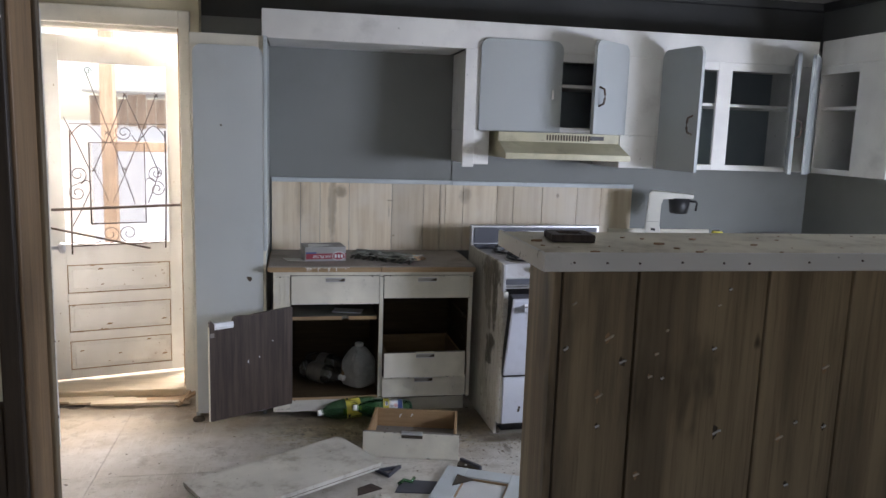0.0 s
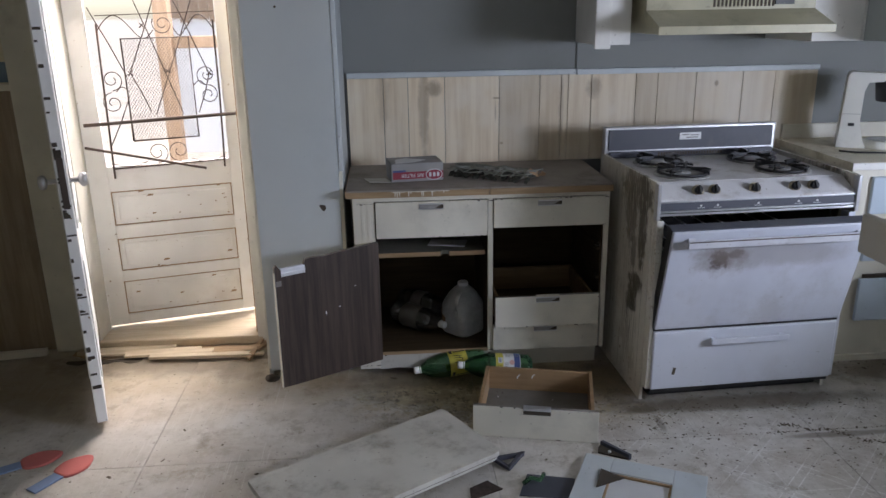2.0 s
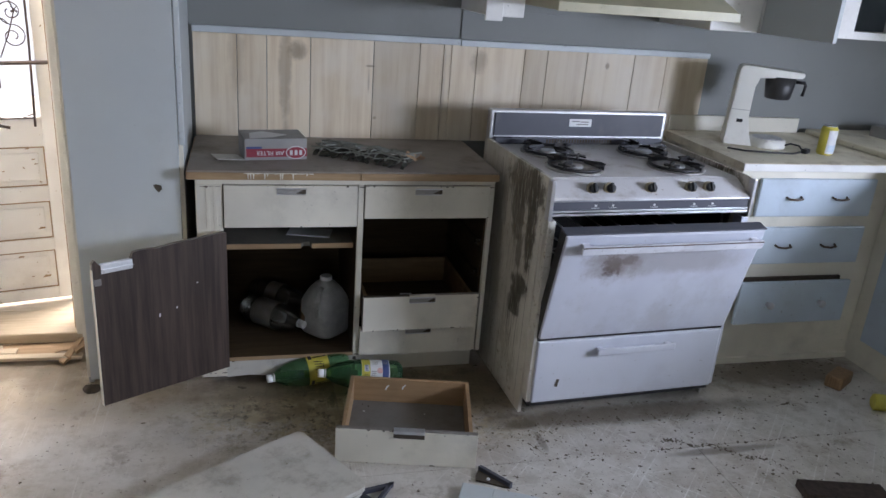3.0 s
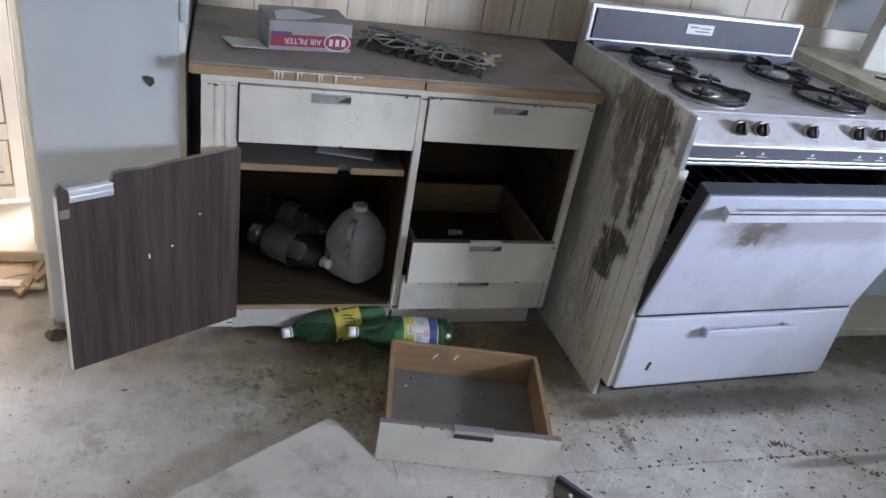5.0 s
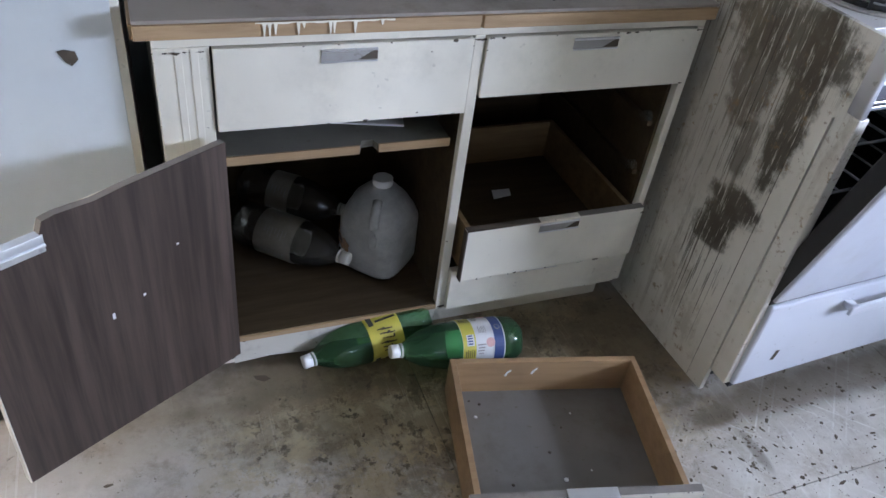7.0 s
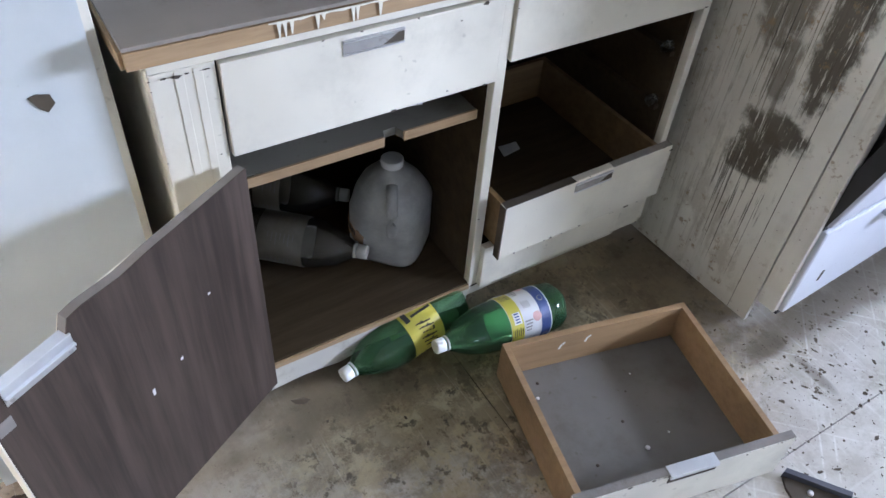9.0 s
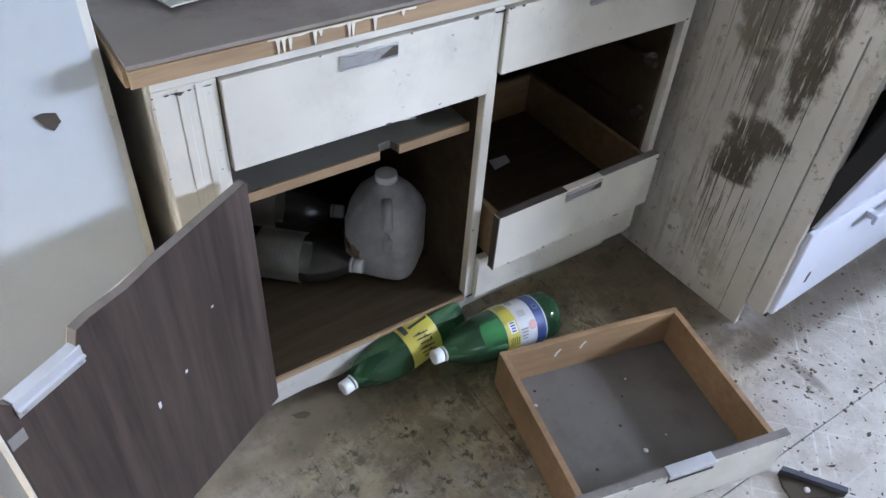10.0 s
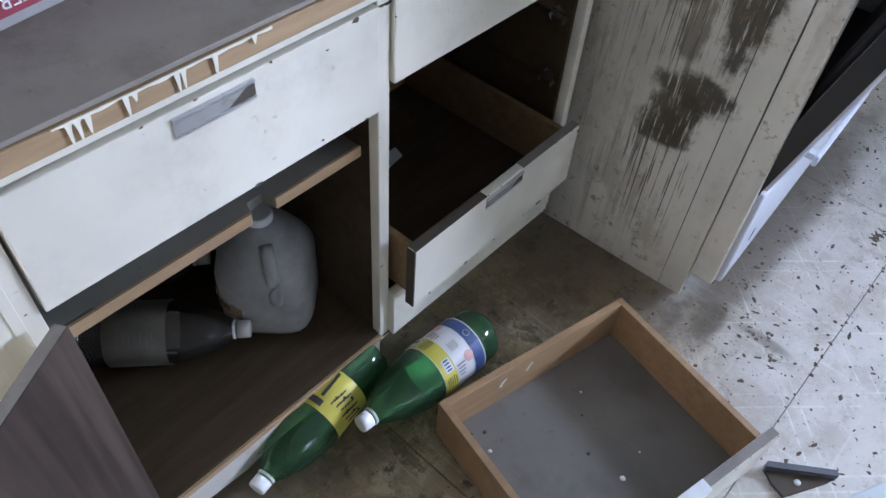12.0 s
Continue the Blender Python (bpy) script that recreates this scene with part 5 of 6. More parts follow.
def leaf_mesh(s):
    b = bm_new()
    pts = []
    for k in range(14):
        a = 2 * math.pi * k / 14
        r = s * (0.55 + 0.45 * abs(math.sin(2.5 * a)))
        pts.append((r * math.cos(a), 0.7 * r * math.sin(a)))
    slab(b, pts, 0, 0.0012)
    for v in b.verts:
        v.co.z += 0.25 * v.co.x * v.co.x / s + 0.006 * math.sin(40 * v.co.y)
    return b


whole("dry_leaf", leaf_mesh(0.035), LEAFDRY, "curled brown dry leaf beside the netting", "leaf", pose(0.675, 4.03, 0.850, 35, 20, 30), "leaves")
whole("dry_leaf", leaf_mesh(0.025), LEAFDRY, "curled brown dry leaf beside the netting", "leaf", pose(0.72, 4.05, 0.838, -20, 35, 80), "leaves")


# ---- inside the cabinet ----
def jug_shape(a, r, z):
    """A rounded square plan, growing round towards the neck."""
    k = 0.0 if z > 0.185 else min(1, (0.185 - z) / 0.05)
    p = 4.0
    q = (abs(math.cos(a)) ** p + abs(math.sin(a)) ** p) ** (-1 / p)
    f = 1 + k * (q - 1)
    return Vector((r * f * math.cos(a), r * f * math.sin(a), z))


jug = thing("water_jug", pose(0.378, 4.092, 0.113, 0, 0, -48) @ Matrix.Diagonal((1.115, 1.115, 0.945, 1)), "empty milky plastic gallon jug with moulded handle", "jug")
b = lathe(bm_new(), [(0.055, 0.0), (0.068, 0.006), (0.072, 0.02), (0.073, 0.14), (0.070, 0.165), (0.058, 0.195), (0.036, 0.222), (0.020, 0.232), (0.018, 0.245)], 36, None, jug_shape)
part("body", b, MILKY, jug)
hx, hy = math.cos(radians(-70)), math.sin(radians(-70))
b = tube(bm_new(), [(r * hx, r * hy, z) for r, z in ((0.040, 0.214), (0.058, 0.206), (0.071, 0.190), (0.077, 0.165), (0.077, 0.135), (0.072, 0.108), (0.058, 0.092))], 0.0105, 12)
part("jug_handle", b, MILKY, jug)
b = lathe(bm_new(), [(0.0205, 0.236), (0.0215, 0.238), (0.0215, 0.252), (0.019, 0.254)], 20)
part("cap", b, CAPWHITE, jug)
def jug_patch(a0, a1, z0, z1, slant, r, name, mat, label=""):
    """A torn label that follows the jug's rounded side."""
    b = bm_new()
    n = 8
    rows = []
    for i in range(n + 1):
        a = radians(a0 + (a1 - a0) * i / n)
        rag = 0.004 * math.sin(i * 2.3)
        rows.append([b.verts.new(jug_shape(a, q, z + slant * i / n + rag)) for q in (r, r + 0.0006) for z in (z0, z1)])
    for p, q in zip(rows, rows[1:]):
        b.faces.new((p[2], q[2], q[3], p[3]))
        b.faces.new((p[0], p[1], q[1], q[0]))
        b.faces.new((p[1], p[3], q[3], q[1]))
        b.faces.new((p[0], q[0], q[2], p[2]))
    return part(name, b, mat, jug, label)


jug_patch(-146, -112, 0.085, 0.118, -0.035, 0.0733, "jug_label", LEAFDRY, "torn orange label")
jug_patch(-138, -124, 0.092, 0.106, -0.014, 0.0741, "label_print", SOILSHADE)
jug_patch(-112, -109, 0.045, 0.075, 0.0, 0.0737, "label_edge", PALELABEL)

BOTTLE = [(0.030, 0.0), (0.045, 0.004), (0.053, 0.018), (0.0545, 0.04), (0.0545, 0.175), (0.052, 0.20), (0.040, 0.245), (0.024, 0.275), (0.0145, 0.290), (0.0135, 0.312)]


def bottle(name, m, mat, label, band, length=1.0, group=""):
    """A two-litre bottle, its base at z 0, its cap on top."""
    t = thing(name, m, label, "bottle", group)
    prof = [(r, z * length) for r, z in BOTTLE]
    b = lathe(bm_new(), prof, 32, None, lambda a, r, z: Vector((r * math.cos(a) * (1 - (0.10 * abs(math.sin(2.5 * a)) if z < 0.012 else 0)), r * math.sin(a) * (1 - (0.10 * abs(math.sin(2.5 * a)) if z < 0.012 else 0)), z)))
    part("body", b, mat, t)
    h = 0.312 * length
    b = lathe(bm_new(), [(0.0155, h - 0.018), (0.0155, h - 0.001), (0.0145, h + 0.003)], 18)
    part("cap", b, CAPWHITE, t)
    part("neck_ring", lathe(bm_new(), [(0.0165, h - 0.026), (0.0165, h - 0.021)], 18), CAPWHITE, t)
    z0, z1, lm = band
    sl = part("sleeve", lathe(bm_new(), [(0.0549, z0), (0.0553, z0 + 0.001), (0.0553, z1 - 0.001), (0.0549, z1)], 32, ends=False), lm, t)
    return t, sl


def wrap_patch(parent, mat, a0, a1, z0, z1, r=0.0557, name="label_patch"):
    b = bm_new()
    n = max(8, int((a1 - a0) / 8))
    ring = [[b.verts.new((q * math.cos(radians(a0 + (a1 - a0) * i / n)), q * math.sin(radians(a0 + (a1 - a0) * i / n)), z)) for z in (z0, z1)] for q in (r, r + 0.0006) for i in range(n + 1)]
    lo, hi = ring[:n + 1], ring[n + 1:]
    for i in range(n):
        b.faces.new((hi[i][0], hi[i + 1][0], hi[i + 1][1], hi[i][1]))
        b.faces.new((lo[i][0], lo[i][1], lo[i + 1][1], lo[i + 1][0]))
    return part(name, b, mat, parent)


def lying(cap, base, r=0.0545, spin=0):
    """The pose of a bottle that lies from its base to its cap."""
    base, cap = Vector(base), Vector(cap)
    d = cap - base
    return Matrix.Translation(base) @ d.to_track_quat("Z", "Y").to_matrix().to_4x4() @ pose(0, 0, 0, 0, 0, spin)


g1, s1 = bottle("soda_bottle", lying((0.146, 3.862, 0.036), (0.452, 3.915, 0.058)), GREENPET, "green plastic soda bottle with a yellow label, lying on the floor", (0.085, 0.165, YELLOWLABEL), group="soda bottles")
for a in (0, 120, 240):
    for k in range(6):  # slanting script strokes, thick and thin
        for q in range(4):
            wrap_patch(s1, SOILSHADE, a + 11 * k + 1.5 * q, a + 11 * k + 1.5 * q + 2.6, 0.104 + 0.008 * q + 0.003 * (k % 2), 0.113 + 0.008 * q + 0.003 * (k % 3))
        wrap_patch(s1, NETGREEN, a + 11 * k + 2, a + 11 * k + 8, 0.106 + 0.010 * (k % 3), 0.110 + 0.010 * (k % 3), 0.0561)
    wrap_patch(s1, NETGREEN, a + 74, a + 104, 0.146, 0.158)
    wrap_patch(s1, NETGREEN, a + 80, a + 86, 0.090, 0.140)
g2, s2 = bottle("soda_bottle", lying((0.333, 3.806, 0.080), (0.640, 3.797, 0.058)), GREENPET, "green plastic soda bottle with pale and navy label, propped up", (0.055, 0.160, PALELABEL), group="soda bottles")
wrap_patch(s2, YELLOWLABEL, 0, 359.9, 0.128, 0.159)
wrap_patch(s2, BLUELABEL, 0, 359.9, 0.058, 0.082)
PINKPRINT = paint("pink_print", (0.62, 0.36, 0.33), amount=0.3, scale=20, spots=0, rough=0.45)


def round_patch(parent, mat, a0, z0, size, r, name="label_patch"):
    """A round print that follows the bottle's side."""
    b = bm_new()
    rim = [b.verts.new((q * math.cos(radians(a0) + size * math.cos(k * math.pi / 8) / q), q * math.sin(radians(a0) + size * math.cos(k * math.pi / 8) / q), z0 + size * math.sin(k * math.pi / 8))) for q in (r + 0.0006,) for k in range(16)]
    mid = b.verts.new(((r + 0.0012) * math.cos(radians(a0)), (r + 0.0012) * math.sin(radians(a0)), z0))
    for k in range(16):
        b.faces.new((rim[k], rim[(k + 1) % 16], mid))
    return part(name, b, mat, parent)


for a in (10, 100, 190, 280):
    round_patch(s2, PINKPRINT, a + 34, 0.092, 0.011, 0.0558)
    round_patch(s2, BOXGREY, a + 70, 0.070, 0.007, 0.0566)
    round_patch(s2, BLUELABEL, a + 70, 0.070, 0.0052, 0.0574)
    wrap_patch(s2, PALELABEL, a + 30, a + 56, 0.132, 0.150, 0.0564)
    for k in range(4):
        wrap_patch(s2, BLUELABEL, a + 33 + 6 * k, a + 36 + 6 * k, 0.136, 0.147, 0.0571)
        wrap_patch(s2, BOXGREY, a + 8 + 7 * k, a + 11 + 7 * k, 0.110 - 0.002 * k, 0.122 + 0.002 * (k % 2), 0.0562)
    for k in range(5):
        wrap_patch(s2, NETGREEN, a + 2, a + 18 + 3 * (k % 2), 0.132 + 0.005 * k, 0.1335 + 0.005 * k, 0.0564)
        wrap_patch(s2, BOXGREY, a + 58, a + 76 - 3 * (k % 2), 0.100 + 0.004 * k, 0.1014 + 0.004 * k, 0.0564)
wrap_patch(s2, PALELABEL, 0, 359.9, 0.0555, 0.058)
g3, s3 = bottle("clear_bottle", lying((0.297, 4.033, 0.166), (0.069, 4.238, 0.168)), CLEARPET, "clear empty plastic bottle lying in the cabinet", (0.07, 0.17, FROSTED), 0.95, "clear bottles")
g4, s4 = bottle("clear_bottle", lying((0.30, 4.25, 0.168), (0.10, 4.40, 0.168)), CLEARPET, "clear empty plastic bottle lying at the back of the cabinet", (0.09, 0.15, FROSTED), 0.95, "clear bottles")
for sl in (s3, s4):
    for a in range(0, 360, 60):
        for k in range(7):
            wrap_patch(sl, BOXGREY, a + 6, a + 20 + 6 * (k % 3), 0.095 + 0.009 * k, 0.0965 + 0.009 * k, 0.0558)
b = box(0, 0.16, 0, 0.09, 0, 0.004, 0.001)
whole("paper_sheet", b, PALELABEL, "flat pale paper on the cabinet shelf", "paper", pose(0.22, 4.02, 0.549, 0, 0, -14))


# ---- drawer lying on the floor ----
fd = thing("loose_drawer", pose(0.343, 3.381, 0.0, 0, 0, -13.0), "cream-fronted wooden drawer lying on the floor", "drawer")
part("drawer_front", box(0, 0.457, -0.004, 0.014, 0, 0.125, 0.002), CREAM, fd)
dw, dd, dh = 0.425, 0.362, 0.108
part("side", box(0.014, 0.027, 0.014, dd, 0.004, dh, 0.001), PLY, fd)
part("side", box(0.430, 0.443, 0.014, dd, 0.004, dh, 0.001), PLY, fd)
part("back", box(0.027, 0.430, dd - 0.014, dd, 0.004, dh, 0.001), PLY, fd)
part("bottom", box(0.027, 0.430, 0.014, dd - 0.014, 0.008, 0.014), DRAWERFLOOR, fd)
part("front_edge", box(0.001, 0.456, -0.003, 0.013, 0.1252, 0.1262), BROKEN, fd)
b = bx(bm_new(), 0.185, 0.285, -0.009, 0.014, 0.1264, 0.1284, 0.0006)
bx(b, 0.185, 0.285, -0.009, -0.006, 0.118, 0.1264)
part("pull", b, ALU, fd, "bright metal edge pull")
# again a dark plate for the shade under the pull
part("finger_slot_shade", box(0.185, 0.285, -0.0055, -0.0035, 0.100, 0.118), SOILSHADE, fd)
edge_chips(fd, 0.0, 0.457, -0.004, 0.0, 0.125, 40, 12)
rnd = random.Random(21)
for i in range(9):
    s = 0.0018 + 0.0042 * rnd.random()
    b = lathe(bm_new(), [(s * 0.6, 0), (s, s * 0.3), (s * 0.5, s * 0.7)], 7)
    whole("crumb", b, PALELABEL if i % 2 else SOILSHADE, "small crumb of debris in the loose drawer", "debris", Matrix.Translation((0.343, 3.381, 0.0)) @ pose(0, 0, 0, 0, 0, -13) @ pose(0.05 + 0.3 * rnd.random(), 0.10 + 0.22 * rnd.random(), 0.014, 0, 0, 90 * rnd.random()), "crumbs")
for x, z in ((0.14, 0.075), (0.20, 0.08)):
    b = bm_new()
    slab(b, [(x, z), (x + 0.004, z + 0.012), (x + 0.013, z + 0.020), (x + 0.015, z + 0.016), (x + 0.008, z + 0.008), (x + 0.005, z - 0.002)], 0, 0.0008, Matrix.Translation((0, dd - 0.0142, -0.01)) @ UPRIGHT)
    part("paint_splash", b, CAPWHITE, fd)


# ---- stove ----
st = thing("gas_stove", pose(1.040, 3.580, 0.0, 0, 0, 3.0), "grimy white gas range with its oven door hanging ajar", "stove")
SW, SD = 0.795, 0.60
SIDE = Matrix(((0, 0, 1, 0), (1, 0, 0, 0), (0, 1, 0, 0), (0, 0, 0, 1)))  # an outline's x, y become y, z
OUT = [(0.0, 0.0), (0.05, 0.0), (SD, 0.01), (SD, 0.902), (-0.03, 0.902), (-0.05, 0.89), (-0.05, 0.76), (0.0, 0.74)]
part("side_panel", slab(bm_new(), OUT, 0, 0.012, SIDE), STOVESIDE, st, "cream side panel with greasy brown drips")
part("side_panel", slab(bm_new(), OUT, SW - 0.012, SW, SIDE), STOVESIDE, st)
part("front_post", box(0.002, 0.030, -0.050, -0.002, 0.072, 0.76, 0.003), STOVESIDE, st)
part("front_post", box(SW - 0.030, SW - 0.002, -0.050, -0.002, 0.072, 0.76, 0.003), ENAMEL, st)
# black strip set into the oven door's gap to draw its shade
part("gap_strip", box(0.030, SW - 0.030, -0.012, 0.04, 0.318, 0.340), BLACK, st)
part("back_panel", box(0.012, SW - 0.012, SD - 0.01, SD, 0.028, 0.88), BLACK, st)
part("base", box(0.05, SW - 0.02, 0.03, SD - 0.02, 0.0, 0.07), BLACK, st)
for c in ((0.040, 0.052, 0.04, 0.52, 0.33, 0.78), (SW - 0.052, SW - 0.040, 0.04, 0.52, 0.33, 0.78), (0.052, SW - 0.052, 0.04, 0.52, 0.33, 0.342),
          (0.052, SW - 0.052, 0.04, 0.52, 0.768, 0.78), (0.052, SW - 0.052, 0.508, 0.52, 0.342, 0.768)):
    part("oven_wall", box(*c), BLACK, st)
for z in (0.50, 0.62):
    rack = part("oven_rack", tube(bm_new(), [(0.054, 0.06, z), (SW - 0.054, 0.06, z)], 0.004, 5), CHROME, st)
    for k in range(9):
        part("rack_bar", tube(bm_new(), [(0.06 + 0.084 * k, 0.06, z), (0.06 + 0.084 * k, 0.49, z)], 0.003, 5), CHROME, rack)
part("cooktop", box(0.012, SW - 0.012, 0.045, SD - 0.045, 0.872, 0.884, 0.003), COOKTOP, st)
b = bm_new()
slab(b, [(-0.046, 0.832), (-0.040, 0.838), (0.035, 0.878), (0.048, 0.883), (0.048, 0.830)], 0.012, SW - 0.012, SIDE)
part("control_ledge", b, COOKTOP, st)
part("control_strip", box(0.012, SW - 0.012, -0.046, -0.004, 0.796, 0.826, 0.001), DARKSTRIP, st)
for z in (0.826, 0.789):
    part("chrome_trim", box(0.012, SW - 0.012, -0.050, -0.004, z, z + 0.006, 0.001), CHROME, st)
part("chrome_trim", box(0.012, SW - 0.012, -0.048, -0.004, 0.776, 0.784, 0.001), CHROME, st)
part("chrome_corner", box(-0.003, 0.012, -0.054, -0.022, 0.762, 0.900, 0.003), CHROME, st)
part("chrome_corner", box(SW - 0.012, SW + 0.003, -0.054, -0.022, 0.762, 0.900, 0.003), CHROME, st)
for x in (0.170, 0.235, 0.395, 0.555, 0.630):
    m = Matrix.Translation((x, -0.006, 0.857)) @ pose(0, 0, 0, 62)
    k = part("knob", lathe(bm_new(), [(0.0235, 0.0), (0.0235, 0.006), (0.020, 0.010)], 20, m), BRASS, st, "black knob on a dull metal ring")
    b = lathe(bm_new(), [(0.016, 0.007), (0.0145, 0.022), (0.012, 0.024)], 18, m)
    bx(b, -0.004, 0.004, -0.016, 0.016, 0.012, 0.030, 0.001, m)
    part("knob_grip", b, BLACK, k)
    lab = box(x - 0.015, x + 0.015, -0.0472, -0.046, 0.802, 0.8038)
    bx(lab, x - 0.004, x + 0.004, -0.0472, -0.046, 0.808, 0.8145)
    part("print_mark", lab, PALELABEL, st)
for cx, cy in ((0.185, 0.17), (0.185, 0.40), (0.605, 0.17), (0.605, 0.40)):
    bowl = part("drip_bowl", lathe(bm_new(), [(0.105, 0.8575), (0.108, 0.862), (0.098, 0.862), (0.06, 0.859), (0.03, 0.859)], 28, Matrix.Translation((cx, cy, 0.0265))), BOWLMETAL, st, "stained metal drip bowl")
    part("burner_head", lathe(bm_new(), [(0.03, 0.859), (0.034, 0.864), (0.032, 0.869), (0.02, 0.871)], 18, Matrix.Translation((cx, cy, 0.0265))), ALU, bowl)
    g = bm_new()
    rot = 17 + 40 * (cx * 10 + cy * 7)
    tube(g, [(cx + 0.094 * math.cos(a * math.pi / 12), cy + 0.094 * math.sin(a * math.pi / 12), 0.8935) for a in range(25)], 0.0055, 6)
    for k in range(4):
        fm = Matrix.Translation((cx, cy, 0.8935)) @ pose(0, 0, 0, 0, 0, rot + 90 * k + 9 * math.sin(5 * k + 30 * cx))
        slab(g, [(0.030, 0.012), (0.072, 0.006), (0.104, -0.004), (0.104, 0.022), (0.088, 0.026), (0.030, 0.022)], -0.003, 0.003, fm @ UPRIGHT)
        slab(g, [(0.070, -0.030), (0.104, -0.022), (0.104, 0.022), (0.070, 0.030), (0.086, 0.0)], 0.012, 0.018, fm)
    part("pan_grate", g, GRATE, st, "black cast pan grate, crusted and crooked", Matrix.Translation((0.004 * math.sin(40 * cx), 0.003, 0.0015)))
bg = part("backguard", box(0.0, SW, SD - 0.035, SD, 0.845, 1.018, 0.006), CHROME, st, "metal-framed dark backguard")
part("backguard_panel", box(0.018, SW - 0.018, SD - 0.041, SD - 0.035, 0.916, 1.006, 0.002), DARKSTRIP, bg)
badge = part("badge", box(0.34, 0.44, SD - 0.044, SD - 0.041, 0.955, 0.986, 0.001), PALELABEL, bg, "small pale maker's plate")
for x0, x1, z in ((0.352, 0.385, 0.974), (0.390, 0.428, 0.972), (0.372, 0.425, 0.962)):
    part("print_mark", box(x0, x1, SD - 0.0448, SD - 0.0438, z, z + 0.005), BOXGREY, badge)
for k in range(24):
    part("vent_slot", box(0.24 + 0.0125 * k, 0.247 + 0.0125 * k, SD - 0.060, SD - 0.040, 0.890, 0.906), SOILSHADE, bg)
part("vent_strip", box(0.02, SW - 0.02, SD - 0.058, SD - 0.036, 0.885, 0.910, 0.003), DARKSTRIP, bg)
# storage drawer
# added black strips: dark lines of shade above and below the drawer
part("gap_strip", box(0.016, 0.779, -0.052, -0.006, 0.3182, 0.3345), BLACK, st)
part("foot_gap_strip", box(0.022, 0.771, -0.050, -0.006, 0.056, 0.0718), BLACK, st)
dr = part("storage_drawer", box(0.018, 0.775, -0.062, -0.006, 0.072, 0.318, 0.006), ENAMEL, st)
b = box(0.24, 0.56, -0.094, -0.084, 0.262, 0.288, 0.004)
bx(b, 0.25, 0.27, -0.086, -0.062, 0.268, 0.282)
bx(b, 0.53, 0.55, -0.086, -0.062, 0.268, 0.282)
part("handle", b, ENAMEL, dr)
b = box(0, 0.012, -0.0005, 0, 0, 0.03)
part("paint_chip", b, SOILSHADE, dr, m=pose(0.10, -0.0624, 0.135, 0, 12, 0))
# oven door, hinged below
od = part("oven_door", box(0.0, 0.765, -0.036, 0.010, 0.0, 0.434, 0.007), SCORCHED, st, "white oven door ajar with a brown scorch", pose(0.016, -0.026, 0.336, 14, 0, 0))
part("inner_liner", box(0.03, 0.735, 0.010, 0.030, 0.02, 0.40, 0.008), BLACK, od)
part("side_edge", box(-0.003, 0.0005, -0.028, 0.010, 0.004, 0.434, 0.001), BLACK, od)
part("top_cap", box(-0.003, 0.768, -0.034, 0.012, 0.4345, 0.440, 0.002), DARKSTRIP, od)
b = box(0.05, 0.745, -0.070, -0.060, 0.380, 0.412, 0.003)
bx(b, 0.06, 0.085, -0.062, -0.034, 0.386, 0.406)
bx(b, 0.71, 0.735, -0.062, -0.034, 0.386, 0.406)
part("handle", b, BARGREY, od, "flat grey bar handle")
part("handle_groove", box(0.052, 0.743, -0.0712, -0.0698, 0.4065, 0.4105), IRON, od)


# ---- drawer unit and worktop beyond the stove ----
rc = thing("drawer_unit", (1.97, 3.84, 0), "cream drawer unit with light blue drawer fronts", "cabinet")
part("body", box(0, 0.73, 0.02, 0.60, 0.0, 0.868), CREAM, rc)
part("face_frame", box(0, 0.73, 0.0, 0.02, 0.0, 0.868, 0.002), CREAM, rc)
part("floor_strip", box(0, 0.73, -0.012, 0.0, 0.0, 0.03, 0.003), CREAM, rc)


def bow_handle(parent, x, y, z):
    return part("handle", tube(bm_new(), [(x - 0.035, y, z), (x - 0.03, y - 0.018, z - 0.004), (x, y - 0.024, z - 0.006), (x + 0.03, y - 0.018, z - 0.004), (x + 0.035, y, z)], 0.0045, 7), IRON, parent, "dark bow handle")


for z0, z1 in ((0.675, 0.833), (0.468, 0.628)):
    d = part("drawer_front", box(0.088, 0.64, -0.018, 0.0, z0, z1, 0.004), LIGHTBLUE, rc, "light blue drawer front")
    for x in (0.25, 0.47):
        bow_handle(d, x, -0.018, (z0 + z1) / 2 + 0.004)
d = part("open_drawer", box(0.074, 0.612, -0.050, -0.032, 0.208, 0.398, 0.004), LIGHTBLUE, rc, "light blue drawer slid slightly open, knobs worn")
part("side", box(0.10, 0.112, -0.032, 0.0, 0.23, 0.385), PLYDARK, d)
part("side", box(0.586, 0.598, -0.032, 0.0, 0.23, 0.385), PLYDARK, d)
# dark sheet behind the front in place of the gap's shade
part("drawer_gap_shade", box(0.112, 0.586, -0.012, -0.001, 0.23, 0.405), SOILSHADE, d)
for x in (0.22, 0.475):
    b = lathe(bm_new(), [(0.010, 0), (0.009, 0.012), (0.016, 0.018), (0.015, 0.026), (0.008, 0.029)], 16, Matrix.Translation((x, -0.050, 0.30)) @ pose(0, 0, 0, 90))
    part("knob", b, BARGREY, d, "small grey knob")
sink_unit = thing("sink_unit", (2.70, 1.46, 0), "cream base cabinet run under the window", "cabinet")
part("body", box(0.02, 0.65, 0, 2.98, 0, 0.868), CREAM, sink_unit)
part("face_frame", box(0.0, 0.02, 0, 2.38, 0.0, 0.868, 0.002), CREAM, sink_unit)
for y in (0.15, 0.75, 1.35, 1.85):
    part("cabinet_door", box(-0.016, 0.0, y, y + 0.45, 0.12, 0.80, 0.004), LIGHTBLUE, sink_unit)
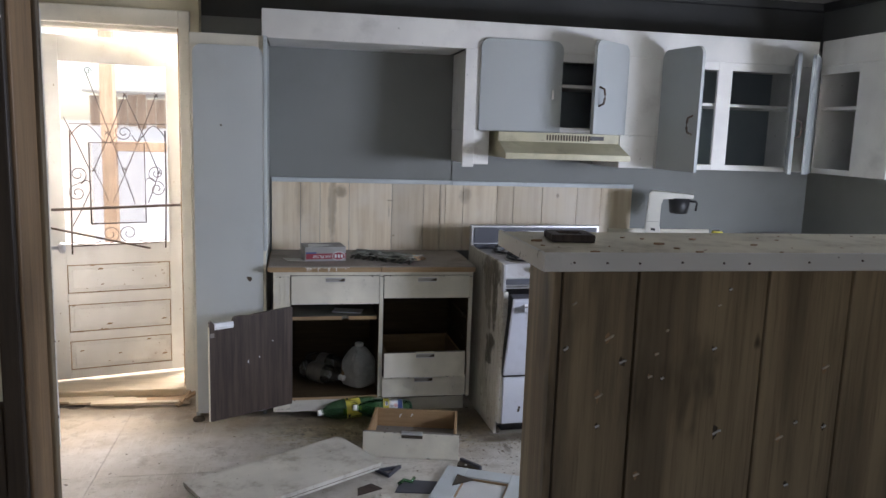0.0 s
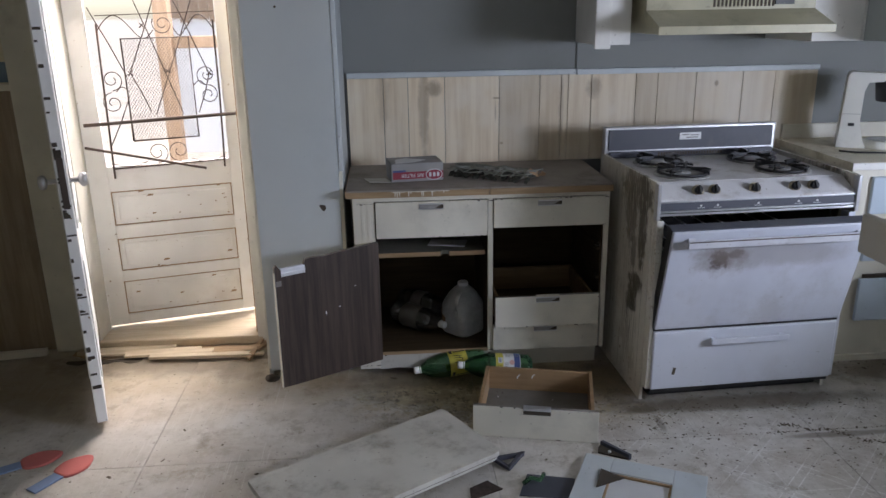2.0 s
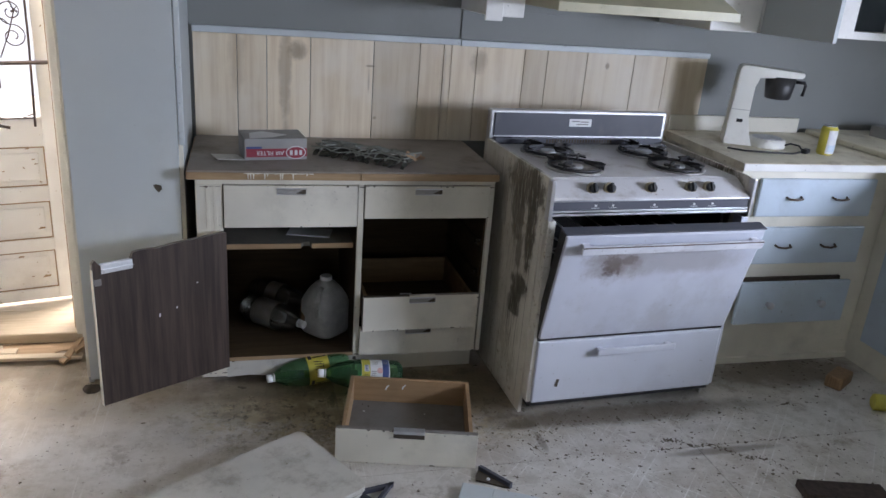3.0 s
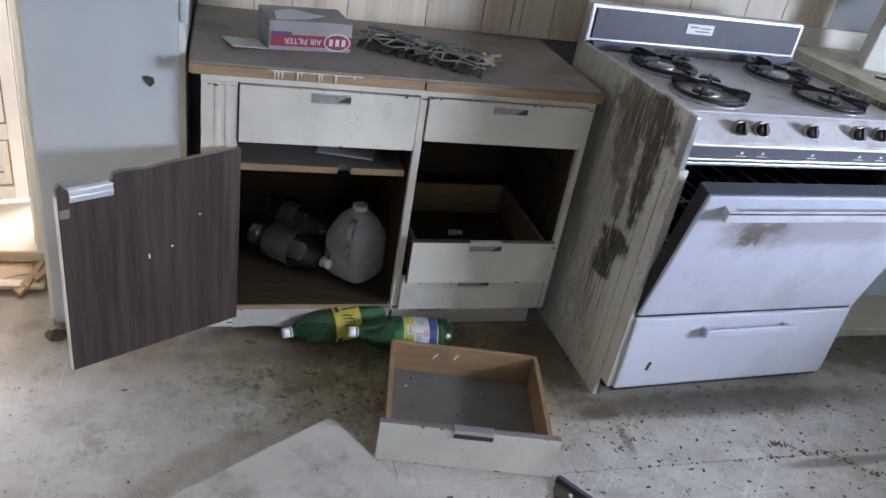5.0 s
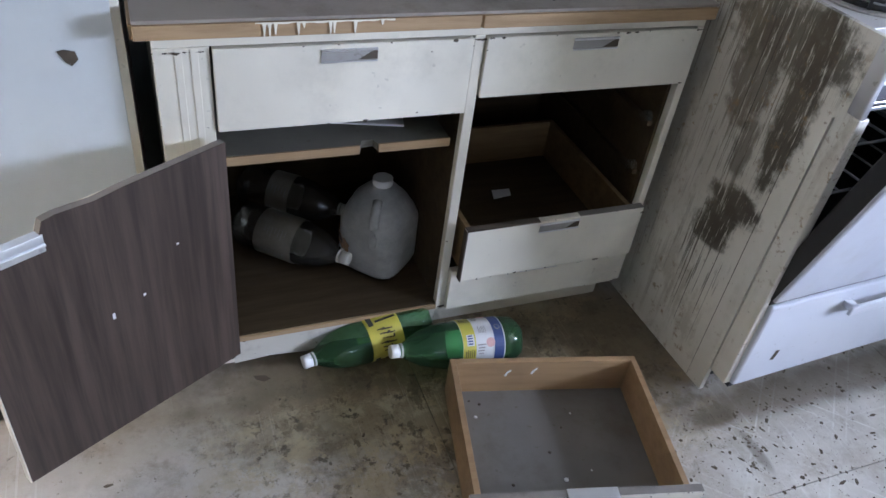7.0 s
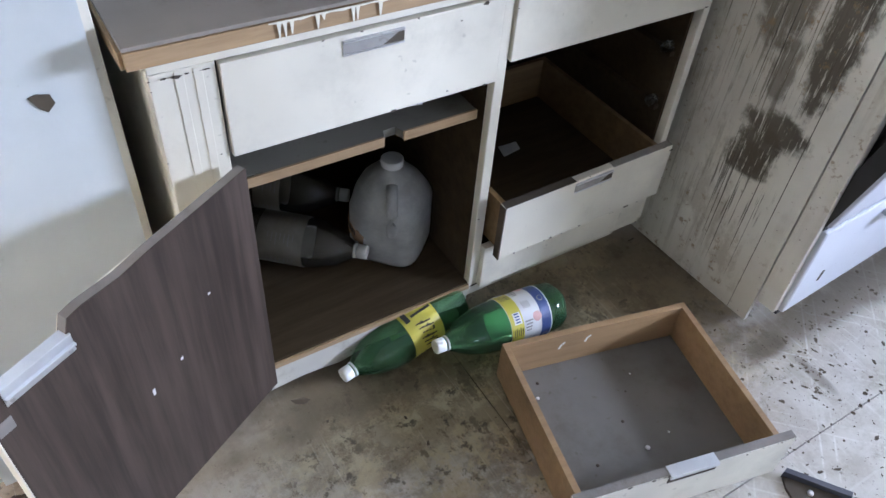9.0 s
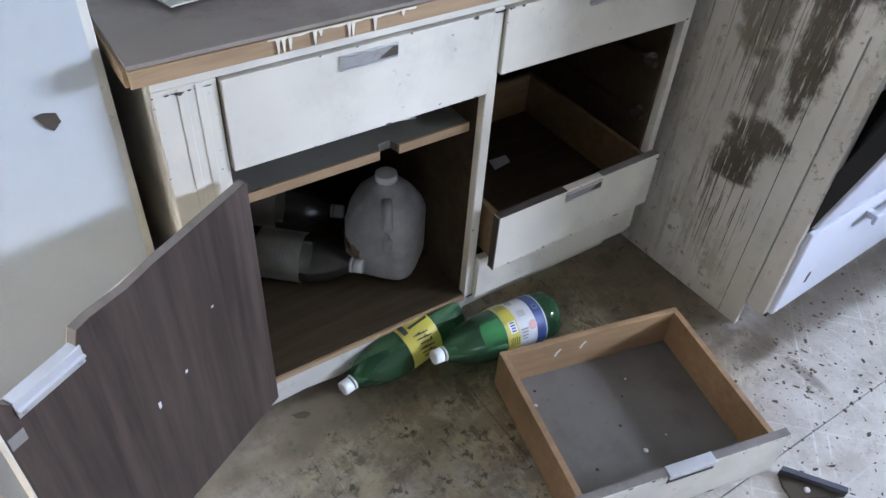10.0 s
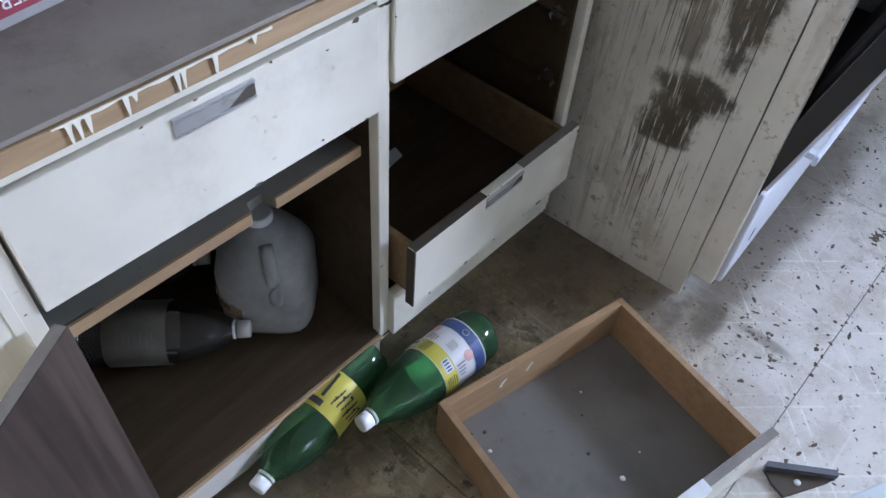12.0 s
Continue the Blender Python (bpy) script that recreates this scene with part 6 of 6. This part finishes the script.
wt = thing("worktop", (0, 0, 0.869), "worn cream worktop with a low back strip", "countertop")
b = bm_new()
slab(b, [(1.945, 3.805), (2.665, 3.805), (2.665, 1.46), (3.35, 1.46), (3.35, 4.449), (1.945, 4.449)], 0, 0.030)
part("surface", b, BARTOP, wt)
part("edge_strip", box(1.943, 2.660, 3.798, 3.8045, 0.0, 0.029, 0.002), WHITE, wt)
part("edge_strip", box(2.658, 2.6645, 1.46, 3.797, 0.0, 0.029, 0.002), WHITE, wt)
part("back_strip", box(1.965, 2.66, 4.425, 4.449, 0.0305, 0.100, 0.003), CREAM, wt)
part("raised_ledge", box(2.70, 3.34, 3.86, 4.42, 0.0305, 0.055, 0.006), BARTOP, wt)

cm = thing("coffee_maker", pose(2.105, 4.215, 0.899, 0, 0, -28), "off-white drip coffee maker with a black filter basket", "coffee maker")
b = bm_new()
slab(b, [(0.0, 0.0), (0.125, 0.0), (0.098, 0.05), (0.086, 0.12), (0.084, 0.25), (0.098, 0.292), (0.27, 0.300), (0.272, 0.322), (0.028, 0.334), (0.016, 0.318)], -0.055, 0.055, Matrix(((1, 0, 0, 0), (0, 0, -1, 0), (0, 1, 0, 0), (0, 0, 0, 1))))
bmesh.ops.bevel(b, geom=list(b.edges), offset=0.004, segments=2, affect="EDGES")
part("housing", b, OFFWHITEPLASTIC, cm)
b = lathe(bm_new(), [(0.078, 0.0), (0.080, 0.006), (0.078, 0.032), (0.070, 0.036)], 28, Matrix.Translation((0.185, 0, 0)))
bs = part("base", b, OFFWHITEPLASTIC, cm)
part("hot_plate", lathe(bm_new(), [(0.060, 0.0362), (0.060, 0.040), (0.054, 0.042)], 28, Matrix.Translation((0.185, 0, 0))), CHROME, bs)
bk = part("filter_basket", lathe(bm_new(), [(0.047, 0.205), (0.052, 0.210), (0.063, 0.298)], 24, Matrix.Translation((0.190, 0, 0))), BLACK, cm, "black filter basket")
part("basket_handle", tube(bm_new(), [(0.245, 0, 0.280), (0.286, 0, 0.280), (0.292, 0, 0.270), (0.286, 0, 0.225)], 0.007, 8), BLACK, bk)
part("switch", box(0.04, 0.065, -0.058, -0.054, 0.098, 0.112, 0.001), BLACK, cm)
part("seam", box(0.012, 0.085, -0.0562, -0.0545, 0.150, 0.152), BOXGREY, cm)
whole("power_cord", tube(bm_new(), [(2.30, 4.08, 0.905), (2.34, 4.06, 0.925), (2.37, 4.04, 0.920), (2.36, 4.00, 0.905), (2.28, 3.96, 0.905), (2.20, 3.97, 0.905), (2.08, 4.0, 0.905), (2.03, 4.05, 0.905)], 0.004, 7), BLACK, "black power cord of the coffee maker on the worktop", "cord")
b = box(-0.02, 0.02, -0.012, 0.012, 0, 0.02, 0.004)
whole("plug", b, BLACK, "black plug at the end of the cord", "plug", pose(2.365, 3.99, 0.9, 0, 0, 30))
can = thing("drink_can", pose(2.455, 3.985, 0.8995, 0, 0, 20), "yellow and white aluminium can standing on the worktop", "can")
part("body", lathe(bm_new(), [(0.026, 0), (0.033, 0.006), (0.033, 0.108), (0.027, 0.120)], 26), YELLOWLABEL, can)
part("rim", lathe(bm_new(), [(0.0275, 0.120), (0.0275, 0.123), (0.022, 0.123), (0.021, 0.119)], 26), ALU, can)
wrap_patch(can, PALELABEL, 210, 300, 0.008, 0.106, 0.0332)
wrap_patch(can, LIGHTBLUE, 220, 290, 0.015, 0.045, 0.0342)
b = box(-0.10, 0.10, -0.05, 0.05, 0, 0.05, 0.004)
whole("worktop_carton", b, BOXGREY, "flat pale carton lying on the corner of the worktop", "box", pose(3.05, 4.25, 0.9245, 0, 0, 10))

# dark square ring on the bar
b = bm_new()
for x0, x1, y0, y1 in ((-0.05, 0.05, -0.045, -0.022), (-0.05, 0.05, 0.022, 0.045), (-0.05, -0.026, -0.022, 0.022), (0.026, 0.05, -0.022, 0.022)):
    bx(b, x0, x1, y0, y1, 0, 0.015, 0.003)
bx(b, -0.026, 0.026, -0.022, 0.022, 0.0, 0.006)
whole("wooden_coaster", b, WALNUT, "dark brown square wooden ring on the bar top", "coaster", pose(0.552, 1.335, 1.3463, 0, 0, -6) @ Matrix.Diagonal((0.84, 0.84, 1, 1)))


# ---- things on the floor ----
def board_round(bm, w, h, r, t):
    pts = []
    for cx, cy, a0, rr in ((w, 0, 270, r), (w, h, 0, r), (0, h, 90, 0), (0, 0, 180, 0)):
        if not rr:
            pts.append((cx, cy))
            continue
        for k in range(7):
            a = radians(a0 + 15 * k)
            pts.append((cx - rr + rr * math.cos(a), (cy - rr if cy else rr) + rr * math.sin(a)))
    return slab(bm, pts, 0, t)


sb = thing("cupboard_panel", pose(-0.25, 2.765, 0.042, 0.6, -0.6, 30.5), "dirty white detached cupboard door lying on debris", "board")
part("board", board_round(bm_new(), 0.775, 0.355, 0.025, 0.017), SLABWHITE, sb)
part("dark_layer", board_round(bm_new(), 0.77, 0.35, 0.025, 0.004), WALNUT, sb, m=Matrix.Translation((0.002, 0.003, -0.0045)))
part("under_layer", board_round(bm_new(), 0.765, 0.345, 0.025, 0.010), SLABWHITE, sb, m=Matrix.Translation((0.004, 0.004, -0.015)))
b = box(-0.06, 0.06, -0.04, 0.04, 0, 0.028, 0.006)
whole("wood_block", b, RAWWOOD, "scrap wood block under the loose panel", "wood scrap", pose(-0.20, 2.98, 0.0, 0, 0, 20))
b = box(-0.06, 0.06, -0.04, 0.04, 0, 0.028, 0.006)
whole("wood_block", b, RAWWOOD, "scrap wood block under the loose panel", "wood scrap", pose(0.18, 3.20, 0.0, 0, 0, -10))

fr = thing("panel_frame", pose(0.628, 2.905, 0.002, 0, 0, 0), "pale blue detached cupboard door frame on the floor", "frame")
rm = pose(-0.03, 0.03, 0, 0, 0, -26)
for nm, x0, x1, y0, y1, z in (("stile", 0, 0.098, -0.09, 0.28, 0), ("stile", 0.302, 0.408, -0.09, 0.28, 0), ("rail", 0.098, 0.302, 0.195, 0.28, 0.0005), ("rail", 0.098, 0.302, -0.09, -0.01, 0.0005)):
    part(nm, box(x0, x1, y0, y1, z, 0.020, 0.003), TRIMBLUE, fr, m=rm)
for x0, x1, y0, y1 in ((0.098, 0.106, -0.01, 0.195), (0.294, 0.302, -0.01, 0.195), (0.106, 0.294, 0.187, 0.195), (0.106, 0.294, -0.01, -0.002)):
    part("moulding", box(x0, x1, y0, y1, 0.006, 0.015, 0.002), RAWWOOD, fr, "dirty inner moulding", rm)
part("panel", box(0.098, 0.302, -0.01, 0.195, 0.001, 0.006), PALELABEL, fr, m=rm)


def shard(label, pts, m, material=SOILSHADE, t=0.005, name="shard", group="shards"):
    b = slab(bm_new(), pts, 0, t)
    return whole(name, b, material, label, "debris", m, group)


def bracket(m, s):
    """A triangular dark bracket with an open middle."""
    b = bm_new()
    P = [(0, 0), (0.12 * s, 0.01 * s), (0.02 * s, 0.09 * s)]
    for i in range(3):
        a, c = Vector((*P[i], 0)), Vector((*P[(i + 1) % 3], 0))
        d = (c - a).normalized()
        n = Vector((-d.y, d.x, 0)) * 0.012 * s
        slab(b, [tuple((a)[:2]), tuple((c)[:2]), tuple((c + n - d * 0.008)[:2]), tuple((a + n + d * 0.008)[:2])], 0.0 + 0.0005 * i, 0.014)
    return whole("corner_bracket", b, DARKSTRIP, "dark triangular corner bracket lying on the floor", "bracket", m, "brackets")


bracket(pose(0.44, 3.13, 0.001, 0, 0, 50), 1.0)
wedge = shard("dark flanged metal corner piece lying on the floor", [(0, 0), (0.074, -0.098), (0.058, -0.092), (-0.022, -0.046), (-0.014, -0.020)], pose(0.792, 3.256, 0.001), SOILSHADE, 0.007, "metal_wedge")
part("flange", slab(bm_new(), [(0.0, 0.003), (0.012, 0.006), (0.084, -0.094), (0.074, -0.100)], 0.0, 0.020), DARKSTRIP, wedge)
part("screw_head", lathe(bm_new(), [(0.006, 0.007), (0.006, 0.010), (0.003, 0.012)], 10, Matrix.Translation((0.018, -0.052, 0))), PALELABEL, wedge)
shard("dark triangular shard of plastic on the floor", [(0, 0), (0.11, 0.02), (0.06, 0.09)], pose(0.70, 2.98, 0.023, 0, 0, 10))
shard("dark grey flat shard on the floor", [(0, 0), (0.17, -0.01), (0.19, 0.10), (0.03, 0.12)], pose(0.45, 2.99, 0.001, 0, 0, -8), DARKSTRIP, 0.004)
shard("dark flat shard by the loose panel", [(0, 0), (0.12, 0.02), (0.09, 0.08), (0.02, 0.06)], pose(0.29, 2.98, 0.001, 0, 0, 15), WALNUT, 0.004)
b = lathe(bm_new(), [(0.03, 0.0), (0.055, 0.02), (0.045, 0.06), (0.015, 0.085)], 16, None, lambda a, r, z: Vector((r * 1.3 * math.cos(a) * (1 + 0.15 * math.sin(3 * a + z * 40)), r * math.sin(a) * (1 + 0.18 * math.cos(2 * a - z * 30)), z * (1 + 0.1 * math.sin(4 * a)))))
whole("plastic_bag", b, SLABWHITE, "small crumpled white plastic bag on the floor", "bag", pose(0.37, 2.90, 0.0, 0, 0, 20) @ Matrix.Diagonal((0.8, 0.75, 0.42, 1)))
b = tube(bm_new(), [(0.0, 0, 0.02), (0.03, 0.01, 0.03), (0.06, 0.0, 0.022), (0.08, 0.02, 0.03)], 0.008, 7)
whole("green_clip", b, GREENPET, "small green plastic clip on the floor", "clip", pose(0.47, 3.03, 0.0, 0, 0, 10))
slat = bx(bm_new(), 0, 0.28, 0, 0.085, 0, 0.03, 0.004)
whole("dark_plank", slat, WALNUT, "dark offcut of board on the floor", "wood scrap", pose(1.80, 2.95, 0.001, 0, 0, -14))
b = bx(bm_new(), 0, 0.13, 0, 0.07, 0, 0.055, 0.009)
whole("wood_block", b, CASING, "dark brown scrap block by the cabinet plinth", "wood scrap", pose(2.44, 3.55, 0.0, 0, 0, 30))
yc = thing("drink_can", Matrix.Translation((2.475, 3.42, 0.034)) @ pose(0, 0, 0, 0, 90, -20), "yellow drink can lying on the floor by the cabinet", "can")
part("body", lathe(bm_new(), [(0.026, 0), (0.033, 0.006), (0.033, 0.108), (0.027, 0.120)], 26), YELLOWLABEL, yc)
part("rim", lathe(bm_new(), [(0.0275, 0.120), (0.0275, 0.123), (0.022, 0.123), (0.021, 0.119)], 26), ALU, yc)
for i, (x, y, a) in enumerate(((-1.36, 3.28, 30), (-1.165, 3.165, 58))):
    fl = thing("foam_flower", pose(x, y, 0.001, 0, 0, a), "faded red and blue foam shape lying on the floor", "foam toy", "foam shapes")
    part("stem", box(0, 0.12, -0.024, 0.024, 0, 0.006, 0.002), BLUEFELT, fl)
    part("head", lathe(bm_new(), [(0.068, 0), (0.068, 0.006), (0.060, 0.008)], 24, Matrix.Translation((0.165, 0, 0)), lambda a, r, z: Vector((r * (1 + 0.12 * math.cos(3 * a)) * math.cos(a), r * 0.75 * math.sin(a), z))), REDFELT, fl)

# crumbs strewn over the floor
b = bm_new()
rnd = random.Random(77)


def flake(x, y, s):
    """A flat ragged flake with its middle raised."""
    h = 0.0006 + s * (0.12 + 0.25 * rnd.random())
    a, long = rnd.random() * 6.28, 0.9 + 1.3 * rnd.random() ** 2
    ca, sa = math.cos(a), math.sin(a)
    n = 5
    vs = []
    for k in range(n):
        q = 2 * math.pi * k / n
        u, v = s * long * (0.5 + 0.7 * rnd.random()) * math.cos(q), s * (0.4 + 0.6 * rnd.random()) * math.sin(q)
        vs.append(b.verts.new((x + u * ca - v * sa, y + u * sa + v * ca, 0.0)))
    tp = b.verts.new((x + 0.2 * s, y, h))
    for k in range(n):
        b.faces.new((vs[k], vs[(k + 1) % n], tp))


for i in range(2100):
    if i % 3 == 0:
        x, y = -1.4 + 4.0 * rnd.random(), 2.2 + 2.05 * rnd.random()
    elif i % 3 == 1:
        x, y = 0.78 + 1.5 * rnd.random(), 3.0 + 0.6 * rnd.random()
    else:
        x, y = 0.85 + 1.1 * rnd.random(), 3.50 - 0.45 * rnd.random() ** 2
    flake(x, y, 0.0008 + 0.0062 * rnd.random() ** 5)
for i in range(150):
    flake(0.85 + 1.5 * rnd.random(), 3.285 + rnd.gauss(0, 0.003), 0.001 + 0.006 * rnd.random() ** 3)
for i in range(90):
    flake(-1.0 + 1.4 * rnd.random(), 3.1 + rnd.gauss(0, 0.3), 0.002 + 0.010 * rnd.random() ** 4)
for i in range(240):
    k = rnd.random()
    flake(1.50 + 0.38 * k + rnd.gauss(0, 0.008), 3.33 - 0.05 * k - 0.18 * k * k + 0.012 * math.sin(17 * k) + rnd.gauss(0, 0.007), 0.001 + 0.006 * rnd.random() ** 2)
for i in range(80):
    k = rnd.random()
    flake(1.09 - 0.06 * k + 0.02 * math.sin(14 * k) + rnd.gauss(0, 0.008), 3.46 - 0.13 * k + rnd.gauss(0, 0.006), 0.0008 + 0.004 * rnd.random() ** 3)
for i in range(260):
    flake(rnd.uniform(1.95, 2.65), 3.83 - 0.35 * rnd.random() ** 2, 0.0015 + 0.009 * rnd.random() ** 4)
whole("floor_crumbs", b, CRUMB, "dark crumbs and dirt strewn over the floor", "debris", kind="stuff")

# pieces of the half wall's damage
rnd = random.Random(9)
spots = [(0.586, 1.186, 0.012), (0.616, 1.142, 0.010), (0.682, 1.155, 0.005), (0.697, 1.108, 0.004), (0.672, 1.112, 0.005), (0.797, 1.162, 0.006), (0.573, 1.077, 0.010), (0.816, 0.998, 0.013), (1.035, 1.120, 0.009), (0.983, 1.010, 0.005), (0.950, 0.980, 0.011), (1.046, 0.999, 0.006), (0.659, 0.921, 0.009), (0.977, 0.882, 0.006), (0.517, 1.251, 0.005), (0.506, 1.168, 0.006), (0.700, 1.199, 0.003), (0.575, 1.020, 0.005), (0.800, 1.245, 0.004), (0.82, 1.275, 0.003)]
for k, (x, z, s) in enumerate(spots):
    s *= 1.4
    n = 9
    pts = [(x + s * (0.25 + 0.75 * rnd.random()) * math.cos(2 * math.pi * q / n) * 0.55, z + s * (0.35 + 0.75 * rnd.random()) * math.sin(2 * math.pi * q / n)) for q in range(n)]
    mk = part("splinter_mark", slab(bm_new(), pts, 0, 0.0010, Matrix.Translation((0, 1.1998, 0)) @ UPRIGHT), SOILSHADE if k % 2 else LEAFDRY, half)
    a = rnd.uniform(-0.6, 0.6)
    p0 = (x - s * 0.3, 1.1985, z - s * 0.2)
    part("torn_fibre", tube(bm_new(), [p0, (x + s * 0.3 * math.cos(a), 1.1965, z + s * 0.2), (x + s * 0.6 * math.cos(a), 1.1975, z + s * (0.4 + 0.5 * math.sin(a)))], 0.0021, 5), PALELABEL if k % 2 else PINE, mk)

# litter on the bar top
b = bm_new()
for k in range(60):
    x, y = 0.47 + 1.6 * rnd.random(), 1.18 + 0.26 * rnd.random()
    s = 0.0015 + 0.006 * rnd.random() ** 3
    pts = [(x + s * (0.5 + rnd.random()) * math.cos(q) * 1.6, y + s * (0.4 + 0.6 * rnd.random()) * math.sin(q)) for q in (0.1, 1.3, 2.4, 3.5, 4.8)]
    slab(b, pts, 1.3462, 1.3466 + s * 0.5)
whole("bar_litter", b, LEAFDRY, "brown crumbs and bits strewn over the bar top", "debris", kind="stuff")

# floor panels last
STEP = 1.22
for i in range(-3, 3):
    for j in range(-5, 2):
        x0, y0 = 0.388 + STEP * i, 3.285 + STEP * j
        x1, y1 = min(x0 + STEP, 3.35), min(y0 + STEP, 4.45)
        x0, y0 = max(x0, -2.42), max(y0, -2.30)
        if x1 - x0 > 0.05 and y1 - y0 > 0.05:
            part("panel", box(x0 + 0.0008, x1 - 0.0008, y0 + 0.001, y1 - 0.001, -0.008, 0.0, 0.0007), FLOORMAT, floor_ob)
